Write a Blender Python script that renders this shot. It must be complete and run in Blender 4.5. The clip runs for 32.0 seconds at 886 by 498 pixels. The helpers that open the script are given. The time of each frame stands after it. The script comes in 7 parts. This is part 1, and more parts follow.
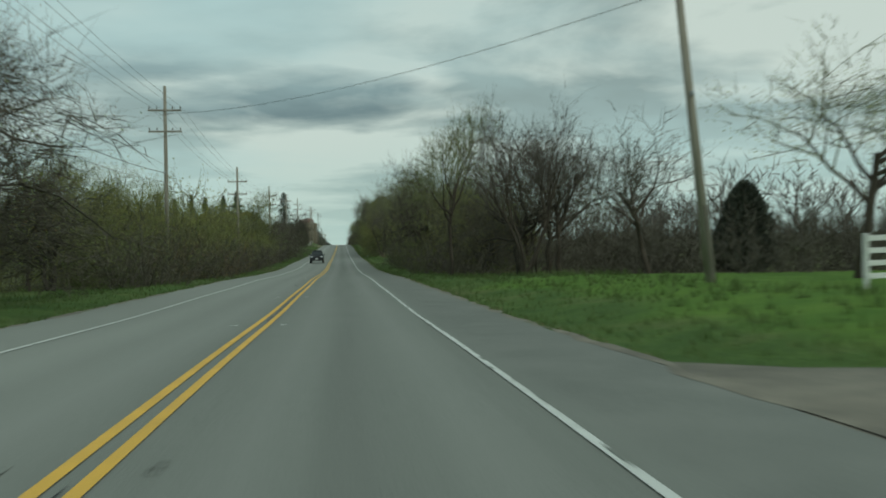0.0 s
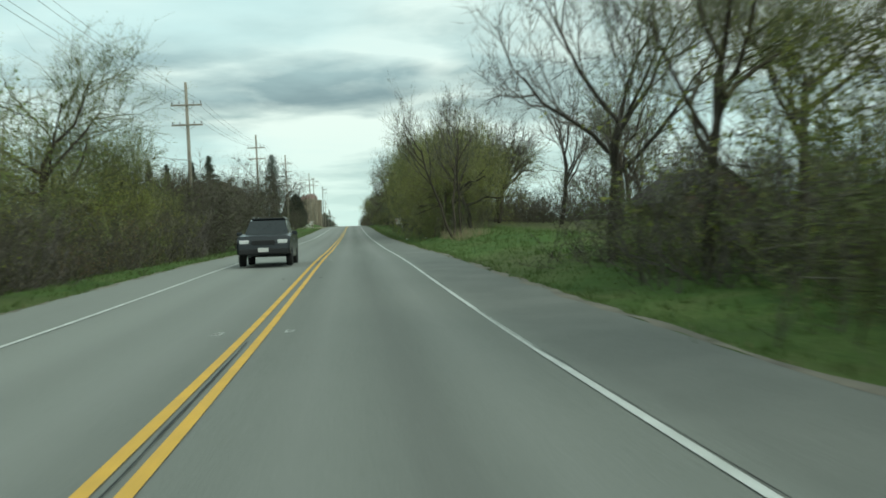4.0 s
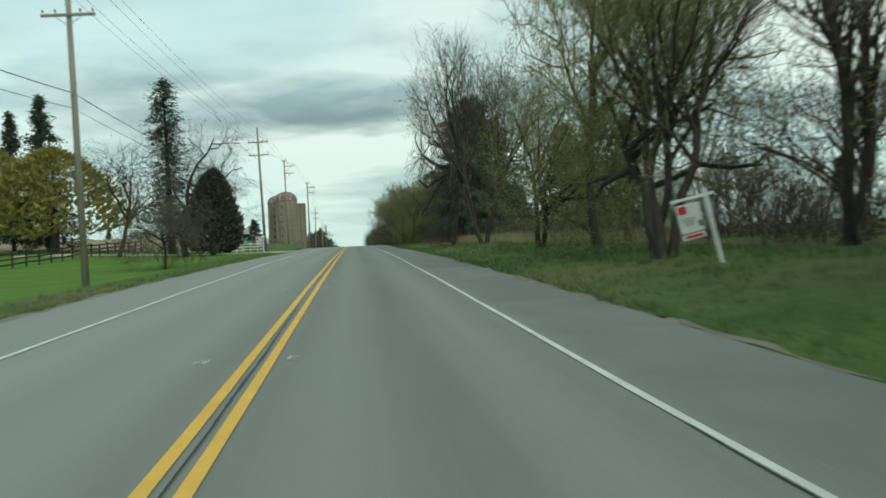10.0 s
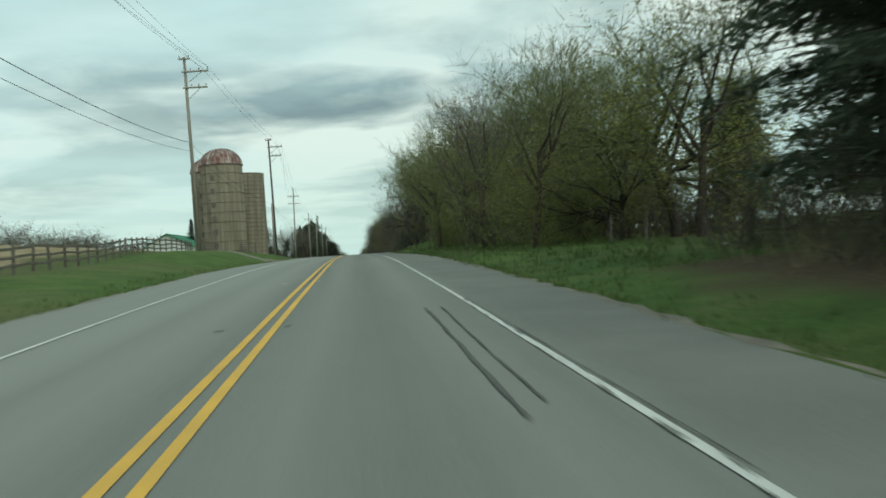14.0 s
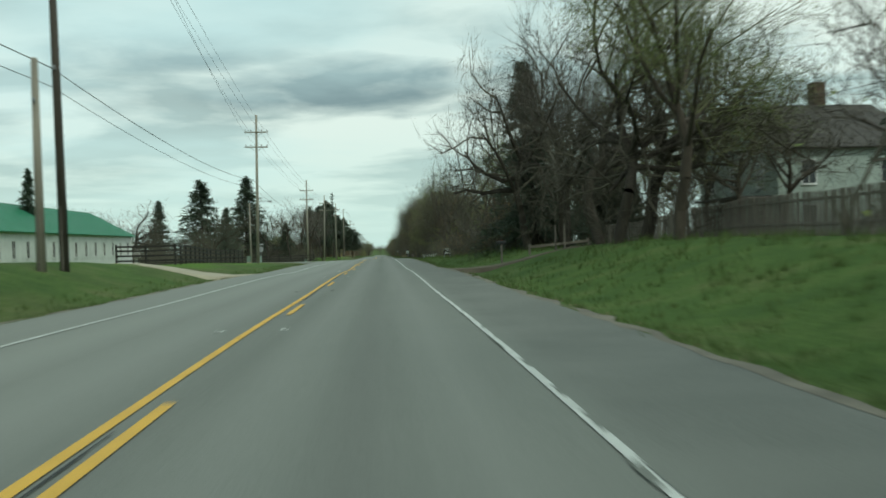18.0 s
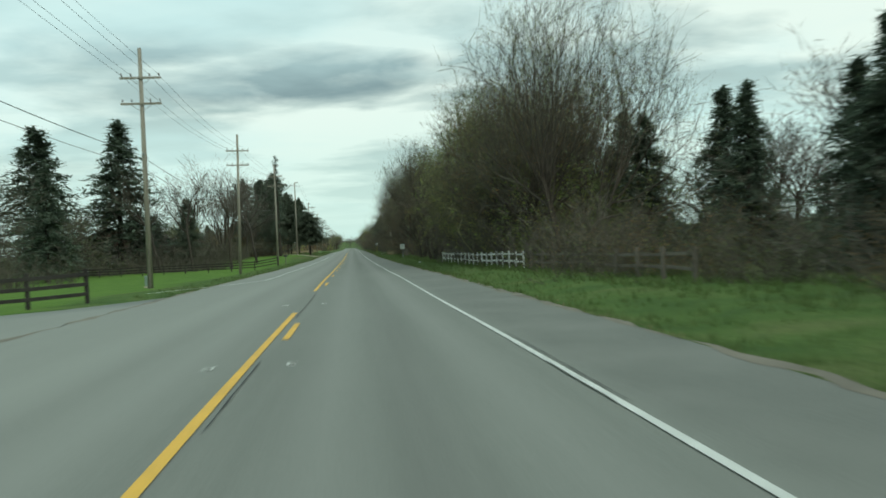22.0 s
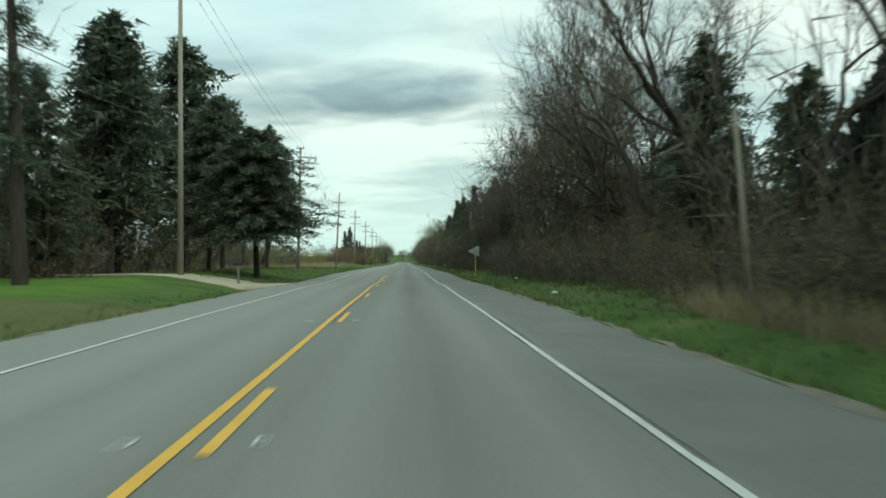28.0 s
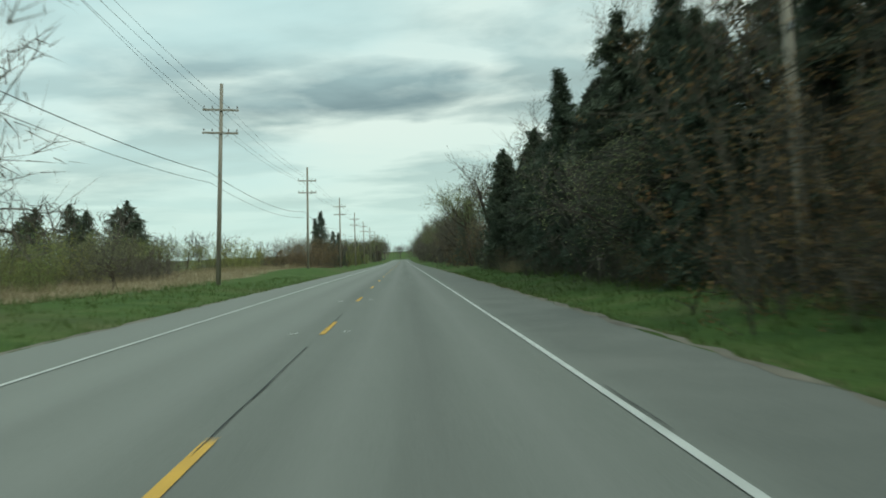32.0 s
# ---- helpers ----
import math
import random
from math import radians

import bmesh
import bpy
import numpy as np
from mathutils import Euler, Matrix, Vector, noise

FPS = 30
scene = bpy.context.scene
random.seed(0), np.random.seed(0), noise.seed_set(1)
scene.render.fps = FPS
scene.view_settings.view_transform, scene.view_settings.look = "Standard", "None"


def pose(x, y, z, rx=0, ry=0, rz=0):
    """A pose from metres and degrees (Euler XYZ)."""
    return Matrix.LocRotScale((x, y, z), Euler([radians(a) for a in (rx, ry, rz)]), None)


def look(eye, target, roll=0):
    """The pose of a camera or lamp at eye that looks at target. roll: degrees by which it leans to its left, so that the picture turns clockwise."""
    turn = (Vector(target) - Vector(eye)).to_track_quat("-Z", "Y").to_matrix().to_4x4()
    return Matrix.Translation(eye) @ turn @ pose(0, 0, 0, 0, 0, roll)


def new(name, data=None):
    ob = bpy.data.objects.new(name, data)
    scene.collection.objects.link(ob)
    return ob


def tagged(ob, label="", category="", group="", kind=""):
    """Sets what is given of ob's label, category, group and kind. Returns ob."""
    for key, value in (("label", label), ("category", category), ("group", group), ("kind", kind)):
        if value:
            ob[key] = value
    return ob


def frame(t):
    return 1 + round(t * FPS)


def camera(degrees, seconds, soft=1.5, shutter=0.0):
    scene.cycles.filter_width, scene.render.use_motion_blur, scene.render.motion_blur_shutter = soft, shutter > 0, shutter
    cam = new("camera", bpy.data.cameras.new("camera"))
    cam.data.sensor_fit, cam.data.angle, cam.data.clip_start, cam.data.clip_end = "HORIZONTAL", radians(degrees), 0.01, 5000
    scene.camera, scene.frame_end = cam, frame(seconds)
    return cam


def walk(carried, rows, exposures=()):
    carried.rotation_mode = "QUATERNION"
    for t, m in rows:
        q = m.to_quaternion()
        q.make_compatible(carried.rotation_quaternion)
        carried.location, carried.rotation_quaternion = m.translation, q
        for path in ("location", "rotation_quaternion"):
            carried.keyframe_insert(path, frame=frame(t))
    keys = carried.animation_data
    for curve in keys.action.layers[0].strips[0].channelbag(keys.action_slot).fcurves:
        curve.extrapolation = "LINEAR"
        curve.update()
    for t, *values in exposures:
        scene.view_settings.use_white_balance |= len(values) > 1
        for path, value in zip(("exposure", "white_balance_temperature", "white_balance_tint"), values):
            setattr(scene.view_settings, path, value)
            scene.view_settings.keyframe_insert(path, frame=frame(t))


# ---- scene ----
EXPO = [(0.0, -0.55, 6500, -8), (1.0, -0.22, 6500, -8), (2.0, 0.05, 6500, -8), (7.0, 0.04, 6500, -8), (13.0, -0.12, 6500, -8), (20.0, -0.08, 6500, -8), (25.0, 0.1, 6500, -8), (29.0, 0.1, 6500, -8), (32.0, -0.12, 6500, -8)]
cam = camera(53.1, 32.0, soft=1.7, shutter=0.36)
# seconds, x, y, height over the road's datum, yaw, pitch, roll
DRIVE = [
    (0.0, 1.59, 8.44, -1.53, -6.55, 0.69, -0.73),
    (0.5, 1.66, 19.80, -1.46, -5.25, -0.82, -1.60),
    (1.0, 1.70, 31.16, -1.47, -4.97, -1.16, -0.89),
    (1.5, 1.69, 42.51, -1.39, -5.10, -1.45, -0.97),
    (2.0, 1.65, 53.86, -1.31, -5.93, -1.17, -0.65),
    (2.5, 1.60, 65.20, -1.27, -6.31, -0.78, -0.93),
    (3.0, 1.52, 76.54, -1.28, -6.16, -0.36, -1.37),
    (3.5, 1.44, 87.88, -1.24, -5.86, -0.32, -1.64),
    (4.0, 1.35, 99.22, -1.18, -5.81, -0.38, -2.01),
    (4.5, 1.26, 110.56, -1.03, -5.97, -0.50, -2.42),
    (5.0, 1.17, 121.89, -0.75, -6.33, -0.60, -2.80),
    (5.5, 1.11, 133.22, -0.45, -6.86, -0.61, -3.09),
    (6.0, 1.07, 144.55, -0.24, -7.51, -0.48, -3.24),
    (6.5, 1.06, 155.88, -0.02, -7.21, 0.07, -3.18),
    (7.0, 1.07, 167.22, 0.25, -6.67, 0.73, -2.92),
    (7.5, 1.08, 178.56, 0.53, -6.60, 0.63, -2.78),
    (8.0, 1.10, 189.91, 0.78, -6.07, 0.25, -2.82),
    (8.5, 1.10, 201.28, 1.09, -5.71, -0.15, -3.22),
    (9.0, 1.12, 212.72, 1.42, -5.57, -0.12, -2.67),
    (9.5, 1.15, 224.26, 1.79, -5.66, 0.25, -2.00),
    (10.0, 1.16, 235.91, 2.17, -5.70, 0.76, -2.59),
    (10.5, 1.20, 247.59, 2.58, -5.83, 0.72, -2.71),
    (11.0, 1.26, 259.29, 3.04, -6.16, 0.52, -2.96),
    (11.5, 1.32, 271.01, 3.43, -6.64, 0.41, -3.13),
    (12.0, 1.37, 282.76, 3.81, -6.96, 0.34, -2.83),
    (12.5, 1.38, 294.54, 4.16, -6.76, 0.58, -2.84),
    (13.0, 1.38, 306.37, 4.49, -6.39, 0.70, -3.19),
    (13.5, 1.41, 318.27, 4.83, -5.97, 0.58, -3.41),
    (14.0, 1.48, 330.23, 5.21, -5.67, 0.20, -3.82),
    (14.5, 1.57, 342.22, 5.57, -5.26, -0.05, -3.15),
    (15.0, 1.68, 354.26, 5.91, -4.64, -0.36, -3.05),
    (15.5, 1.78, 366.33, 6.20, -5.05, -1.20, -2.92),
    (16.0, 1.88, 378.44, 6.42, -5.05, -1.35, -2.52),
    (16.5, 1.95, 390.59, 6.55, -4.79, -1.07, -2.04),
    (17.0, 1.99, 402.79, 6.63, -4.42, -0.63, -1.66),
    (17.5, 2.00, 415.03, 6.72, -4.07, -0.27, -1.55),
    (18.0, 1.94, 427.32, 6.83, -3.90, -0.28, -1.88),
    (18.5, 1.84, 439.65, 6.91, -3.85, -0.43, -1.89),
    (19.0, 1.73, 452.09, 6.89, -3.59, -0.75, -2.24),
    (19.5, 1.65, 464.73, 6.91, -4.18, -1.17, -2.57),
    (20.0, 1.58, 477.38, 6.82, -5.21, -1.19, -2.58),
    (20.5, 1.48, 489.90, 6.80, -5.51, -0.78, -3.03),
    (21.0, 1.37, 502.40, 6.78, -5.77, -0.37, -2.99),
    (21.5, 1.29, 514.98, 6.75, -5.98, -0.52, -3.23),
    (22.0, 1.23, 527.60, 6.71, -5.83, -0.95, -2.85),
    (22.5, 1.21, 540.19, 6.58, -5.67, -0.83, -1.89),
    (23.0, 1.22, 552.74, 6.41, -4.61, -0.69, -1.34),
    (23.5, 1.27, 565.26, 6.25, -3.61, -0.38, -1.16),
    (24.0, 1.35, 577.81, 6.06, -3.77, -0.38, -0.76),
    (24.5, 1.48, 590.42, 5.89, -3.86, -0.69, -1.02),
    (25.0, 1.59, 603.00, 5.69, -4.62, -1.30, -1.66),
    (25.5, 1.59, 615.50, 5.54, -5.04, -1.63, -0.70),
    (26.0, 1.60, 628.07, 5.40, -4.96, -1.28, -0.40),
    (26.5, 1.61, 640.66, 5.26, -4.52, -0.58, -0.50),
    (27.0, 1.60, 653.23, 5.11, -3.85, 0.13, -0.74),
    (27.5, 1.56, 665.75, 4.95, -3.12, 0.52, -0.86),
    (28.0, 1.48, 678.15, 4.87, -2.45, 0.26, -0.61),
    (28.5, 1.47, 690.71, 4.81, -2.19, 0.03, -0.57),
    (29.0, 1.49, 703.30, 4.75, -2.45, 0.11, -1.70),
    (29.5, 1.48, 715.82, 4.69, -2.83, -0.04, -2.22),
    (30.0, 1.48, 728.25, 4.53, -3.26, -0.00, -2.47),
    (30.5, 1.50, 740.57, 4.43, -3.12, -0.09, -2.23),
    (31.0, 1.51, 752.93, 4.38, -3.15, -0.40, -2.40),
    (31.5, 1.52, 765.43, 4.32, -3.18, -0.13, -2.45),
    (32.0, 1.52, 777.99, 4.20, -2.60, -0.04, -2.47),
]
walk(cam, [(t, pose(x, y, z, 90 + pitch, 0, yaw) @ pose(0, 0, 0, 0, 0, roll)) for t, x, y, z, yaw, pitch, roll in DRIVE],
     EXPO)
# the road's rise and fall: a height every 10 m
PROFILE_Y0, PROFILE_STEP = -20.0, 10.0
PROFILE = [-3.00, -2.94, -2.88, -2.82, -2.78, -2.79, -2.72, -2.67, -2.59, -2.59, -2.59, -2.54, -2.49, -2.36, -2.12, -1.85, -1.63, -1.46, -1.24, -1.00, -0.76, -0.53, -0.26, 0.03, 0.34, 0.70, 0.98, 1.35, 1.73, 2.07, 2.42, 2.72, 3.03, 3.28, 3.57, 3.89, 4.19, 4.48, 4.73, 4.96, 5.12, 5.23, 5.30, 5.38, 5.48, 5.57, 5.63, 5.61, 5.62, 5.60, 5.49, 5.49, 5.47, 5.42, 5.41, 5.33, 5.23, 5.09, 4.97, 4.85, 4.68, 4.56, 4.40, 4.28, 4.14, 4.06, 3.95, 3.83, 3.71, 3.57, 3.55, 3.50, 3.46, 3.38, 3.33, 3.17, 3.12, 3.08, 3.06, 2.95, 2.86, 2.79, 2.70, 2.61, 2.51, 2.41, 2.31, 2.21, 2.11, 2.00, 1.90, 1.79, 1.68, 1.57, 1.46, 1.35, 1.24, 1.13, 1.02]


def curve_value(table, v):
    """A smooth value between the rows (v, value) of a table."""
    if v <= table[0][0]:
        return table[0][1]
    for (a, p), (b, q) in zip(table, table[1:]):
        if v <= b:
            s = (v - a) / (b - a)
            return p + (q - p) * s * s * (3 - 2 * s)
    return table[-1][1]


def road_z(y):
    n = len(PROFILE)
    f = (y - PROFILE_Y0) / PROFILE_STEP
    if f <= 0:
        return PROFILE[0] + f * 0.05
    if f >= n - 1:
        return PROFILE[-1] - 0.105 * (f - n + 1) * max(0.0, 1 - (f - n + 1) / 120)
    i = int(f)
    a = f - i
    zm, z0, z1, z2 = (PROFILE[min(max(i + k, 0), n - 1)] for k in (-1, 0, 1, 2))
    return z0 + 0.5 * a * (z1 - zm + a * (2 * zm - 5 * z0 + 4 * z1 - z2 + a * (3 * (z0 - z1) + z2 - zm)))


# ---- world and light: a bright overcast with grey-bellied clouds ----
SUN_AZIMUTH, SUN_HEIGHT = radians(148), radians(44)
world = bpy.data.worlds.new("overcast_sky")
scene.world = world
world.use_nodes = True
wn, wl = world.node_tree.nodes, world.node_tree.links
wn.clear()


def wnode(kind, **kw):
    n = wn.new(kind)
    for k, v in kw.items():
        n.inputs[k].default_value = v
    return n


def wmath(op, a, b=None, clamp=False):
    n = wn.new("ShaderNodeMath")
    n.operation, n.use_clamp = op, clamp
    for i, v in enumerate((a, b)):
        if v is None:
            continue
        if isinstance(v, (int, float)):
            n.inputs[i].default_value = v
        else:
            wl.new(v, n.inputs[i])
    return n.outputs[0]


def wramp(fac, stops):
    n = wn.new("ShaderNodeValToRGB")
    n.color_ramp.elements.remove(n.color_ramp.elements[1])
    for i, (at, c) in enumerate(stops):
        e = n.color_ramp.elements[0] if i == 0 else n.color_ramp.elements.new(at)
        e.position, e.color = at, (*c, 1)
    wl.new(fac, n.inputs[0])
    return n.outputs[0]


def wmix(fac, a, b):
    n = wn.new("ShaderNodeMix")
    n.data_type = "RGBA"
    wl.new(fac, n.inputs[0])
    for s, v in ((n.inputs[6], a), (n.inputs[7], b)):
        if isinstance(v, tuple):
            s.default_value = (*v, 1)
        else:
            wl.new(v, s)
    return n.outputs[2]


w_sky = wn.new("ShaderNodeTexSky")
w_sky.sky_type, w_sky.sun_disc = "NISHITA", False
w_sky.sun_elevation, w_sky.sun_rotation = SUN_HEIGHT, SUN_AZIMUTH
w_skyc = wn.new("ShaderNodeVectorMath")
w_skyc.operation = "SCALE"
w_skyc.inputs["Scale"].default_value = 0.10
wl.new(w_sky.outputs[0], w_skyc.inputs[0])
w_co = wn.new("ShaderNodeTexCoord")
w_sep = wn.new("ShaderNodeSeparateXYZ")
wl.new(w_co.outputs["Generated"], w_sep.inputs[0])
# the direction laid on a flat cloud base, so that clouds flatten towards the horizon
w_h = wmath("ADD", wmath("MAXIMUM", w_sep.outputs[2], 0.0), 0.09)
w_pu, w_pv = wmath("DIVIDE", w_sep.outputs[0], w_h), wmath("DIVIDE", w_sep.outputs[1], w_h)
w_pos = wn.new("ShaderNodeCombineXYZ")
wl.new(w_pu, w_pos.inputs[0])
wl.new(w_pv, w_pos.inputs[1])


def wcloud(scale, detail, shift):
    m = wn.new("ShaderNodeMapping")
    m.inputs["Location"].default_value = shift
    wl.new(w_pos.outputs[0], m.inputs[0])
    n = wnode("ShaderNodeTexNoise", Scale=scale, Detail=detail, Roughness=0.52, Distortion=0.25)
    wl.new(m.outputs[0], n.inputs["Vector"])
    return n.outputs[0]


w_cover = wramp(wcloud(0.42, 6.0, (3.0, 1.2, 0.0)), [(0.30, (0, 0, 0)), (0.56, (1, 1, 1))])
w_belly = wramp(wcloud(0.95, 6.0, (7.4, 3.1, 2.0)), [(0.42, (0, 0, 0)), (0.56, (1, 1, 1))])
# one long dark cloud low over the road's end, with a ragged edge
w_rag, w_torn = wcloud(2.2, 6.0, (1.0, 9.0, 4.0)), wcloud(0.75, 4.0, (4.0, 2.0, 7.0))
w_front = wmath("GREATER_THAN", w_sep.outputs[1], 0.0)


def wbank(x, z, wide, high, ragged):
    """One cloud bank of the given middle and half sizes, with a torn edge."""
    dx = wmath("DIVIDE", wmath("SUBTRACT", w_sep.outputs[0], x), wide)
    dz = wmath("DIVIDE", wmath("SUBTRACT", w_sep.outputs[2], z), high)
    e = wmath("ADD", wmath("MULTIPLY", dx, dx), wmath("MULTIPLY", dz, dz))
    e = wmath("ADD", e, wmath("MULTIPLY", wmath("SUBTRACT", w_rag, 0.5), ragged))
    e = wmath("ADD", e, wmath("MULTIPLY", wmath("SUBTRACT", w_torn, 0.5), ragged * 0.6))
    return wmath("MULTIPLY", wmath("SUBTRACT", 1.35, e, clamp=True), w_front)


w_long = wmath("MAXIMUM", wbank(-0.052, 0.178, 0.135, 0.033, 2.6), wbank(-0.20, 0.215, 0.14, 0.028, 3.4))
w_puff = wmath("MAXIMUM", wbank(0.035, 0.212, 0.085, 0.030, 3.2), wbank(-0.05, 0.128, 0.10, 0.020, 3.2))
w_c1 = wmix(w_belly, (0.96, 1.0, 0.99), (0.44, 0.52, 0.54))
w_c2 = wmix(w_long, wmix(w_puff, w_c1, (0.97, 1.0, 0.99)), (0.27, 0.345, 0.385))
w_lit = wmix(w_cover, (0.72, 0.90, 0.96), w_c2)
w_hz = wramp(w_sep.outputs[2], [(0.0, (1, 1, 1)), (0.16, (0, 0, 0))])
w_haze = wmix(w_hz, w_lit, (0.74, 0.90, 0.91))
w_bg = wn.new("ShaderNodeBackground")
w_bg.inputs["Strength"].default_value = 1.0
w_mixed = wn.new("ShaderNodeMix")
w_mixed.data_type = "RGBA"
w_mixed.inputs[0].default_value = 0.9
wl.new(w_skyc.outputs[0], w_mixed.inputs[6])
wl.new(w_haze, w_mixed.inputs[7])
wl.new(w_mixed.outputs[2], w_bg.inputs["Color"])
w_out = wn.new("ShaderNodeOutputWorld")
wl.new(w_bg.outputs[0], w_out.inputs[0])

sun_data = bpy.data.lights.new("sun", "SUN")
sun_data.energy, sun_data.angle, sun_data.color = 1.25, radians(22), (1.0, 0.97, 0.90)
sun = new("sun", sun_data)
sun.matrix_world = look((0, 0, 200), (-math.sin(SUN_AZIMUTH) * 100, -math.cos(SUN_AZIMUTH) * 100, 200 - 100 * math.tan(SUN_HEIGHT)))


# ---- materials ----
class Mat:
    """A small helper that wires a procedural material."""

    def __init__(self, name, rough=0.8, metal=0.0, spec=0.3):
        self.m = bpy.data.materials.new(name)
        self.m.use_nodes = True
        self.n, self.l = self.m.node_tree.nodes, self.m.node_tree.links
        self.b = self.n["Principled BSDF"]
        self.b.inputs["Roughness"].default_value = rough
        self.b.inputs["Metallic"].default_value = metal
        self.b.inputs["Specular IOR Level"].default_value = spec
        self.co = self.n.new("ShaderNodeNewGeometry").outputs["Position"]

    def coord(self, name):
        self.co = self.n.new("ShaderNodeTexCoord").outputs[name]
        return self

    def scaled(self, s, co=None):
        m = self.n.new("ShaderNodeMapping")
        m.inputs["Scale"].default_value = s
        self.l.new(co or self.co, m.inputs[0])
        return m.outputs[0]

    def noise(self, scale, detail=4.0, stretch=None, rough=0.55):
        n = self.n.new("ShaderNodeTexNoise")
        n.inputs["Scale"].default_value, n.inputs["Detail"].default_value = scale, detail
        n.inputs["Roughness"].default_value = rough
        self.l.new(self.scaled(stretch) if stretch else self.co, n.inputs["Vector"])
        return n.outputs[0]

    def ramp(self, fac, stops):
        n = self.n.new("ShaderNodeValToRGB")
        for i, (at, c) in enumerate(stops):
            c = (c, c, c) if isinstance(c, (int, float)) else c
            e = n.color_ramp.elements[i] if i < 2 else n.color_ramp.elements.new(at)
            e.position, e.color = at, (*c, 1)
        self.l.new(fac, n.inputs[0])
        return n.outputs[0]

    def mix(self, fac, a, b, mode="MIX"):
        n = self.n.new("ShaderNodeMix")
        n.data_type, n.blend_type = "RGBA", mode
        for s, v in ((n.inputs[0], fac), (n.inputs[6], a), (n.inputs[7], b)):
            if isinstance(v, (int, float)):
                s.default_value = v
            elif isinstance(v, tuple):
                s.default_value = (*v, 1)
            else:
                self.l.new(v, s)
        return n.outputs[2]

    def maths(self, op, a, b=0.0, clamp=False):
        n = self.n.new("ShaderNodeMath")
        n.operation, n.use_clamp = op, clamp
        for s, v in ((n.inputs[0], a), (n.inputs[1], b)):
            if isinstance(v, (int, float)):
                s.default_value = v
            else:
                self.l.new(v, s)
        return n.outputs[0]

    def axis(self, i):
        s = self.n.new("ShaderNodeSeparateXYZ")
        self.l.new(self.co, s.inputs[0])
        return s.outputs[i]

    def random(self):
        return self.n.new("ShaderNodeObjectInfo").outputs["Random"]

    def island(self):
        return self.n.new("ShaderNodeNewGeometry").outputs["Random Per Island"]

    def colour(self, c):
        if isinstance(c, tuple):
            self.b.inputs["Base Color"].default_value = (*c, 1)
        else:
            self.l.new(c, self.b.inputs["Base Color"])
        return self

    def bump(self, h, strength=0.3, dist=0.02):
        n = self.n.new("ShaderNodeBump")
        n.inputs["Strength"].default_value, n.inputs["Distance"].default_value = strength, dist
        self.l.new(h, n.inputs["Height"])
        self.l.new(n.outputs[0], self.b.inputs["Normal"])
        return self

    def passing(self, v):
        self.b.inputs["Transmission Weight"].default_value = v
        return self


def worn(name, a, b, scale=3.0, rough=0.75, metal=0.0, bump=0.2, stretch=None, spec=0.3):
    """A surface with two tones, stains and a fine grain."""
    m = Mat(name, rough, metal, spec)
    big, fine = m.noise(scale, 5.0, stretch), m.noise(scale * 14, 3.0, stretch)
    c = m.mix(m.ramp(big, [(0.35, 0.0), (0.68, 1.0)]), a, b)
    c = m.mix(m.maths("MULTIPLY", m.ramp(fine, [(0.4, 0.0), (0.75, 1.0)]), 0.35), c, tuple(x * 0.55 for x in a))
    m.colour(c).bump(fine, bump, 0.01)
    return m.m


def leafy(name, tones, rough=0.6, glow=0.25):
    """Leaves and needles: a tone for each piece, let through by some light."""
    m = Mat(name, rough, 0.0, 0.25)
    c = m.ramp(m.island(), [(i / (len(tones) - 1), t) for i, t in enumerate(tones)])
    c = m.mix(m.maths("MULTIPLY", m.random(), 0.35), c, tuple(x * 0.55 for x in tones[0]))
    m.colour(c)
    if glow:
        t = m.n.new("ShaderNodeBsdfTranslucent")
        m.l.new(c, t.inputs[0])
        x = m.n.new("ShaderNodeMixShader")
        x.inputs[0].default_value = glow
        m.l.new(m.b.outputs[0], x.inputs[1])
        m.l.new(t.outputs[0], x.inputs[2])
        m.l.new(x.outputs[0], m.n["Material Output"].inputs[0])
    return m.m


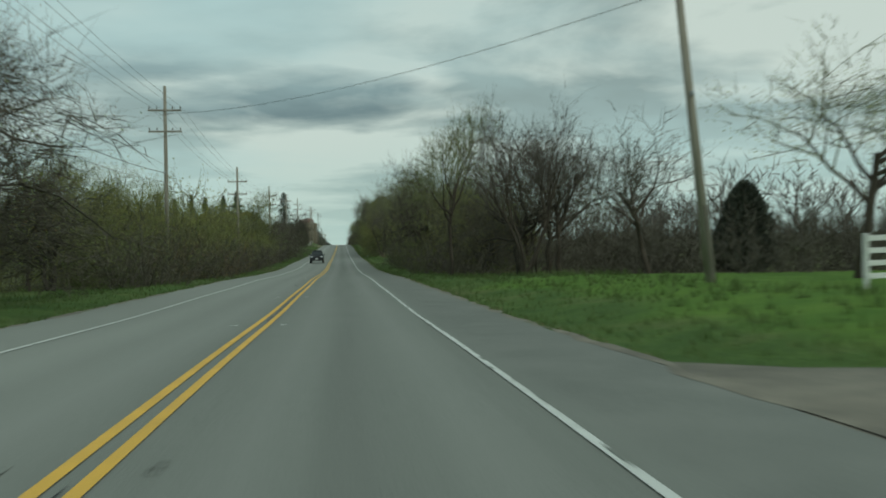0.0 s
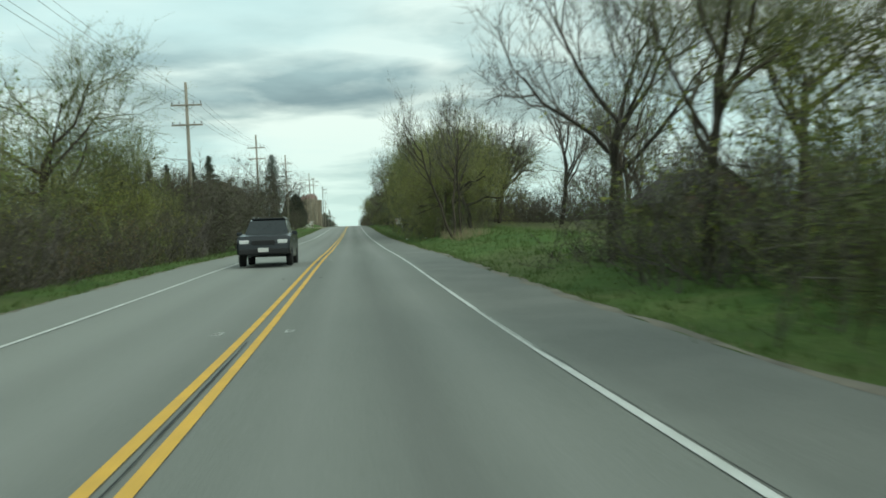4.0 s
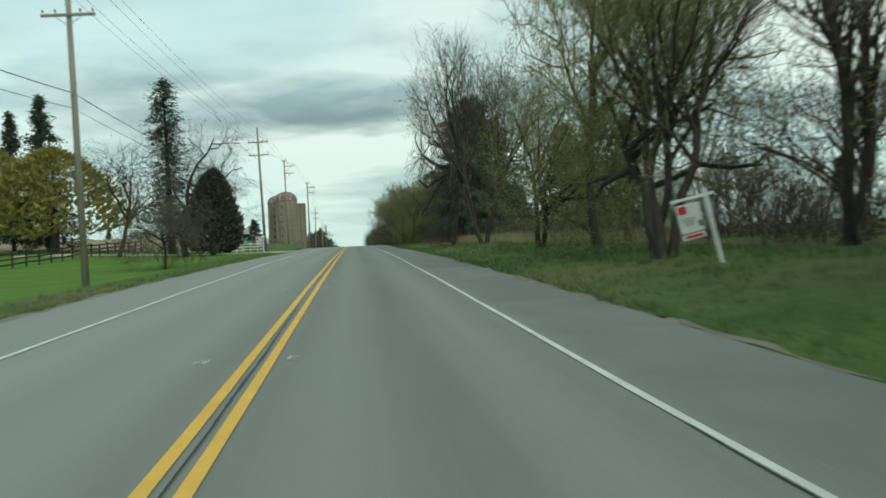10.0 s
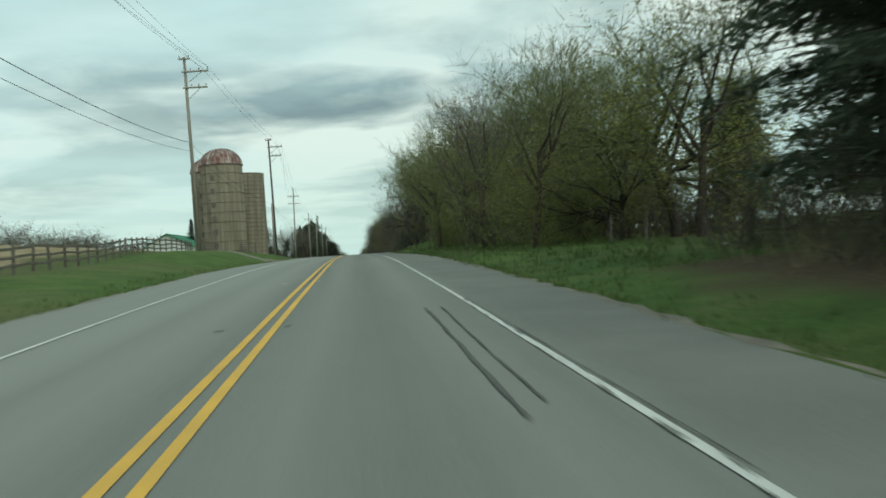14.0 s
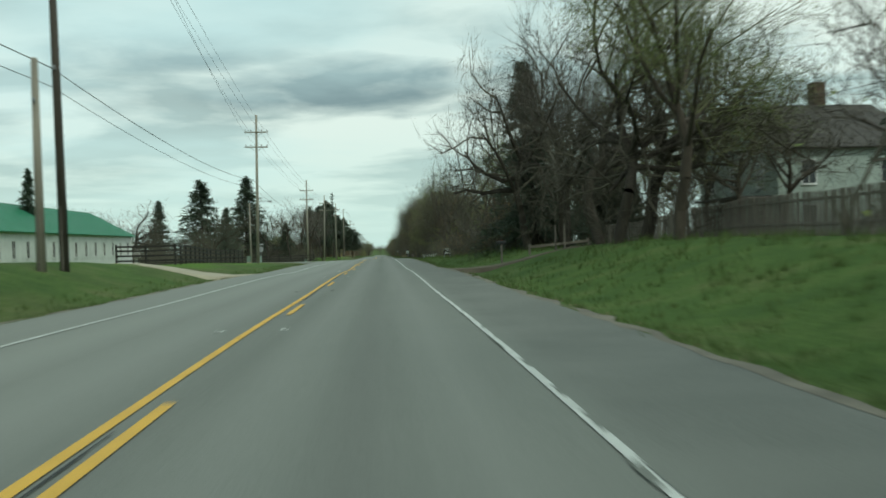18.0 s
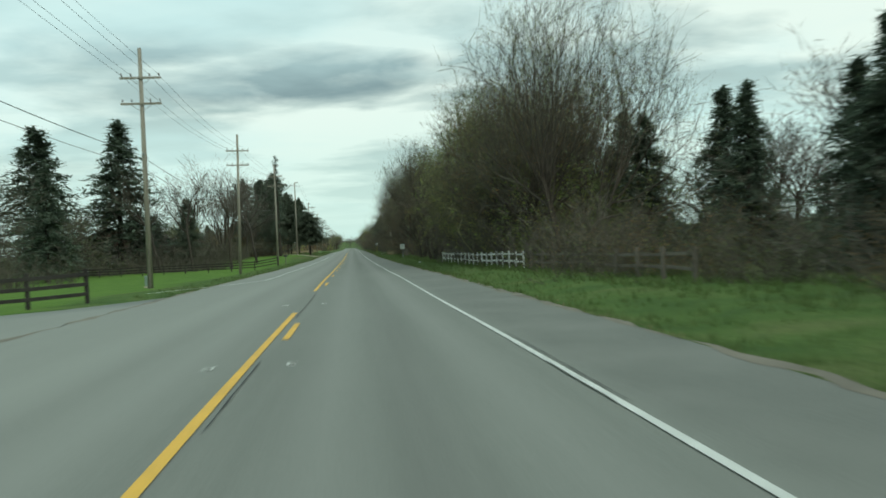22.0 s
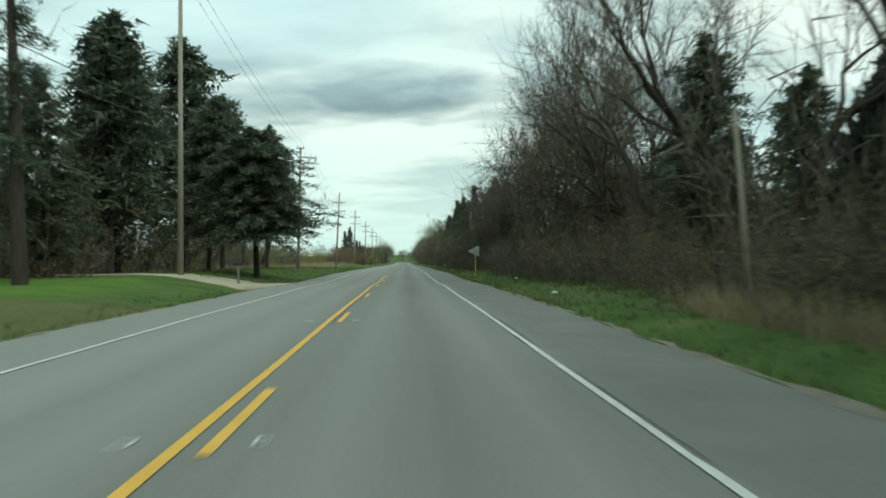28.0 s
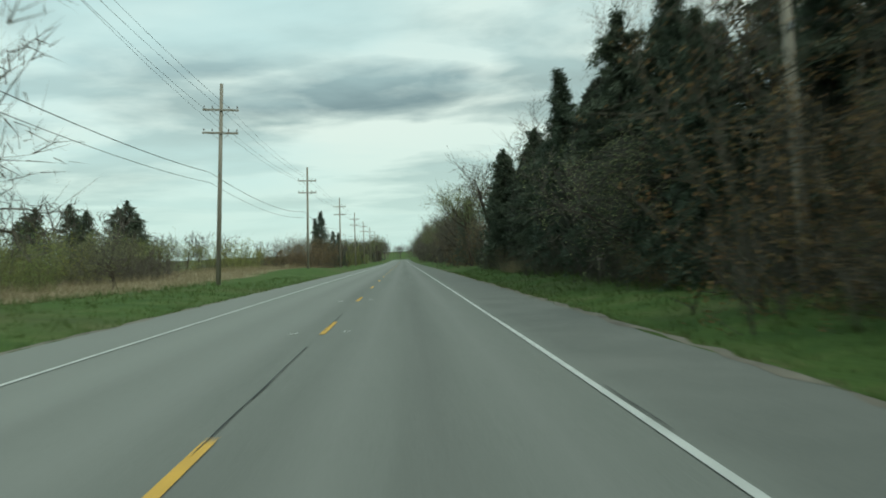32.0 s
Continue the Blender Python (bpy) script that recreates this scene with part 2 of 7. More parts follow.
def asphalt_material():
    m = Mat("weathered_asphalt", 0.86, 0.0, 0.25)
    x = m.axis(0)
    grit = m.noise(55.0, 3.0)
    blot = m.noise(0.55, 5.0)
    run = m.noise(1.0, 4.0, (1.4, 0.05, 1.0))
    c = m.ramp(grit, [(0.30, (0.150, 0.160, 0.146)), (0.72, (0.250, 0.262, 0.242))])
    c = m.mix(m.ramp(blot, [(0.38, 0.0), (0.7, 0.45)]), c, (0.215, 0.225, 0.206))
    c = m.mix(m.ramp(run, [(0.45, 0.0), (0.75, 0.5)]), c, (0.140, 0.147, 0.136))
    # paler wheel tracks worn along each lane, and an oily darker strip between them
    for at, wide, tone, much in ((0.95, 0.5, 0.27, 0.55), (2.55, 0.5, 0.27, 0.55), (1.75, 0.45, 0.14, 0.5),
                                 (-0.95, 0.7, 0.29, 0.6), (-2.45, 0.7, 0.29, 0.6), (-1.7, 0.4, 0.16, 0.4)):
        d = m.maths("DIVIDE", m.maths("ABSOLUTE", m.maths("SUBTRACT", x, at)), wide)
        f = m.maths("MULTIPLY", m.maths("SUBTRACT", 1.0, d, clamp=True), m.maths("MULTIPLY", m.ramp(run, [(0.2, 0.4), (0.8, 1.0)]), much))
        c = m.mix(f, c, (tone, tone * 1.03, tone * 0.97))
    # the far lane is paler: the brighter light on the open side, put into colour
    c = m.mix(m.maths("MULTIPLY", m.maths("SUBTRACT", -0.2, x), 0.5, clamp=True), c, m.mix(0.5, c, (0.290, 0.302, 0.280)))
    # the right shoulder: later, darker stone, with the trees' shade also put into its colour
    side = m.maths("ADD", x, m.maths("MULTIPLY", m.noise(0.9, 4.0), 0.35))
    newer_shaded = m.ramp(grit, [(0.30, (0.118, 0.125, 0.115)), (0.72, (0.212, 0.222, 0.206))])
    newer_shaded = m.mix(m.ramp(blot, [(0.40, 0.0), (0.72, 0.6)]), newer_shaded, (0.226, 0.233, 0.215))
    c = m.mix(m.maths("MULTIPLY", m.maths("SUBTRACT", side, 3.56), 3.0, clamp=True), c, newer_shaded)
    m.colour(c).bump(grit, 0.35, 0.01)
    return m.m


def grass_ground_material():
    m = Mat("grassy_ground", 0.95, 0.0, 0.1)
    big, mid, fine = m.noise(0.06, 5.0), m.noise(0.5, 5.0), m.noise(9.0, 4.0)
    c = m.ramp(mid, [(0.3, (0.060, 0.108, 0.032)), (0.52, (0.092, 0.150, 0.042)), (0.74, (0.145, 0.172, 0.068))])
    c = m.mix(m.ramp(big, [(0.52, 0.0), (0.68, 0.55)]), c, (0.165, 0.135, 0.080))
    c = m.mix(m.ramp(fine, [(0.42, 0.0), (0.7, 0.55)]), c, (0.030, 0.052, 0.018))
    # brown leaf litter under the woods
    x = m.axis(0)
    edge = m.maths("ADD", m.maths("ABSOLUTE", x), m.maths("MULTIPLY", m.noise(0.25, 3.0), 5.0))
    c = m.mix(m.ramp(m.maths("MULTIPLY", edge, 0.02), [(0.30, 0.0), (0.40, 0.55)]), c, (0.105, 0.085, 0.052))
    # mown lawns and a stubble field, with uneven borders
    y, wob = m.axis(1), m.maths("MULTIPLY", m.maths("SUBTRACT", m.noise(0.12, 3.0), 0.5), 7.0)
    lawn = m.ramp(mid, [(0.3, (0.085, 0.160, 0.032)), (0.6, (0.120, 0.205, 0.040)), (0.8, (0.150, 0.225, 0.055))])
    lawn = m.mix(m.ramp(fine, [(0.45, 0.0), (0.75, 0.4)]), lawn, (0.035, 0.070, 0.018))
    litter = m.ramp(fine, [(0.3, (0.060, 0.045, 0.030)), (0.55, (0.105, 0.080, 0.052)), (0.75, (0.18, 0.145, 0.10))])
    straw = m.ramp(mid, [(0.3, (0.23, 0.185, 0.11)), (0.7, (0.33, 0.28, 0.18))])
    for x0, x1, y0, y1, tone in ((-75, -9, 178, 345, lawn), (-60, -9, 470, 720, lawn), (8, 40, -20, 52, lawn), (-300, -17, 348, 442, straw), (-120, -13, 800, 960, straw), (7.8, 40, 314, 352, litter)):
        f = None
        for v, edge, s in ((x, x0, 1), (x, x1, -1), (y, y0, 1), (y, y1, -1)):
            g = m.maths("MULTIPLY", m.maths("SUBTRACT", m.maths("ADD", v, wob), edge), s * 0.6, clamp=True)
            f = g if f is None else m.maths("MULTIPLY", f, g)
        c = m.mix(f, c, tone)
    m.colour(c).bump(fine, 0.8, 0.08)
    return m.m


MAT = {}
MAT["asphalt"] = asphalt_material()
MAT["ground"] = grass_ground_material()
MAT["yellow"] = worn("yellow_road_paint", (0.78, 0.47, 0.080), (0.64, 0.39, 0.080), 2.0, 0.7)
MAT["white"] = worn("white_road_paint", (0.68, 0.70, 0.68), (0.50, 0.52, 0.50), 2.5, 0.7)
MAT["gravel"] = worn("pale_gravel", (0.24, 0.22, 0.18), (0.14, 0.13, 0.11), 1.2, 0.95, bump=0.8)
MAT["concrete_drive"] = worn("pale_concrete", (0.46, 0.41, 0.31), (0.36, 0.32, 0.25), 0.8, 0.9)
MAT["dirt"] = worn("brown_dirt", (0.15, 0.125, 0.095), (0.10, 0.085, 0.06), 0.9, 0.95, bump=0.8)
MAT["tar"] = worn("black_tar", (0.020, 0.020, 0.020), (0.035, 0.035, 0.034), 3.0, 0.6)
MAT["skid"] = worn("rubbed_tyre_mark", (0.085, 0.088, 0.082), (0.125, 0.130, 0.120), 3.0, 0.8)
MAT["pole_wood"] = worn("weathered_pole_wood", (0.33, 0.305, 0.255), (0.22, 0.20, 0.165), 1.6, 0.9, stretch=(4, 4, 0.25), bump=0.4)
MAT["dark_pole"] = worn("creosoted_pole_wood", (0.060, 0.052, 0.044), (0.10, 0.088, 0.074), 1.6, 0.9, stretch=(4, 4, 0.25), bump=0.4)
MAT["porcelain"] = worn("grey_insulator_glaze", (0.12, 0.09, 0.08), (0.20, 0.18, 0.17), 6, 0.25)
MAT["wire"] = worn("dark_cable", (0.025, 0.026, 0.027), (0.035, 0.035, 0.036), 4, 0.5)
MAT["steel"] = worn("galvanised_steel", (0.38, 0.39, 0.40), (0.27, 0.28, 0.29), 5, 0.45, 0.7)
MAT["bark"] = worn("grey_brown_bark", (0.090, 0.074, 0.058), (0.050, 0.041, 0.033), 2.2, 0.95, stretch=(3, 3, 0.6), bump=0.8)
MAT["bark_dark"] = worn("dark_wet_bark", (0.040, 0.034, 0.028), (0.070, 0.060, 0.048), 2.2, 0.95, stretch=(3, 3, 0.6), bump=0.8)
MAT["twig"] = leafy("fine_brown_twigs", [(0.086, 0.079, 0.063), (0.128, 0.116, 0.090), (0.096, 0.088, 0.070)], 0.9, 0.0)
MAT["twig_grey"] = leafy("fine_grey_twigs", [(0.115, 0.104, 0.092), (0.16, 0.142, 0.124), (0.098, 0.087, 0.076)], 0.9, 0.0)
MAT["twig_olive"] = leafy("budding_olive_twigs", [(0.150, 0.150, 0.080), (0.190, 0.190, 0.098), (0.120, 0.120, 0.070)], 0.9, 0.0)
MAT["bud_yellow"] = leafy("yellow_green_buds", [(0.30, 0.325, 0.080), (0.37, 0.380, 0.105), (0.24, 0.270, 0.075), (0.33, 0.315, 0.110)], 0.6, 0.45)
MAT["bud_green"] = leafy("fresh_green_leaves", [(0.22, 0.285, 0.090), (0.275, 0.335, 0.115), (0.175, 0.235, 0.080), (0.29, 0.320, 0.130)], 0.6, 0.45)
MAT["bud_pale"] = leafy("pale_blossom_buds", [(0.45, 0.48, 0.26), (0.36, 0.41, 0.20), (0.28, 0.32, 0.14)], 0.6, 0.35)
MAT["bud_red"] = leafy("reddish_maple_buds", [(0.30, 0.17, 0.085), (0.24, 0.16, 0.08), (0.33, 0.24, 0.10)], 0.6, 0.3)
MAT["spruce"] = leafy("dark_spruce_needles", [(0.082, 0.112, 0.082), (0.125, 0.158, 0.112), (0.066, 0.092, 0.068)], 0.7, 0.3)
MAT["pine"] = leafy("dark_pine_needles", [(0.105, 0.130, 0.094), (0.150, 0.180, 0.124), (0.084, 0.105, 0.078)], 0.7, 0.3)
MAT["cedar"] = leafy("black_green_cedar_scales", [(0.066, 0.075, 0.058), (0.094, 0.103, 0.078), (0.050, 0.058, 0.046)], 0.75, 0.08)
MAT["golden"] = leafy("golden_catkins", [(0.33, 0.29, 0.09), (0.43, 0.38, 0.12), (0.26, 0.24, 0.08), (0.38, 0.36, 0.12)], 0.7, 0.3)
MAT["grass_blade"] = leafy("spring_grass_blades", [(0.092, 0.146, 0.044), (0.130, 0.196, 0.058), (0.175, 0.215, 0.082), (0.084, 0.126, 0.042)], 0.7, 0.4)
MAT["dry_grass"] = leafy("dry_straw_grass", [(0.34, 0.29, 0.18), (0.27, 0.22, 0.13), (0.40, 0.35, 0.24)], 0.8, 0.3)
MAT["white_paint"] = worn("white_painted_boards", (0.74, 0.75, 0.74), (0.62, 0.63, 0.61), 1.4, 0.6)
MAT["grey_boards"] = worn("weathered_grey_boards", (0.20, 0.18, 0.155), (0.12, 0.105, 0.09), 1.5, 0.9, stretch=(2, 2, 0.4), bump=0.5)
MAT["black_boards"] = worn("black_stained_boards", (0.028, 0.026, 0.024), (0.050, 0.046, 0.042), 1.5, 0.85, bump=0.5)


# ---- building blocks ----
def mesh_of(name, verts, faces, material, smooth=False):
    me = bpy.data.meshes.new(name)
    me.from_pydata(verts, [], faces)
    for m in material if isinstance(material, (list, tuple)) else [material]:
        me.materials.append(m)
    if smooth:
        me.polygons.foreach_set("use_smooth", [True] * len(me.polygons))
    return me


def mesh_np(name, verts, tris, material):
    """A mesh from arrays of points and triangles."""
    me = bpy.data.meshes.new(name)
    verts, tris = np.asarray(verts, np.float32), np.asarray(tris, np.int32)
    me.vertices.add(len(verts))
    me.vertices.foreach_set("co", verts.ravel())
    me.loops.add(tris.size)
    me.loops.foreach_set("vertex_index", tris.ravel())
    me.polygons.add(len(tris))
    me.polygons.foreach_set("loop_start", np.arange(0, tris.size, 3, dtype=np.int32))
    me.update(calc_edges=True)
    me.materials.append(material)
    return me


def put(name, me, parent=None, at=None, label=""):
    ob = new(name, me)
    if parent is not None:
        ob.parent = parent
    if at is not None:
        ob.matrix_basis = at
    return tagged(ob, label) if label else ob


def thing(name, label, category, at, group="", kind=""):
    ob = new(name)
    ob.empty_display_size = 0.2
    ob.matrix_basis = at
    return tagged(ob, label, category, group, kind)


def part(name, bm, material, parent, label="", smooth=False, at=None):
    me = bpy.data.meshes.new(name)
    bm.to_mesh(me)
    bm.free()
    me.materials.append(material)
    if smooth:
        me.polygons.foreach_set("use_smooth", [True] * len(me.polygons))
    return put(name, me, parent, at, label)


def box(sx, sy, sz, at=(0, 0, 0), bevel=0.0, turn=None, bm=None):
    """A box whose centre is at, with worn edges."""
    one = bmesh.new()
    bmesh.ops.create_cube(one, size=1.0)
    bmesh.ops.scale(one, vec=(sx, sy, sz), verts=one.verts)
    if bevel:
        bmesh.ops.bevel(one, geom=one.edges[:], offset=bevel, segments=1, affect="EDGES")
    m = Matrix.Translation(at) @ (turn.to_4x4() if turn is not None else Matrix())
    bmesh.ops.transform(one, matrix=m, verts=one.verts)
    if bm is None:
        return one
    me = bpy.data.meshes.new("scrap")
    one.to_mesh(me)
    one.free()
    bm.from_mesh(me)
    bpy.data.meshes.remove(me)
    return bm


def rod(p, q, r0, r1, sides=8, bm=None, caps=True):
    """A tapered rod from p to q."""
    bm = bm or bmesh.new()
    p, q = Vector(p), Vector(q)
    d = (q - p).normalized()
    u = d.orthogonal().normalized()
    v = d.cross(u)
    rings = []
    for c, r in ((p, r0), (q, r1)):
        rings.append([bm.verts.new(c + (u * math.cos(2 * math.pi * k / sides) + v * math.sin(2 * math.pi * k / sides)) * r) for k in range(sides)])
    for k in range(sides):
        bm.faces.new((rings[0][k], rings[0][(k + 1) % sides], rings[1][(k + 1) % sides], rings[1][k]))
    if caps:
        bm.faces.new(rings[0][::-1])
        bm.faces.new(rings[1])
    return bm


def lathe(profile, sides=24, bm=None):
    """A turned body from (radius, height) rows."""
    bm = bm or bmesh.new()
    rings = []
    for r, z in profile:
        rings.append([bm.verts.new((r * math.cos(2 * math.pi * k / sides), r * math.sin(2 * math.pi * k / sides), z)) for k in range(sides)])
    for a, b in zip(rings, rings[1:]):
        for k in range(sides):
            bm.faces.new((a[k], a[(k + 1) % sides], b[(k + 1) % sides], b[k]))
    bm.faces.new(rings[0][::-1])
    bm.faces.new(rings[-1])
    return bm


# ---- the lie of the land ----
EDGE_R, EDGE_L = 5.25, -5.15
RIGHT_BANK = [(1, 0.4), (43, 0.45), (75, -0.2), (134, 0.1), (150, 0.7), (215, 1.3), (240, 0.6), (264, 0.3), (313, 0.3), (357, 0.2), (418, 0.5), (440, 1.1), (462, 1.2), (479, 0.9), (501, 1.0), (529, 0.1), (565, -0.15), (598, -0.4), (625, -0.45), (644, -0.3), (676, -0.3), (720, 0.1), (829, 0.3)]
LEFT_BANK = [(1, 0.1), (64, -0.3), (118, -0.5), (172, -0.85), (215, -0.7), (277, -0.6), (324, 0.0), (344, 0.0), (379, 0.7), (404, 1.45), (462, 1.1), (490, 0.6),
             (521, 0.2), (583, -0.3), (626, -0.6), (673, -0.5), (700, 0.3), (728, 0.7), (782, 0.45), (838, 0.1), (895, 0.7), (956, 0.2)]
RIGHT_FAR = [(1, 5.0), (193, 5.0), (280, 3.0), (434, 2.0), (763, 1.0)]
LEFT_FAR = [(300, 0.0), (350, 1.0), (400, 2.0), (440, 1.6), (488, 0.0)]
SIDE_ROAD_Y = 541.1


def ground_z(x, y):
    z = road_z(y)
    if x > EDGE_R:
        d = x - EDGE_R
        s = min(max((d - 1.4) / 6.0, 0), 1)
        dip = -0.16 * math.sin(min(d / 2.6, 1) * math.pi)
        b = curve_value(RIGHT_BANK, y)
        far = curve_value(RIGHT_FAR, y) * min(max((x - 40) / 160, 0), 1)
        return z - 0.05 + dip + b * s * s * (3 - 2 * s) + far + (0.10 * s) * noise.noise((x * 0.3, y * 0.3, 0))
    if x < EDGE_L:
        d = EDGE_L - x
        flat = min(max((abs(y - SIDE_ROAD_Y) - 6) / 8, 0), 1)
        s = min(max((d - 1.2) / 5.5, 0), 1)
        dip = -0.14 * math.sin(min(d / 2.4, 1) * math.pi) * flat
        b = curve_value(LEFT_BANK, y)
        z += curve_value(LEFT_FAR, y) * min(max((-15 - x) / 16, 0), 1)
        return z - 0.05 + dip + (b * s * s * (3 - 2 * s) + (0.10 * s) * noise.noise((x * 0.3, y * 0.3, 5))) * (0.35 + 0.65 * flat)
    return z - 0.07


def build_ground():
    xs = [-2500, -900, -350, -160, -90, -60, -42, -32, -25, -20, -17, -14.5, -12.5, -11, -9.8, -8.7, -7.8, -7.0, -6.4, -5.8, EDGE_L - 0.02, -3, 0, 3, EDGE_R + 0.02,
          6.1, 6.7, 7.3, 8.0, 8.9, 9.8, 11, 12.5, 14.5, 17, 20, 25, 32, 42, 60, 90, 160, 350, 900, 2500]
    ys = [-1500, -400, -120] + [-40 + 3.0 * k for k in range(330)] + [960, 1000, 1060, 1150, 1300, 1600, 2200, 3200]
    verts = [(x, y, ground_z(x, y)) for y in ys for x in xs]
    n = len(xs)
    faces = [(j * n + i, j * n + i + 1, (j + 1) * n + i + 1, (j + 1) * n + i) for j in range(len(ys) - 1) for i in range(n - 1)]
    tagged(new("ground", mesh_of("ground", verts, faces, MAT["ground"], True)), "spring grass and leaf litter over gently rising ground", "ground", kind="structure")


def ribbon(name, x0, x1, y0, y1, lift, material, label, category, kind="structure", step=3.0, ragged=0.0, cols=1, parent=None, seed=1):
    """A strip along the road, following its rise and fall."""
    rng = random.Random(seed)
    n = max(1, int(round((y1 - y0) / step)))
    verts, faces = [], []
    for j in range(n + 1):
        y = y0 + (y1 - y0) * j / n
        z = road_z(y) + lift
        a, b = rng.uniform(-ragged, ragged), rng.uniform(-ragged, ragged)
        for i in range(cols + 1):
            s = i / cols
            verts.append((x0 + a + (x1 + b - x0 - a) * s, y, z))
    for j in range(n):
        for i in range(cols):
            k = j * (cols + 1) + i
            faces.append((k, k + 1, k + cols + 2, k + cols + 1))
    ob = new(name, mesh_of(name, verts, faces, material, True))
    if parent is not None:
        ob.parent = parent
    return tagged(ob, label, category, kind=kind) if label else ob


ROAD_Y0, ROAD_Y1 = -60.0, 1400.0
build_ground()
road = ribbon("road", EDGE_L, EDGE_R, ROAD_Y0, ROAD_Y1, 0.0, MAT["asphalt"], "weathered grey two-lane asphalt road with paved shoulders", "road", ragged=0.07, cols=6)


# how far the centre line and the far edge line wander from their usual course
CENTRE_WANDER = [(200, 0.0), (240, 0.10), (300, 0.12), (370, 0.17), (425, 0.05), (520, 0.03), (580, 0.0)]
FAR_WANDER = [(150, 0.05), (240, 0.20), (290, 0.14), (322, 0.32), (370, 0.22), (415, 0.0)]


def stripe(x, y0, y1, w, mat, name, step=2.0, lift=0.010, wander=()):
    n = max(1, round((y1 - y0) / step))
    verts = []
    for k in range(n + 1):
        y = y0 + (y1 - y0) * k / n
        c, v = x + (curve_value(wander, y) if wander else 0.0), w * (1 + 0.10 * noise.noise((x, y * 0.8, 3.0)))
        verts += [(c - v / 2, y, road_z(y) + lift), (c + v / 2, y, road_z(y) + lift)]
    put(name, mesh_of(name, verts, [(2 * k, 2 * k + 1, 2 * k + 3, 2 * k + 2) for k in range(n)], mat), road)


for edge, far in ((EDGE_R - 0.04, EDGE_R + 0.12), (EDGE_L - 0.12, EDGE_L + 0.04)):
    ribbon("gravel_verge", edge, far, ROAD_Y0, 900.0, 0.003, MAT["gravel"], "", "", step=0.8, ragged=0.12, parent=road, seed=9 + int(edge))
WHITE_L, WHITE_R, LANE_MID = -3.29, 3.31, 0.12
DASH_A, DASH_B, DASH_STEP, DASH_LEN = 431.6, 562.2, 12.192, 3.05
stripe(WHITE_L, ROAD_Y0, 522.0, 0.085, MAT["white"], "edge_line", wander=FAR_WANDER)
stripe(WHITE_L, 573.6, ROAD_Y1, 0.088, MAT["white"], "edge_line")
stripe(WHITE_R, ROAD_Y0, ROAD_Y1, 0.080, MAT["white"], "edge_line", 1.0)
stripe(-LANE_MID, ROAD_Y0, 547.5, 0.105, MAT["yellow"], "centre_line", wander=CENTRE_WANDER)
stripe(-LANE_MID, 558.0, 752.0, 0.105, MAT["yellow"], "centre_line", wander=CENTRE_WANDER)
stripe(LANE_MID, ROAD_Y0, 422.0, 0.105, MAT["yellow"], "centre_line", wander=CENTRE_WANDER)


# ---- plants ----
def prisms(segs, sides):
    """Tapered prisms along (p, q, r0, r1) rows, as arrays."""
    s = np.asarray(segs, float)
    p, q, r0, r1 = s[:, 0:3], s[:, 3:6], s[:, 6], s[:, 7]
    d = q - p
    d /= np.maximum(np.linalg.norm(d, axis=1, keepdims=True), 1e-6)
    ref = np.where(np.abs(d[:, 2:3]) < 0.9, np.array([[0, 0, 1.0]]), np.array([[1.0, 0, 0]]))
    u = np.cross(d, ref)
    u /= np.linalg.norm(u, axis=1, keepdims=True)
    v = np.cross(d, u)
    a = np.arange(sides) * 2 * np.pi / sides
    ring = u[:, None] * np.cos(a)[None, :, None] + v[:, None] * np.sin(a)[None, :, None]
    verts = np.concatenate([p[:, None] + ring * r0[:, None, None], q[:, None] + ring * r1[:, None, None]], 1)
    base = (np.arange(len(s)) * 2 * sides)[:, None, None]
    k = np.arange(sides)
    n = (k + 1) % sides
    tri = np.concatenate([np.stack([k, n, n + sides], 1), np.stack([k, n + sides, k + sides], 1)], 0)[None]
    return verts.reshape(-1, 3), (base + tri).reshape(-1, 3)


def slivers(p, q, w, rng):
    """Thin three-cornered twigs from p to q."""
    d = q - p
    side = np.cross(d, rng.normal(size=d.shape))
    side *= (w / np.maximum(np.linalg.norm(side, axis=1), 1e-6))[:, None]
    verts = np.stack([p - side, p + side, q], 1).reshape(-1, 3)
    return verts, np.arange(len(verts)).reshape(-1, 3)


def leaves(c, size, rng, flat=0.0):
    """Small three-cornered leaves round the points c."""
    n = len(c)
    a = rng.normal(size=(n, 3))
    a[:, 2] *= 1 - flat
    a /= np.linalg.norm(a, axis=1, keepdims=True)
    b = np.cross(a, rng.normal(size=(n, 3)))
    b /= np.linalg.norm(b, axis=1, keepdims=True)
    s = (size * rng.uniform(0.6, 1.4, n))[:, None]
    verts = np.stack([c - a * s, c + a * s * 0.6 + b * s * 0.75, c + a * s * 0.6 - b * s * 0.75], 1).reshape(-1, 3)
    tri = np.arange(3 * n).reshape(-1, 3)
    return verts, tri


def joined(pieces):
    vs, ts, n = [], [], 0
    for v, t in pieces:
        vs.append(v)
        ts.append(t + n)
        n += len(v)
    return np.concatenate(vs), np.concatenate(ts)


def unit(v):
    return v / max(np.linalg.norm(v), 1e-6)


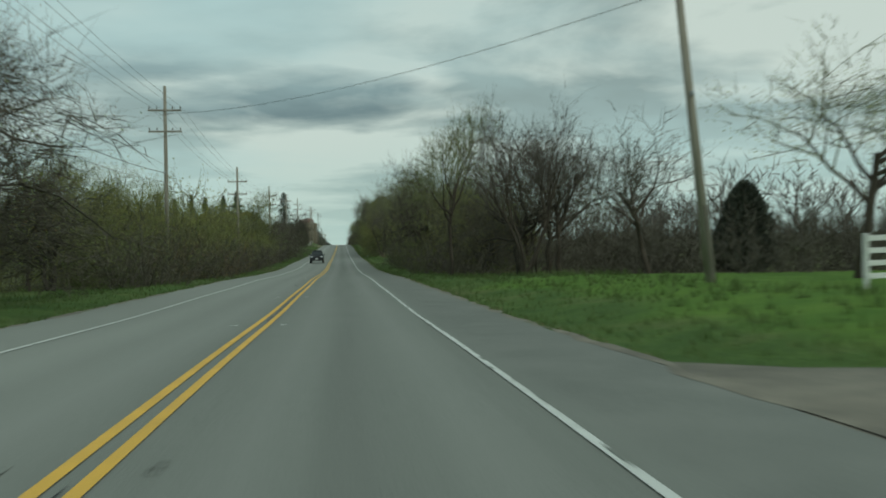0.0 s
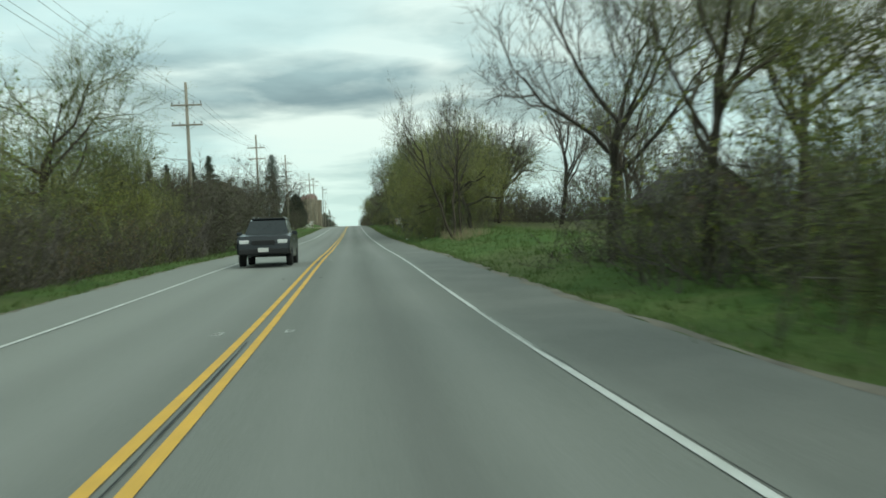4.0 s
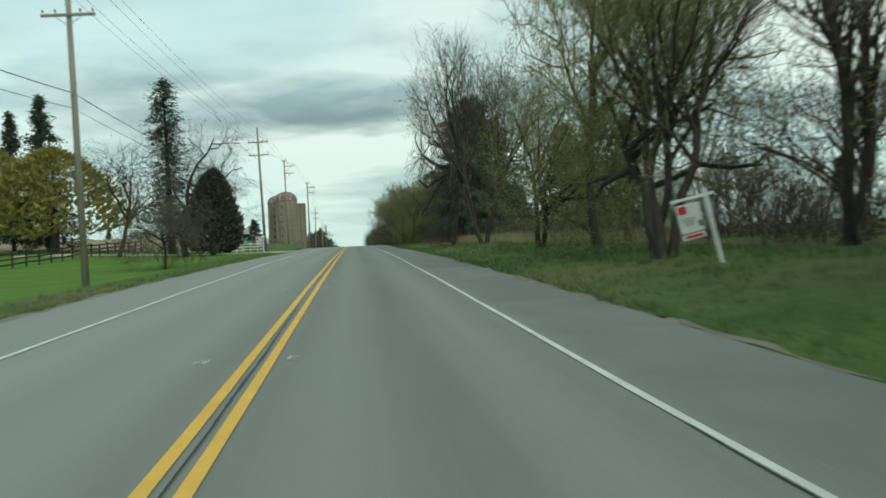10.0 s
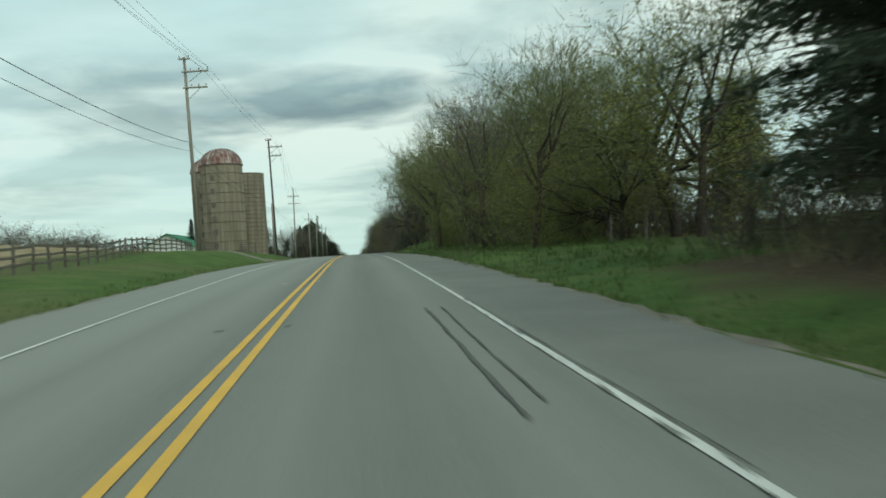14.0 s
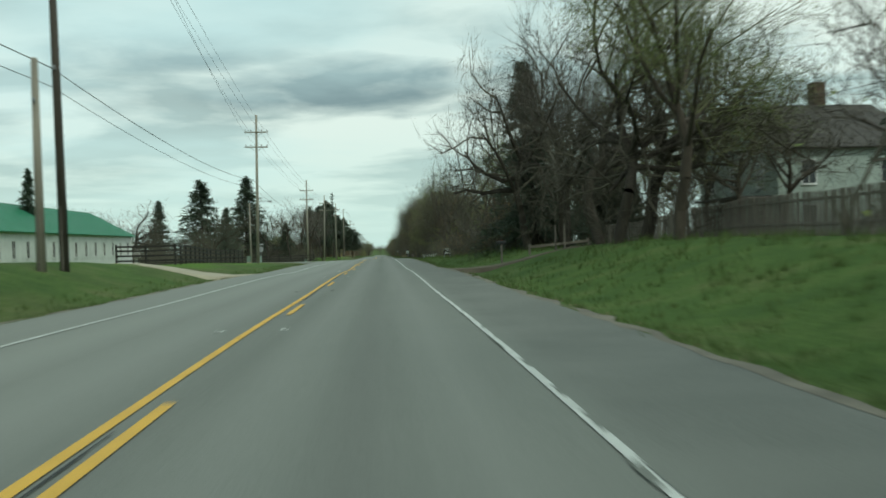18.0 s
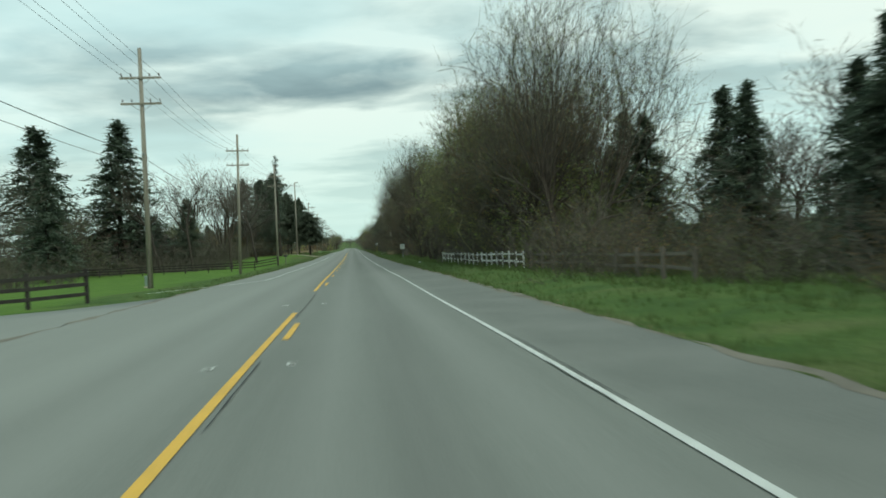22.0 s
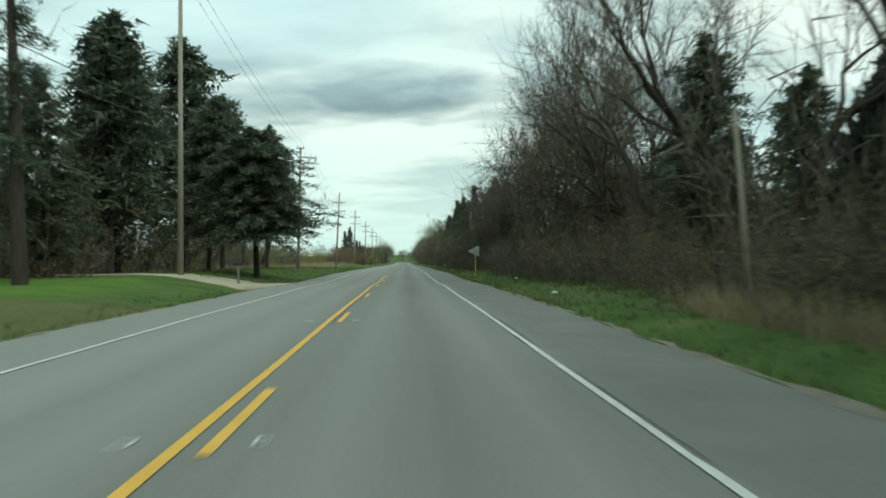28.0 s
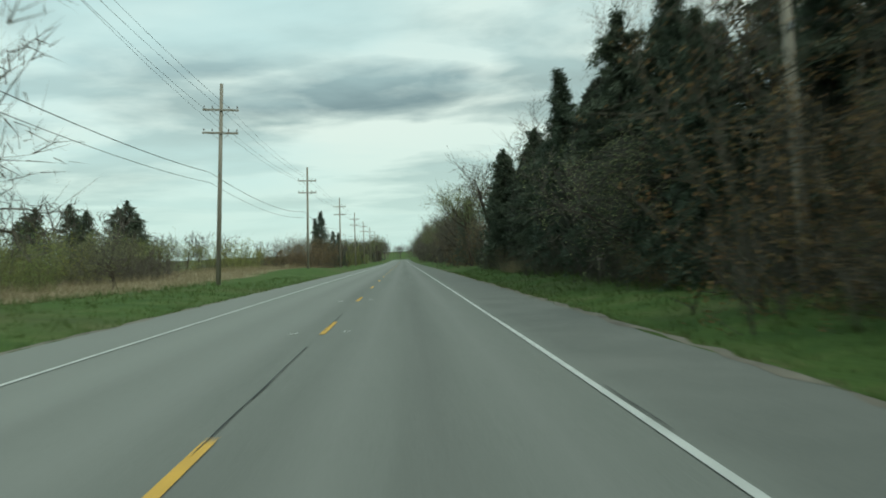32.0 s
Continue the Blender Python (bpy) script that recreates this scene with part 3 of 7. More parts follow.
def limb_tree(seed, h, fork=0.25, limbs=6, spread=0.55, rise=0.25, trunk=0.02, dens=1.0, gnarl=0.18, twist=5, stems=1, droop=0.0, most=2000):
    """The skeleton of a broadleaf tree: thick rows, thin rows, twig starts and ends."""
    rng = np.random.default_rng(seed)
    thick, thin, fine, tw_p, tw_q = [], [], [], [], []

    def grow(p, d, length, r, level):
        n = (5, 4, 3, 3, 2)[level]
        pts, dirs = [p], [d]
        for k in range(n):
            d = unit(d + rng.normal(size=3) * gnarl + np.array([0, 0, rise - (droop if level >= 2 else 0)]) * 0.35)
            p = p + d * length / n
            pts.append(p)
            dirs.append(d)
        tip = 0.36 if level else 0.6
        for k in range(n):
            a, b = r * (1 - (1 - tip) * k / n), r * (1 - (1 - tip) * (k + 1) / n)
            if level < 3:
                (thick if level < 2 else thin).append((*pts[k], *pts[k + 1], a, b))
            elif k == 0:
                fine.append((*pts[0], *pts[-1], a))
        if level == 3:
            m = int(round(9 * dens))
            for _ in range(m):
                f = rng.uniform(0.25, 1.0) * n
                k = min(int(f), n - 1)
                s = pts[k] + (pts[k + 1] - pts[k]) * (f - k)
                e = unit(dirs[k] + rng.normal(size=3) * 0.65 + np.array([0, 0, 0.15 - droop]))
                tw_p.append(s)
                tw_q.append(s + e * length * rng.uniform(0.45, 1.0))
            return
        m = (limbs, 5, 5, 0)[level] if level == 0 else max(2, int(round((6, 5, 5)[level - 1] * (0.75 + 0.25 * dens))))
        for j in range(m):
            lo = 0.55 if level == 0 else 0.28
            f = (lo + (1 - lo) * (j + rng.uniform(0.2, 0.9)) / m) * n
            f = min(f, n - 0.01)
            k = int(f)
            s = pts[k] + (pts[k + 1] - pts[k]) * (f - k)
            ang = rng.uniform(0.55, 1.15) * (spread / 0.55)
            w = rng.normal(size=3)
            side = unit(np.cross(dirs[k], w))
            e = unit(dirs[k] * math.cos(ang) + side * math.sin(ang) + np.array([0, 0, 0.1]))
            ratio = (0.95, 0.62, 0.60)[level] * rng.uniform(0.75, 1.15)
            ln = (h * (1 - fork) * 0.52 if level == 0 else length * ratio)
            grow(s, e, ln, r * (0.46 if level == 0 else 0.44), level + 1)

    for s in range(stems):
        lean = rng.normal(size=3) * (0.06 if stems == 1 else 0.28)
        d = unit(np.array([lean[0], lean[1], 1.0]))
        grow(np.array([rng.normal() * 0.25 * (stems > 1), rng.normal() * 0.25 * (stems > 1), -0.25]), d, h * (fork + 0.28) * (1 if stems == 1 else rng.uniform(0.8, 1.1)),
             h * trunk / math.sqrt(stems), 0)
    tw_p, tw_q, fine = np.array(tw_p), np.array(tw_q), np.array(fine)
    if len(tw_p) > most:
        keep = rng.permutation(len(tw_p))[:most]
        tw_p, tw_q = tw_p[keep], tw_q[keep]
    return rng, thick, thin, fine, tw_p, tw_q


def broadleaf(name, seed, h, bark, twig, bud=None, buds=1.0, bud_size=0.09, twiglets=1.6, **kw):
    """A tree of trunk and limbs, with a crown of twigs and, where it buds, of small leaves. Returns its meshes."""
    rng, thick, thin, fine, tp, tq = limb_tree(seed, h, **kw)
    top = max(np.max(tq[:, 2]), 0.1)
    k = h / top
    v, t = joined([prisms(thick, 6)])
    trunk_me = mesh_np(name + "_trunk", v * k, t, bark)
    n = int(len(tp) * twiglets)
    i = rng.integers(0, len(tp), n)
    f = rng.uniform(0.3, 1.0, n)[:, None]
    s = tp[i] + (tq[i] - tp[i]) * f
    e = s + (tq[i] - tp[i]) * rng.uniform(0.25, 0.5, n)[:, None] + rng.normal(size=(n, 3)) * np.linalg.norm(tq[i] - tp[i], axis=1)[:, None] * 0.28
    sets = []
    for step, wide in ((1, 1.0), (3, 1.9)):
        pieces = [prisms(thin, 3), slivers(fine[:, 0:3], fine[:, 3:6], fine[:, 6] * 0.9, rng), slivers(tp[::step], tq[::step], np.full(len(tp[::step]), 0.0040 * wide * h ** 0.5), rng),
                  slivers(s[::step], e[::step], np.full(len(s[::step]), 0.0028 * wide * h ** 0.5), rng)]
        v, t = joined(pieces)
        meshes = [("trunk", trunk_me), ("crown", mesh_np(name + "_twigs", v * k, t, twig))]
        if bud is not None:
            m = int(len(tp) * buds * LEAF_MORE / step)
            i = rng.integers(0, len(tp), m)
            c = tp[i] + (tq[i] - tp[i]) * rng.uniform(0.25, 1.1, m)[:, None] + rng.normal(size=(m, 3)) * 0.10
            v, t = leaves(c * k, bud_size * LEAF_LESS * wide ** 0.75, rng)
            meshes.append(("foliage", mesh_np(name + "_leaves", v, t, bud)))
        sets.append(meshes)
    return sets


LEAF_MORE, LEAF_LESS = 3.2, 0.38


def two_sets(name, trunk, crown, points, material):
    """The full crown, and a lighter one for trees far from the road."""
    sets = []
    for step, wide in ((1, 1.0), (4, 1.7)):
        q = points[::step]
        mid = q.mean(1, keepdims=True)
        q = mid + (q - mid) * wide
        sets.append([("trunk", trunk), ("crown", mesh_np(name + crown, q.reshape(-1, 3), np.arange(len(q) * 3).reshape(-1, 3), material))])
    return sets


def conifer(name, seed, h, base=0.08, width=0.26, levels=28, per=9, droop=0.25, needle=None, bark=None, ragged=0.2, tuft=0.56, peak=0.85):
    """A spruce or pine: a straight trunk with whorls of needle-clad boughs."""
    rng = np.random.default_rng(seed)
    trunk = [(0, 0, -0.2 + h * 1.01 * k / 5, 0, 0, -0.2 + h * 1.01 * (k + 1) / 5, 0.016 * h * (1 - k / 5.2), 0.016 * h * (1 - (k + 1) / 5.2)) for k in range(5)]
    boughs, c, ax = [], [], []
    for j in range(levels):
        f = j / (levels - 1)
        z = h * (base + (0.985 - base) * f)
        r = h * width * ((1 - f) ** peak + 0.03) * rng.uniform(1 - ragged, 1 + ragged * 0.5)
        for b in range(per):
            a = rng.uniform(0, 2 * math.pi)
            rr = r * rng.uniform(0.6, 1.12)
            d = np.array([math.cos(a), math.sin(a), 0.0])
            q = d * rr + np.array([0, 0, z + rng.uniform(-0.9, 0.9) * h / levels + rr * rng.uniform(-0.12, 0.18) - droop * rr])
            p = np.array([0, 0, z + rng.uniform(-0.5, 0.5) * h / levels])
            boughs.append((*p, *q, 0.012 + 0.004 * rr, 0.006))
            n = max(4, int(8 * rr / (h * width) + 4))
            for s in np.linspace(0.22, 1.02, n):
                for side in (-1.25, -0.45, 0.45, 1.25):
                    x = p + (q - p) * s + np.array([0, 0, 0.12 * rr * math.sin(s * 3)])
                    c.append(x)
                    ax.append(unit(d * 0.75 + side * np.array([-d[1], d[0], 0]) * rng.uniform(0.5, 1.1) + np.array([0, 0, rng.uniform(-0.5, 0.25)])) * (1.15 - 0.55 * s))
    c, ax = np.repeat(np.array(c), 4, 0), np.repeat(np.array(ax), 4, 0)
    n = len(c)
    c, ax = c + rng.normal(size=(n, 3)) * 0.13, ax + rng.normal(size=(n, 3)) * 0.30
    ln = (0.58 * tuft * (0.55 + h * 0.035) * rng.uniform(0.6, 1.3, n))[:, None]
    side = np.cross(ax, rng.normal(size=(n, 3)) * 0.6 + np.array([0, 0, 1.0]))
    side = side / np.linalg.norm(side, axis=1, keepdims=True) * ln * 0.14
    v, t = joined([prisms(trunk, 7), prisms(boughs, 3)])
    return two_sets(name, mesh_np(name + "_trunk", v, t, bark or MAT["bark_dark"]), "_needles", np.stack([c - side, c + side, c + ax * ln], 1), needle or MAT["spruce"])


def cedar_mesh(name, seed, h, width, n=9000, needle=None, base=0.03, spray=0.034):
    """A dense, nearly solid evergreen of upright sprays."""
    rng = np.random.default_rng(seed)
    f = rng.uniform(0.0, 1.0, n) ** 0.8
    lump = np.array([noise.noise((math.cos(a) * 1.6 + seed, math.sin(a) * 1.6, z * 4.0)) for a, z in zip(rng.uniform(0, 6.283, n), f)])
    prof = np.minimum((f + 0.06) * 5.5, 1.0) ** 0.5 * (1.0 - f ** 2.4) ** 0.75
    a = rng.uniform(0, 2 * np.pi, n)
    r = h * width * prof * (1 + 0.28 * lump) * rng.uniform(0.55, 1.05, n) ** 0.5
    c = np.stack([np.cos(a) * r, np.sin(a) * r, h * (base + (0.98 - base) * f)], 1)
    ax = np.stack([np.cos(a) * 0.55, np.sin(a) * 0.55, np.full(n, 0.8)], 1) + rng.normal(size=(n, 3)) * 0.35
    ax /= np.linalg.norm(ax, axis=1, keepdims=True)
    ln = (spray * h * rng.uniform(0.7, 1.5, n) + 0.12)[:, None]
    side = np.cross(ax, rng.normal(size=(n, 3)))
    side = side / np.linalg.norm(side, axis=1, keepdims=True) * ln * 0.24
    v, t = prisms([(0, 0, -0.2, 0, 0, h * 0.8, 0.03 * h, 0.006 * h)], 6)
    return two_sets(name, mesh_np(name + "_trunk", v, t, MAT["bark_dark"]), "_sprays", np.stack([c - side, c + side, c + ax * ln], 1), needle or MAT["cedar"])


def brush_mesh(name, seed, h, w, twig, bud=None, stems=40, per=34, buds=700, bud_size=0.06):
    """A thicket shrub: many stems from the ground, dense with twigs."""
    rng = np.random.default_rng(seed)
    segs, tp, tq = [(0, 0, -0.9, 0, 0, -0.35, w * 0.34, w * 0.3)], [], []
    for _ in range(stems):
        p = np.array([rng.normal() * w * 0.2, rng.normal() * w * 0.2, -0.45])
        d = unit(np.array([rng.normal() * 0.42, rng.normal() * 0.42, 1.0]))
        ln = h * rng.uniform(0.55, 1.08)
        pts = [p]
        for k in range(4):
            d = unit(d + rng.normal(size=3) * 0.14)
            pts.append(pts[-1] + d * ln / 4)
            segs.append((*pts[-2], *pts[-1], 0.017 * (1 - k / 5) * (h / 3) ** 0.5, 0.016 * (1 - (k + 1) / 5) * (h / 3) ** 0.5))
        for _ in range(per):
            f = rng.uniform(0.25, 3.99)
            k = int(f)
            s = pts[k] + (pts[k + 1] - pts[k]) * (f - k)
            e = unit(unit(pts[k + 1] - pts[k]) * 0.6 + rng.normal(size=3) * 0.6 + np.array([0, 0, 0.15]))
            tp.append(s)
            tq.append(s + e * ln * rng.uniform(0.10, 0.30))
    tp, tq = np.array(tp), np.array(tq)
    sets = []
    stems_me = mesh_np(name + "_stems", *prisms(segs, 3), twig)
    for step, wide in ((1, 1.0), (2, 1.5)):
        v, t = slivers(tp[::step], tq[::step], np.full(len(tp[::step]), 0.0070 * wide * (h / 3) ** 0.5), rng)
        meshes = [("stem_clump", stems_me), ("crown", mesh_np(name + "_branches", v, t, twig))]
        if bud is not None:
            m = int(buds * LEAF_MORE / step)
            i = rng.integers(0, len(tp), m)
            c = tp[i] + (tq[i] - tp[i]) * rng.uniform(0.2, 1.1, m)[:, None] + rng.normal(size=(m, 3)) * 0.05
            v, t = leaves(c, bud_size * LEAF_LESS * wide ** 0.8, rng)
            meshes.append(("foliage", mesh_np(name + "_leaves", v, t, bud)))
        sets.append(meshes)
    return sets


PLANTS, REACH = {}, {}


def species(key, name, label, category, h, variants):
    PLANTS[key] = (name, label, category, h, variants)
    for sets in variants:
        for meshes in sets:
            most = 0.1
            for _, me in meshes:
                co = np.empty(len(me.vertices) * 3, np.float32)
                me.vertices.foreach_get("co", co)
                co = co.reshape(-1, 3)
                most = max(most, float(np.sqrt(co[:, 0] ** 2 + co[:, 1] ** 2).max()))
            REACH[meshes[-1][1].name] = most


B, T, G, O = MAT["bark"], MAT["twig"], MAT["twig_grey"], MAT["twig_olive"]
species("bare", "bare_tree", "leafless tall tree with a fine grey-brown twig crown", "tree", 14.0,
        [broadleaf("bare_a", 11, 14, B, G, limbs=6, spread=0.5, rise=0.35, fork=0.22), broadleaf("bare_b", 12, 14, B, T, limbs=7, spread=0.55, rise=0.3, fork=0.18),
         broadleaf("bare_c", 13, 14, MAT["bark_dark"], G, limbs=6, spread=0.42, rise=0.5, fork=0.2)])
species("oak", "oak_tree", "gnarled leafless oak with heavy dark limbs", "tree", 15.0,
        [broadleaf("oak_a", 21, 15, MAT["bark_dark"], T, limbs=8, spread=0.72, rise=0.12, fork=0.16, trunk=0.026, gnarl=0.3, dens=1.1),
         broadleaf("oak_b", 22, 15, MAT["bark_dark"], T, limbs=8, spread=0.78, rise=0.1, fork=0.2, trunk=0.028, gnarl=0.3, dens=1.1)])
species("multi", "multi_stemmed_tree", "leafless tree of several upright stems in a vase shape", "tree", 14.0,
        [broadleaf("multi_a", 31, 14, B, G, limbs=5, spread=0.4, rise=0.55, fork=0.42, stems=4, trunk=0.022, dens=0.85),
         broadleaf("multi_b", 32, 14, B, G, MAT["bud_pale"], 0.8, 0.06, limbs=5, spread=0.42, rise=0.5, fork=0.4, stems=3, trunk=0.022, dens=0.85)])
species("budding", "budding_tree", "tall tree coming into pale green spring leaf", "tree", 13.0,
        [broadleaf("budding_a", 41, 13, B, O, MAT["bud_green"], 3.4, 0.075, limbs=7, spread=0.55, rise=0.3),
         broadleaf("budding_b", 42, 13, B, O, MAT["bud_pale"], 2.8, 0.07, limbs=7, spread=0.55, rise=0.3),
         broadleaf("budding_c", 43, 13, B, O, MAT["bud_green"], 2.6, 0.075, limbs=6, spread=0.5, rise=0.4)])
species("willow", "willow_tree", "broad willow in yellow-green catkin with low branches", "tree", 10.0,
        [broadleaf("willow_a", 51, 10, MAT["bark_dark"], O, MAT["bud_yellow"], 3.0, 0.09, limbs=8, spread=0.75, rise=0.12, fork=0.08, stems=2, trunk=0.028, droop=0.12),
         broadleaf("willow_b", 52, 10, MAT["bark_dark"], O, MAT["bud_yellow"], 3.0, 0.09, limbs=9, spread=0.8, rise=0.1, fork=0.1, trunk=0.026, droop=0.1)])
species("maple", "maple_tree", "maple with a haze of reddish spring buds", "tree", 12.0,
        [broadleaf("maple_a", 61, 12, B, T, MAT["bud_red"], 2.0, 0.07, limbs=8, spread=0.5, rise=0.4, fork=0.12, stems=2),
         broadleaf("maple_b", 62, 12, B, T, MAT["bud_pale"], 1.6, 0.07, limbs=8, spread=0.5, rise=0.42, fork=0.12, stems=3)])
species("hawthorn", "hawthorn_tree", "low spreading hawthorn with a dense dark twig crown", "tree", 6.5,
        [broadleaf("hawthorn_a", 71, 6.5, MAT["bark_dark"], T, MAT["bud_green"], 0.9, 0.05, twiglets=3.6, limbs=9, spread=0.8, rise=0.15, fork=0.12, gnarl=0.25, dens=1.6, most=2800),
         broadleaf("hawthorn_b", 72, 6.5, MAT["bark_dark"], T, MAT["bud_red"], 0.8, 0.05, twiglets=3.6, limbs=9, spread=0.75, rise=0.2, fork=0.14, gnarl=0.25, dens=1.6, most=2800)])
species("spruce", "spruce_tree", "dark green spruce with drooping boughs", "tree", 14.0,
        [conifer("spruce_a", 81, 14), conifer("spruce_b", 82, 14, width=0.23, ragged=0.35), conifer("spruce_c", 83, 14, width=0.28, droop=0.4, ragged=0.3)])
species("pine", "pine_tree", "broad dark pine with long level boughs", "tree", 15.0,
        [conifer("pine_a", 91, 15, base=0.10, width=0.29, levels=22, per=11, droop=-0.02, needle=MAT["pine"], ragged=0.4, tuft=0.66, peak=0.5),
         conifer("pine_b", 92, 15, base=0.16, width=0.28, levels=20, per=11, droop=0.04, needle=MAT["pine"], ragged=0.45, tuft=0.66, peak=0.45)])
species("high_pine", "high_crowned_pine", "old pine with a clear trunk and a broad black-green crown", "tree", 15.0,
        [conifer("high_pine_a", 93, 15, base=0.28, width=0.31, levels=21, per=13, droop=0.16, needle=MAT["pine"], ragged=0.35, tuft=0.74, peak=0.36),
         conifer("high_pine_b", 94, 15, base=0.24, width=0.28, levels=21, per=13, droop=0.12, needle=MAT["pine"], ragged=0.4, tuft=0.74, peak=0.4)])
species("vase", "vase_shaped_tree", "great tree of many upright stems in first yellow-green leaf", "tree", 15.0,
        [broadleaf("vase_a", 151, 15, MAT["bark_dark"], O, MAT["bud_yellow"], 2.6, 0.075, limbs=6, spread=0.42, rise=0.45, fork=0.30, stems=4, trunk=0.030, most=2400),
         broadleaf("vase_b", 152, 15, MAT["bark_dark"], T, MAT["bud_green"], 1.5, 0.07, limbs=6, spread=0.42, rise=0.5, fork=0.32, stems=4, trunk=0.030, most=2400)])
species("golden", "golden_willow", "round-crowned willow in golden catkin on the lawn", "tree", 11.0,
        [cedar_mesh("golden_a", 171, 11, 0.40, 8000, MAT["golden"], 0.17, 0.022), cedar_mesh("golden_b", 172, 11, 0.44, 8000, MAT["golden"], 0.15, 0.022)])
species("locust", "tall_locust_tree", "tall leafless tree with sinuous dark trunk and limbs", "tree", 17.0,
        [broadleaf("locust_a", 161, 17, MAT["bark_dark"], G, MAT["bud_green"], 0.35, 0.06, limbs=6, spread=0.36, rise=0.55, fork=0.36, trunk=0.017, gnarl=0.26, twiglets=1.0, most=1700),
         broadleaf("locust_b", 162, 17, MAT["bark_dark"], T, limbs=6, spread=0.40, rise=0.5, fork=0.40, trunk=0.016, gnarl=0.28, twiglets=1.0, most=1700)])
species("column", "columnar_spruce", "tall slender evergreen with a rounded top", "tree", 16.0,
        [conifer("column_a", 95, 16, base=0.12, width=0.105, levels=34, per=9, droop=0.1, ragged=0.25, tuft=0.28, peak=0.30)])
species("dead_spruce", "ragged_spruce", "thin ragged spruce with sparse boughs", "tree", 19.0,
        [conifer("ragged_a", 97, 19, base=0.25, width=0.09, levels=20, per=4, droop=0.1, ragged=0.6, tuft=0.3, peak=0.5)])
species("cedar", "cedar_tree", "dense black-green cedar with upright sprays", "tree", 6.0, [cedar_mesh("cedar_a", 101, 6, 0.26), cedar_mesh("cedar_b", 102, 6, 0.32)])
species("brush", "thicket_shrub", "dense leafless brown thicket shrub", "shrub", 3.4,
        [brush_mesh("brush_a", 111, 3.4, 4.0, T), brush_mesh("brush_b", 112, 3.4, 4.4, MAT["twig"], MAT["bud_green"], buds=420), brush_mesh("brush_c", 113, 3.4, 4.0, G)])
species("brush_y", "budding_shrub", "thicket shrub hazed with yellow-green buds", "shrub", 4.0,
        [brush_mesh("brushy_a", 121, 4.0, 4.2, O, MAT["bud_yellow"], buds=2800, bud_size=0.075), brush_mesh("brushy_b", 122, 4.0, 4.4, O, MAT["bud_green"], buds=2400, bud_size=0.072)])
species("brush_r", "reddish_shrub", "thicket shrub with reddish bare stems", "shrub", 3.6, [brush_mesh("brushr_a", 131, 3.6, 4.0, T, MAT["bud_red"], buds=1900, bud_size=0.055)])
species("blossom", "blossoming_shrub", "small tree speckled with pale blossom", "shrub", 4.5,
        [broadleaf("blossom_a", 141, 4.5, B, G, MAT["bud_pale"], 1.2, 0.05, limbs=6, spread=0.6, rise=0.35, fork=0.15, stems=3)])
plant_rng = random.Random(7)


def plant(key, x, y, h, variant=None, wide=1.0, sink=0.0, label="", group=""):
    """One tree or shrub of a species at x, y, h metres high."""
    name, text, category, h0, variants = PLANTS[key]
    meshes = variants[plant_rng.randrange(len(variants)) if variant is None else variant % len(variants)][1 if abs(x) > (13.0 if category == "shrub" else 16.0) or y > 850 else 0]
    s = h / h0
    # keep every crown clear of the lanes
    reach = REACH[meshes[-1][1].name] * s
    wide = min(wide, ((x - 2.9) if x > 0 else (-0.9 - x)) / reach)
    m = pose(x, y, ground_z(x, y) - sink, plant_rng.uniform(-2, 2), plant_rng.uniform(-2, 2), plant_rng.uniform(0, 360)) @ Matrix.Diagonal((s * wide, s * wide, s, 1))
    root = thing(name, label or text, category, m, group or category + "s along the road")
    for n, me in meshes:
        put(n, me, root)
    return root


def belt(y0, y1, x0, x1, step, kinds, h0, h1, wide=(0.9, 1.25), seed=0):
    """A wood or hedge along the road: plants of mixed kinds between two lines."""
    rng = random.Random(seed * 1000 + int(y0))
    names = [k for k, w in kinds for _ in range(w)]
    y = y0
    while y < y1:
        plant(rng.choice(names), rng.uniform(x0, x1), y + rng.uniform(-0.3, 0.3) * step, rng.uniform(h0, h1), wide=rng.uniform(*wide))
        y += step * rng.uniform(0.75, 1.25)


# y, x, height, crossarms, dark wood, lean
POLE_ROWS = [
    (24, -11, 14.3, "double", False, 0),
    (75, -11, 14.4, "double", False, -0.4),
    (120.3, -11, 12.9, "double", False, -0.5),
    (170.4, -11, 13.9, "double", False, -0.9),
    (225, -11.3, 15, "double", False, -1),
    (277.5, -11, 15.7, "double", False, -1.3),
    (343.5, -9.4, 14.9, "double", False, -1.6),
    (403.5, -11, 15.7, "side", False, -0.8),
    (461, -9.8, 17, "side", True, -0.6),
    (520.6, -11, 15.4, "double", False, 1.1),
    (582.7, -11, 14.5, "double", False, 0.4),
    (625.8, -11, 15.2, "double", False, 1.6),
    (671.5, -10.7, 16, "double", False, 0.6),
    (728, -11, 16.1, "top", False, 0.5),
    (782, -11, 14.2, "side", False, 1.8),
    (838.4, -11, 13.6, "double", False, 3.4),
    (895.3, -11, 13.3, "double", False, 1.9),
    (956, -11, 14, "double", False, 1.4),
    (1012, -11, 14, "double", False, 1),
    (1068, -11, 14, "double", False, 0),
    (1124, -11, 14, "double", False, 0),
    (1180, -11, 14, "double", False, 0),
    (1236, -11, 14, "single", False, 0),
]


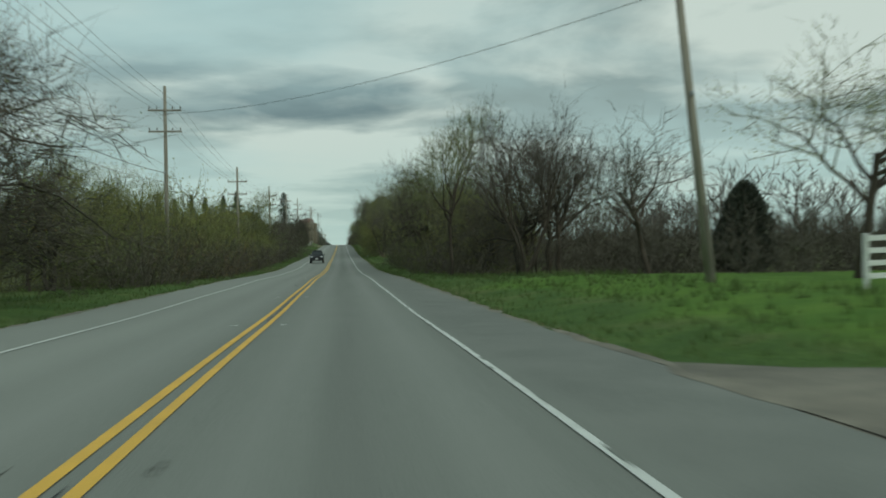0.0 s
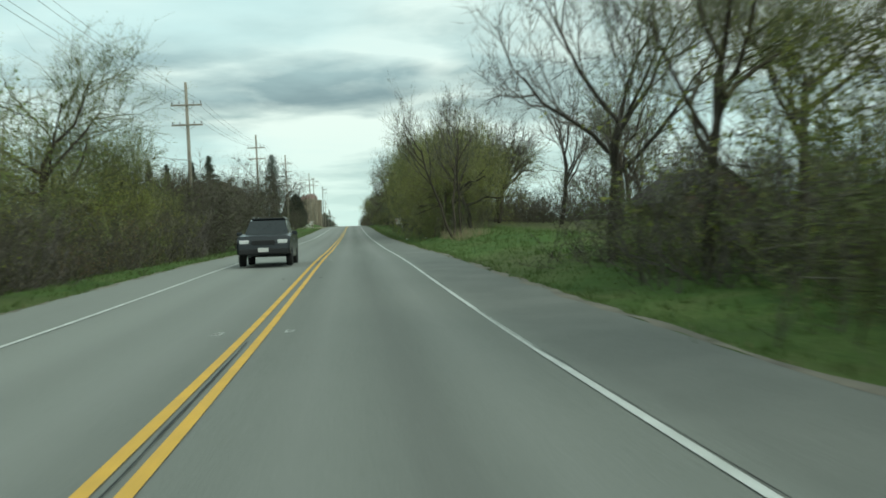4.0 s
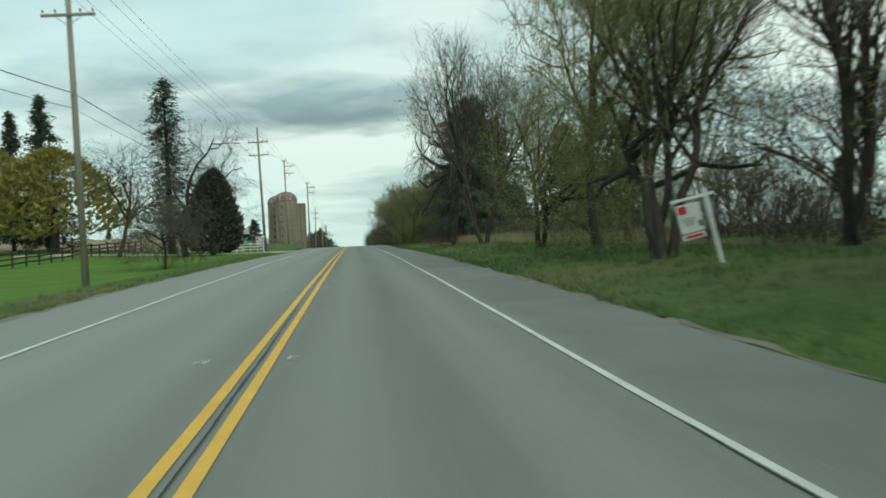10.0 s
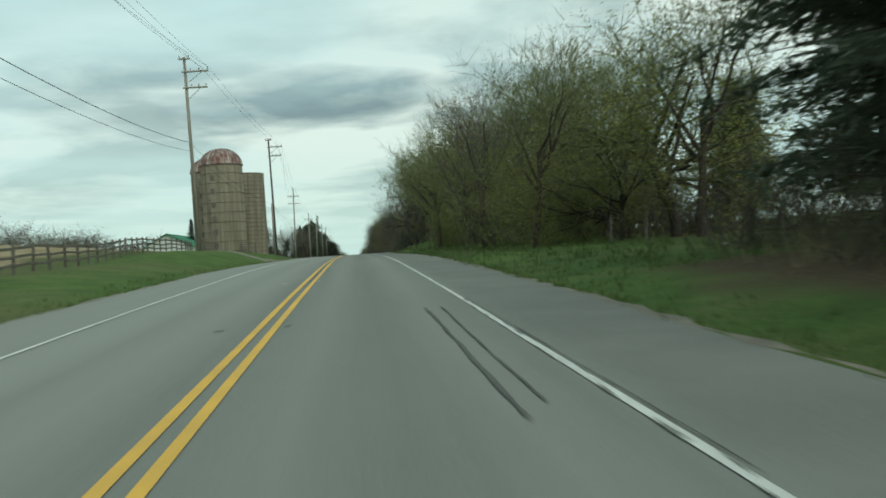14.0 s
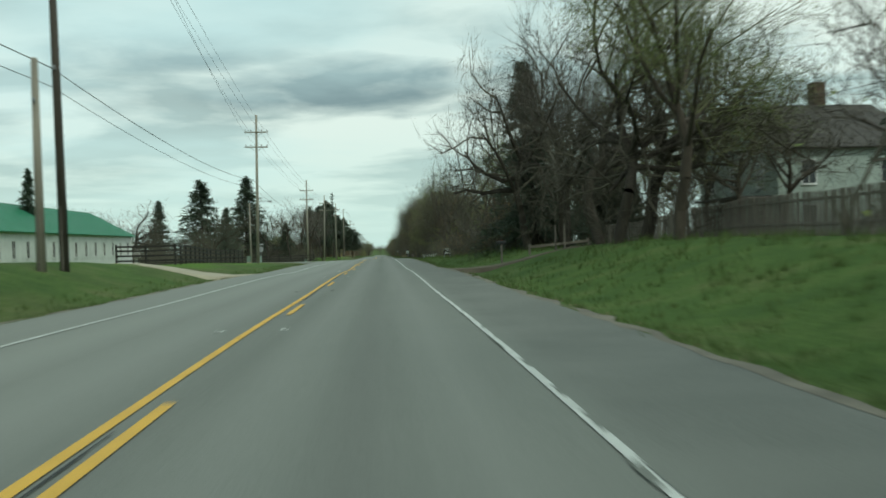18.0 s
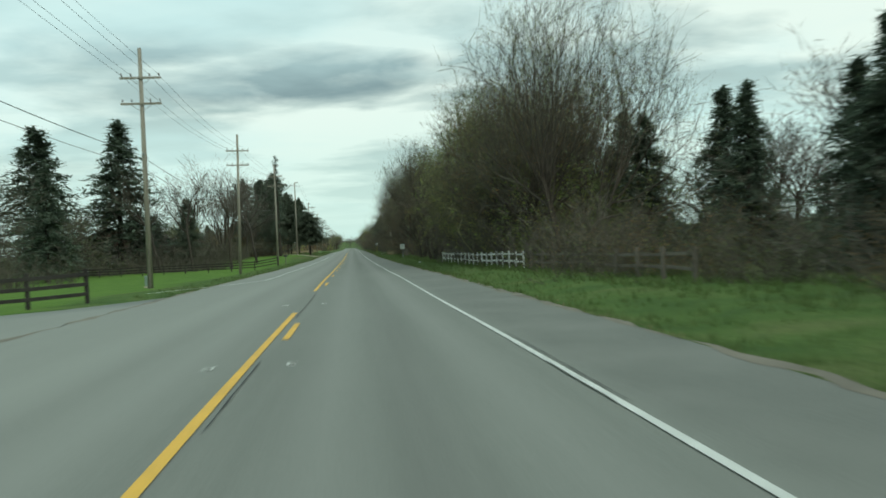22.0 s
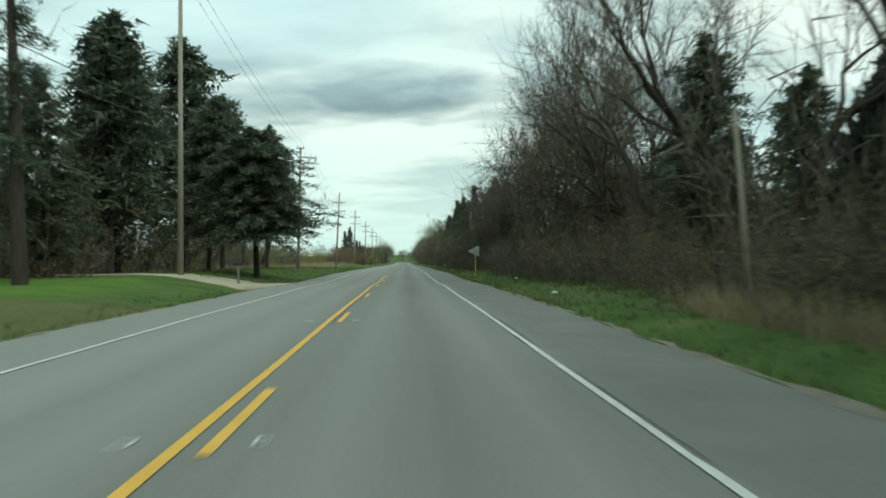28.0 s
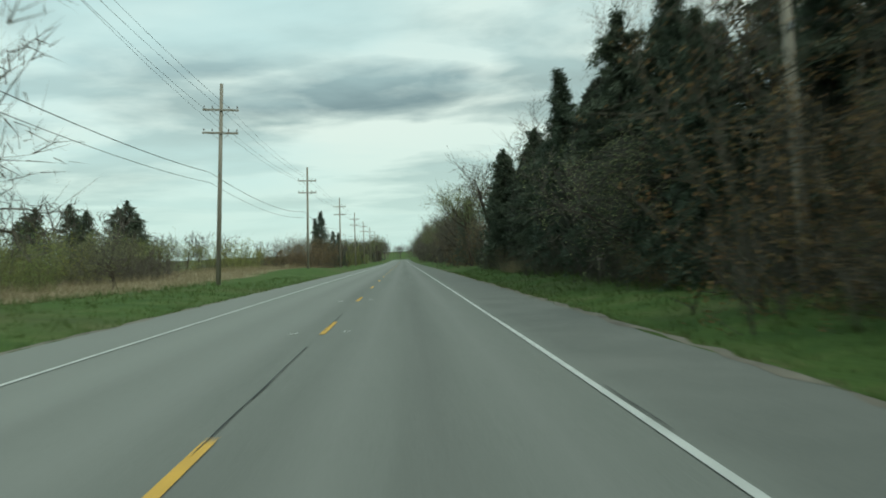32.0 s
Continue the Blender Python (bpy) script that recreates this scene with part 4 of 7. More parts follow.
# ---- poles and wires ----
def utility_pole(x, y, h, arms="double", dark=False, lean=0.0, label=""):
    """A wooden pole with its crossarms, braces, insulators and ground plate."""
    wood = MAT["dark_pole"] if dark else MAT["pole_wood"]
    root = thing("utility_pole", label or "weathered wooden utility pole with crossarms and insulators", "utility pole",
                 pose(x, y, ground_z(x, y), 0, lean, 0), "utility poles along the road")
    part("pole", rod((0, 0, -0.4), (0, 0, h), 0.17, 0.11, 12), wood, root, smooth=True)
    levels = {"double": [(h - 1.8, -1.2, 1.2), (h - 3.35, -1.2, 1.2)], "single": [(h - 1.0, -1.2, 1.2)], "side": [(h - 1.2, -0.25, 1.9), (h - 2.5, -0.25, 1.7)],
              "top": [(h - 0.1, -0.05, 0.75)], "none": []}[arms]
    if arms == "side":
        levels.append((h - 0.15, -0.45, 0.45))
    for z, a, b in levels:
        arm = part("crossarm", box(b - a, 0.10, 0.13, ((a + b) / 2, -0.15, z), 0.012), wood, root)
        spots = [a + 0.08, b - 0.08] if b < 0.5 else [a + 0.1, a + 0.65, b - 0.65, b - 0.1] if arms != "side" else [a + 0.7, (a + b) / 2 + 0.3, b - 0.1]
        if arms == "top":
            spots = [b - 0.1]
        for s in spots:
            bm = lathe([(0.012, 0), (0.012, 0.07), (0.05, 0.08), (0.055, 0.13), (0.03, 0.15), (0.045, 0.18), (0.02, 0.22)], 8)
            part("insulator", bm, MAT["porcelain"], arm, "brown glazed insulator", True, Matrix.Translation((s, -0.15, z + 0.06)))
        if arms == "side" and b > 1:
            part("brace", rod((0.1, -0.12, z - 0.95), (b - 0.55, -0.16, z - 0.05), 0.025, 0.025, 6), wood, root)
        elif arms == "double" or arms == "single":
            for s in (-1, 1):
                part("brace", rod((0.1 * s, -0.13, z - 0.42), (0.62 * s, -0.17, z - 0.05), 0.016, 0.016, 5), MAT["steel"], root)
    part("ground_wire_guard", box(0.05, 0.03, 2.4, (0.0, -0.175, 1.2), 0.006), MAT["grey_boards"], root)
    part("cable_clamp", box(0.09, 0.14, 0.16, (0, -0.19, cable_height(h) if h > 10 else h * 0.8), 0.02), MAT["steel"], root)
    return root


def cable_height(h):
    """Where the telephone cables hang on a pole of height h."""
    return 7.5 if h > 16.5 else 0.56 * h


def sagging(p, q, sag, r, n=14):
    """A hanging cable between two points."""
    p, q = Vector(p), Vector(q)
    pts = [p.lerp(q, k / n) - Vector((0, 0, sag * 4 * (k / n) * (1 - k / n))) for k in range(n + 1)]
    side = (q - p).cross(Vector((0, 0, 1))).normalized() * r
    ring = [side, Vector((0, 0, r)), -side, Vector((0, 0, -r))]
    tri = []
    for k in range(n):
        for i in range(4):
            a, b = 4 * k + i, 4 * k + (i + 1) % 4
            tri += [(a, b, b + 4), (a, b + 4, a + 4)]
    return np.array([c + o for c in pts for o in ring]), np.array(tri)


POLES = POLE_ROWS
for y, x, h, arms, dark, lean in POLES:
    utility_pole(x, y, h, arms, dark, lean)
lines = thing("power_lines", "thin black overhead wires strung between the wooden poles", "power line", pose(0, 0, 0))
for (y0, x0, h0, a0, *_), (y1, x1, h1, a1, *_) in zip(POLES, POLES[1:]):
    z0, z1 = ground_z(x0, y0), ground_z(x1, y1)
    for s in (-1.1, -0.55, 0.55, 1.1):
        up0, up1 = (1.55 if a0 == "double" else 0.9), (1.55 if a1 == "double" else 0.9)
        b0, b1 = (s if a0 in ("double", "single") else abs(s) + 0.6), (s if a1 in ("double", "single") else abs(s) + 0.6)
        v, t = sagging((x0 + b0, y0 - 0.15, z0 + h0 - up0), (x1 + b1, y1 - 0.15, z1 + h1 - up1), 0.55, 0.011)
        put("wire", mesh_np("wire", v, t, MAT["wire"]), lines)
    for s, drop, r in ((-0.2, 0.0, 0.020), (-0.2, 0.7, 0.014)):
        v, t = sagging((x0 + s, y0 - 0.2, z0 + cable_height(h0) - drop), (x1 + s, y1 - 0.2, z1 + cable_height(h1) - drop), 0.75, r)
        put("wire", mesh_np("wire", v, t, MAT["wire"]), lines, label="thick black telephone cable")


# ---- fences ----
def board_fence(name, pts, rails, post_h, post_w, rail_h, material, label, every=2.4, group="", flat=0.03, lean=0.0, post_name="post", seed=1):
    """Posts along a line on the ground, with level rails nailed between them."""
    rng = random.Random(seed)
    root = thing(name, label, "fence", pose(pts[0][0], pts[0][1], ground_z(*pts[0])), group)
    origin = Vector((pts[0][0], pts[0][1], ground_z(*pts[0])))
    posts = []
    for (ax, ay), (bx, by) in zip(pts, pts[1:]):
        n = max(1, round(math.hypot(bx - ax, by - ay) / every))
        for k in range(n + (1 if (bx, by) == tuple(pts[-1]) else 0)):
            posts.append((ax + (bx - ax) * k / n, ay + (by - ay) * k / n))
    me = None
    for i, (x, y) in enumerate(posts):
        if me is None:
            bm = box(post_w, post_w, post_h + 0.3, (0, 0, post_h / 2 - 0.15), 0.012)
            me = bpy.data.meshes.new("post")
            bm.to_mesh(me)
            bm.free()
            me.materials.append(material)
        put(post_name, me, root, pose(*(Vector((x, y, ground_z(x, y))) - origin), rng.uniform(-lean, lean), rng.uniform(-lean, lean), 0))
    for (ax, ay), (bx, by) in zip(posts, posts[1:]):
        for z in rails:
            p = Vector((ax, ay, ground_z(ax, ay) + z + rng.uniform(-lean, lean) * 0.02)) - origin
            q = Vector((bx, by, ground_z(bx, by) + z + rng.uniform(-lean, lean) * 0.02)) - origin
            d = q - p
            turn = d.to_track_quat("X", "Z").to_matrix()
            off = turn @ Vector((0, -post_w / 2 - flat / 2, 0))
            part("rail", box(d.length + 0.02, flat, rail_h, (0, 0, 0), 0.006), material, root, at=Matrix.Translation((p + q) / 2 + off) @ turn.to_4x4())
    return root


def picket_fence(name, pts, h, w, gap, material, label, seed=2, point=True):
    """Close upright pickets on two rails."""
    rng = random.Random(seed)
    origin = Vector((pts[0][0], pts[0][1], ground_z(*pts[0])))
    root = thing(name, label, "fence", Matrix.Translation(origin))
    me = mesh_of("picket", [(-w / 2, -0.012, 0), (w / 2, -0.012, 0), (w / 2, -0.012, h * 0.95), (0, -0.012, h) if point else (0, -0.012, h * 0.96), (-w / 2, -0.012, h * 0.95),
                            (-w / 2, 0.012, 0), (w / 2, 0.012, 0), (w / 2, 0.012, h * 0.95), (0, 0.012, h) if point else (0, 0.012, h * 0.96), (-w / 2, 0.012, h * 0.95)],
                 [(0, 1, 2, 3, 4), (9, 8, 7, 6, 5), (0, 5, 6, 1), (1, 6, 7, 2), (2, 7, 8, 3), (3, 8, 9, 4), (4, 9, 5, 0)], material)
    for (ax, ay), (bx, by) in zip(pts, pts[1:]):
        ln = math.hypot(bx - ax, by - ay)
        n = int(ln / (w + gap))
        a = math.degrees(math.atan2(by - ay, bx - ax))
        for k in range(n):
            x, y = ax + (bx - ax) * (k + 0.5) / n, ay + (by - ay) * (k + 0.5) / n
            put("picket", me, root, pose(*(Vector((x, y, ground_z(x, y) - 0.05)) - origin), rng.uniform(-1.5, 1.5), rng.uniform(-2, 2), a))
        m = max(1, round(ln / 2.4))
        for k in range(m):
            u = [(ax + (bx - ax) * f, ay + (by - ay) * f) for f in (k / m, (k + 1) / m)]
            for z in (h * 0.25, h * 0.78):
                p, q = (Vector((*c, ground_z(*c) + z)) - origin for c in u)
                d = q - p
                turn = d.to_track_quat("X", "Z").to_matrix()
                part("rail", box(d.length, 0.04, 0.09, (0, 0, 0), 0.005), material, root, at=Matrix.Translation((p + q) / 2 + turn @ Vector((0, 0.034, 0))) @ turn.to_4x4())
            x, y = u[0]
            part("post", box(0.1, 0.1, h * 0.98, (0, 0, h * 0.49), 0.01), material, root, at=Matrix.Translation(Vector((x, y, ground_z(x, y) - 0.05)) - origin + Vector((0, 0.1, 0))))
    return root


# ---- farm buildings, houses, signs, vehicles ----
MAT["stave"] = worn("tan_concrete_staves", (0.34, 0.30, 0.225), (0.18, 0.155, 0.12), 0.9, 0.9, stretch=(2.2, 2.2, 0.14), bump=0.4)
MAT["rust"] = worn("rusty_dome_sheet", (0.14, 0.042, 0.032), (0.42, 0.36, 0.33), 0.9, 0.6, 0.2, stretch=(2.5, 2.5, 0.5))
MAT["hoop"] = worn("rusted_hoop_iron", (0.10, 0.075, 0.055), (0.16, 0.12, 0.09), 3, 0.7, 0.4)
MAT["barn_white"] = worn("whitewashed_barn_wall", (0.72, 0.73, 0.71), (0.58, 0.59, 0.57), 0.8, 0.8)
MAT["barn_green"] = worn("green_sheet_roof", (0.040, 0.19, 0.105), (0.055, 0.235, 0.135), 0.7, 0.5)
MAT["dark_glass"] = worn("dark_window_glass", (0.020, 0.023, 0.026), (0.035, 0.040, 0.042), 0.8, 0.08, spec=0.6)
MAT["siding_beige"] = worn("cream_clapboard", (0.60, 0.56, 0.44), (0.52, 0.48, 0.38), 0.9, 0.7)
MAT["siding_green"] = worn("pale_grey_green_clapboard", (0.44, 0.50, 0.46), (0.36, 0.42, 0.39), 0.9, 0.7)
MAT["brick_brown"] = worn("brown_brick", (0.12, 0.075, 0.055), (0.085, 0.056, 0.045), 4.0, 0.9)
MAT["shingle"] = worn("dark_grey_shingles", (0.065, 0.060, 0.056), (0.10, 0.092, 0.084), 2.0, 0.9, bump=0.5)
MAT["shingle_brown"] = worn("brown_shingles", (0.085, 0.062, 0.048), (0.12, 0.092, 0.072), 2.0, 0.9, bump=0.5)
MAT["sign_white"] = worn("white_sign_sheet", (0.70, 0.71, 0.70), (0.60, 0.61, 0.60), 2, 0.4)
MAT["sign_back"] = worn("bare_aluminium_sign_back", (0.42, 0.43, 0.43), (0.34, 0.35, 0.35), 2, 0.4, 0.5)
MAT["sign_red"] = worn("red_print", (0.50, 0.045, 0.035), (0.42, 0.04, 0.03), 2, 0.5)
MAT["sign_dark"] = worn("black_print", (0.020, 0.021, 0.022), (0.028, 0.028, 0.03), 2, 0.5)
MAT["sign_yellow"] = worn("yellow_sign_post", (0.62, 0.56, 0.10), (0.55, 0.48, 0.09), 2, 0.5)
MAT["box_green"] = worn("grey_green_utility_box", (0.25, 0.33, 0.28), (0.21, 0.28, 0.24), 2, 0.5)
MAT["car_dark"] = worn("dark_grey_car_paint", (0.035, 0.040, 0.045), (0.045, 0.050, 0.055), 0.5, 0.25, 0.4, 0.0, spec=0.5)
MAT["car_white"] = worn("white_car_paint", (0.72, 0.73, 0.74), (0.66, 0.67, 0.68), 0.5, 0.25, 0.0, 0.0, spec=0.5)
MAT["rubber"] = worn("black_tyre_rubber", (0.020, 0.020, 0.020), (0.030, 0.030, 0.030), 5, 0.9)
MAT["lamp_glass"] = worn("clear_headlamp_lens", (0.75, 0.77, 0.78), (0.65, 0.67, 0.68), 5, 0.1, spec=0.6)
MAT["tan_sheet"] = worn("pale_tarp", (0.55, 0.54, 0.50), (0.45, 0.44, 0.41), 0.8, 0.8)
MAT["machine_yellow"] = worn("yellow_machine_paint", (0.55, 0.38, 0.05), (0.45, 0.30, 0.05), 1, 0.5)


def ground_pose(x, y, turn=0.0, lift=0.0):
    return pose(x, y, ground_z(x, y) + lift, 0, 0, turn)


def silo(x, y, r, h, dome, label, hoops=1.0, seed=1):
    """A stave silo: upright staves, iron hoops, a chute and, where it has one, a ribbed dome."""
    root = thing("silo", label, "silo", ground_pose(x, y, 0, -0.3), "farm silos")
    n = 36
    rng = random.Random(seed)
    rows = int(h / 1.5)
    a = math.pi / n
    t0, t1 = -a + 0.004, a - 0.004
    corners = [(r * math.cos(t), r * math.sin(t), z) for t, z in ((t0, 0.0), (t1, 0.0), (t1, 1.48), (t0, 1.48))]
    corners += [((r - 0.1) * math.cos(t), (r - 0.1) * math.sin(t), z) for t, z in ((t0, 0.0), (t1, 0.0), (t1, 1.48), (t0, 1.48))]
    stave_me = mesh_of("stave", corners, [(0, 1, 2, 3)] + [(i, 4 + i, 4 + (i + 1) % 4, (i + 1) % 4) for i in range(4)], MAT["stave"])
    for k in range(n):
        z = rng.uniform(0.2, 0.9)
        cuts = [0.0] + [z + 1.5 * j for j in range(rows)] + [h]
        for z0, z1 in zip(cuts, cuts[1:]):
            if z1 - z0 > 0.1:
                g = 1 + rng.uniform(-0.012, 0.012) / r
                put("stave", stave_me, root, pose(0, 0, z0 + 0.01, 0, 0, 360 * k / n) @ Matrix.Diagonal((g, g, (z1 - z0) / 1.5, 1)))
    part("core", lathe([(r - 0.03, 0), (r - 0.03, h - 0.02)], 36), MAT["gravel"], root)
    z = 0.5
    while z < h - 0.1:
        part("hoop", lathe([(r + 0.005, z - 0.018), (r + 0.035, z - 0.018), (r + 0.035, z + 0.018), (r + 0.005, z + 0.018)], 36), MAT["hoop"], root)
        z += hoops
    if dome:
        prof = [(r + 0.12, h - 0.05), (r + 0.12, h + 0.05)] + [((r + 0.05) * math.cos(t), h + 0.05 + r * 0.80 * math.sin(t)) for t in [math.pi / 2 * k / 9 for k in range(9)]] + [(0.3, h + 0.05 + r * 0.81)]
        cap = part("dome", lathe(prof, 36), MAT["rust"], root, "rusty red and white sheet-metal dome", True)
        for k in range(18):
            t = 2 * math.pi * k / 18
            bm = bmesh.new()
            pts = [Vector(((r + 0.07) * math.cos(f) * math.cos(t), (r + 0.07) * math.cos(f) * math.sin(t), h + 0.06 + r * 0.81 * math.sin(f))) for f in [math.pi / 2 * j / 8 for j in range(8)]]
            for p, q in zip(pts, pts[1:]):
                rod(p, q, 0.03, 0.03, 4, bm)
            part("rib", bm, MAT["hoop"] if k % 3 else MAT["sign_white"], cap)
    else:
        part("rim", lathe([(r - 0.1, h - 0.05), (r + 0.05, h - 0.05), (r + 0.05, h + 0.1), (r - 0.1, h + 0.1)], 36), MAT["stave"], root)
    for j in range(int(h / 1.6)):
        part("hatch", box(0.06, 0.55, 0.6, (0, 0, 0), 0.02), MAT["grey_boards"], root, at=pose((r + 0.03) * math.cos(-1.9), (r + 0.03) * math.sin(-1.9), 1.2 + 1.6 * j, 0, 0, math.degrees(-1.9)))
    return root


def window_part(root, w, h, at, frame_mat, glass, bars=1, name="window"):
    """A framed window in a wall that faces -y of its pose."""
    fr = bmesh.new()
    for sx in (-1, 1):
        box(0.07, 0.06, h + 0.1, (sx * w / 2, 0, 0), 0.006, bm=fr)
    for sz in (-1, 1):
        box(w + 0.07, 0.06, 0.07, (0, 0, sz * h / 2), 0.006, bm=fr)
    for k in range(bars):
        box(0.03, 0.035, h, (w * ((k + 1) / (bars + 1) - 0.5), 0, 0), bm=fr)
    win = part(name, fr, frame_mat, root, at=at)
    part("pane", box(w - 0.02, 0.012, h - 0.02, (0, 0.012, 0)), glass, win)
    part("sill", box(w + 0.16, 0.12, 0.05, (0, -0.02, -h / 2 - 0.06), 0.006), frame_mat, win)
    return win


def gabled(root, lx, ly, wall_h, roof_h, wall, roof, over=0.35, axis="x", laps=0.0):
    """Walls, gables and a two-sided roof on a footprint lx by ly, ridge along x or y."""
    t = 0.18
    for sx in (-1, 1):
        part("wall", box(t, ly, wall_h + 1.0, (sx * (lx / 2 - t / 2), 0, wall_h / 2 - 0.5)), wall, root)
    for sy in (-1, 1):
        part("wall", box(lx - 2 * t, t, wall_h + 1.0, (0, sy * (ly / 2 - t / 2), wall_h / 2 - 0.5)), wall, root)
    if laps:
        for k in range(int(wall_h / laps)):
            z = laps * (k + 0.5)
            for sx in (-1, 1):
                part("clapboard", box(0.02, ly, laps * 0.94, (sx * (lx / 2 + 0.008), 0, z), turn=Matrix.Rotation(sx * 0.06, 3, "Y")), wall, root)
            for sy in (-1, 1):
                part("clapboard", box(lx, 0.02, laps * 0.94, (0, sy * (ly / 2 + 0.008), z), turn=Matrix.Rotation(-sy * 0.06, 3, "X")), wall, root)
    a, b = (lx, ly) if axis == "x" else (ly, lx)
    turn = Matrix() if axis == "x" else Matrix.Rotation(math.pi / 2, 4, "Z")
    for s in (-1, 1):
        x = s * (a / 2 - t / 2)
        v = [(x - t / 2, -b / 2, wall_h), (x - t / 2, b / 2, wall_h), (x - t / 2, 0, wall_h + roof_h), (x + t / 2, -b / 2, wall_h), (x + t / 2, b / 2, wall_h), (x + t / 2, 0, wall_h + roof_h)]
        put("gable", mesh_of("gable", v, [(0, 2, 1), (3, 4, 5), (0, 3, 5, 2), (1, 2, 5, 4), (0, 1, 4, 3)], wall), root, turn)
    ln = math.hypot(b / 2 + over, roof_h * (b / 2 + over) / (b / 2))
    ang = math.atan2(roof_h, b / 2)
    for s in (-1, 1):
        mid = Vector((0, s * (b / 2 + over) / 2, wall_h + roof_h - (b / 2 + over) / 2 * math.tan(ang) + 0.10))
        slab = part("roof", box(a + 2 * over, ln, 0.12, (0, 0, 0), 0.01), roof, root, at=turn @ Matrix.Translation(mid) @ Matrix.Rotation(-s * ang, 4, "X"))
        n = int((a + 2 * over) / 0.9)
        for k in range(n + 1):
            part("seam", box(0.03, ln, 0.03, (-(a + 2 * over) / 2 + 0.02 + k * (a + 2 * over - 0.04) / n, 0, 0.07)), roof, slab)
    part("ridge", box(a + 2 * over, 0.22, 0.06, (0, 0, wall_h + roof_h + 0.13), 0.02), roof, root, at=turn)


def lettering(text, size, material, parent, at, name="lettering"):
    """Flat letters with a little thickness."""
    cu = bpy.data.curves.new(name, "FONT")
    cu.body, cu.size, cu.align_x, cu.align_y, cu.extrude = text, size, "CENTER", "CENTER", 0.002
    ob = new("scrap", cu)
    me = bpy.data.meshes.new_from_object(ob.evaluated_get(bpy.context.evaluated_depsgraph_get()))
    bpy.data.objects.remove(ob)
    me.materials.clear()
    me.materials.append(material)
    return put(name, me, parent, at)


def flat_sign(name, label, x, y, w, h, base, post_mat, face_mat, posts=1, lift=0.0, turn=0.0):
    """A sheet sign on one or two posts; its face looks at -y."""
    root = thing(name, label, "sign", ground_pose(x, y, turn))
    for k in range(posts):
        px = 0 if posts == 1 else (k * 2 - 1) * w * 0.42
        part("post", box(0.055, 0.045, base + h + 0.25, (px, 0.03, (base + h + 0.25) / 2 - 0.3), 0.006), post_mat, root)
    face = part("face", box(w, 0.012, h, (0, 0, base + h / 2), 0.003), face_mat, root)
    return root, face


def wheel(root, at, r=0.34, w=0.22):
    bm = lathe([(r * 0.62, -w / 2), (r * 0.94, -w / 2), (r, -w * 0.3), (r, w * 0.3), (r * 0.94, w / 2), (r * 0.62, w / 2)], 20)
    wh = part("wheel", bm, MAT["rubber"], root, "black rubber tyre", True, Matrix.Translation(at) @ Matrix.Rotation(math.pi / 2, 4, "Y"))
    part("rim", lathe([(r * 0.6, -w * 0.35), (r * 0.62, -w * 0.45), (r * 0.5, -w * 0.2), (0.06, -w * 0.3), (0.05, w * 0.3), (r * 0.5, w * 0.2), (r * 0.62, w * 0.45)], 14), MAT["steel"], wh, "silver alloy rim")


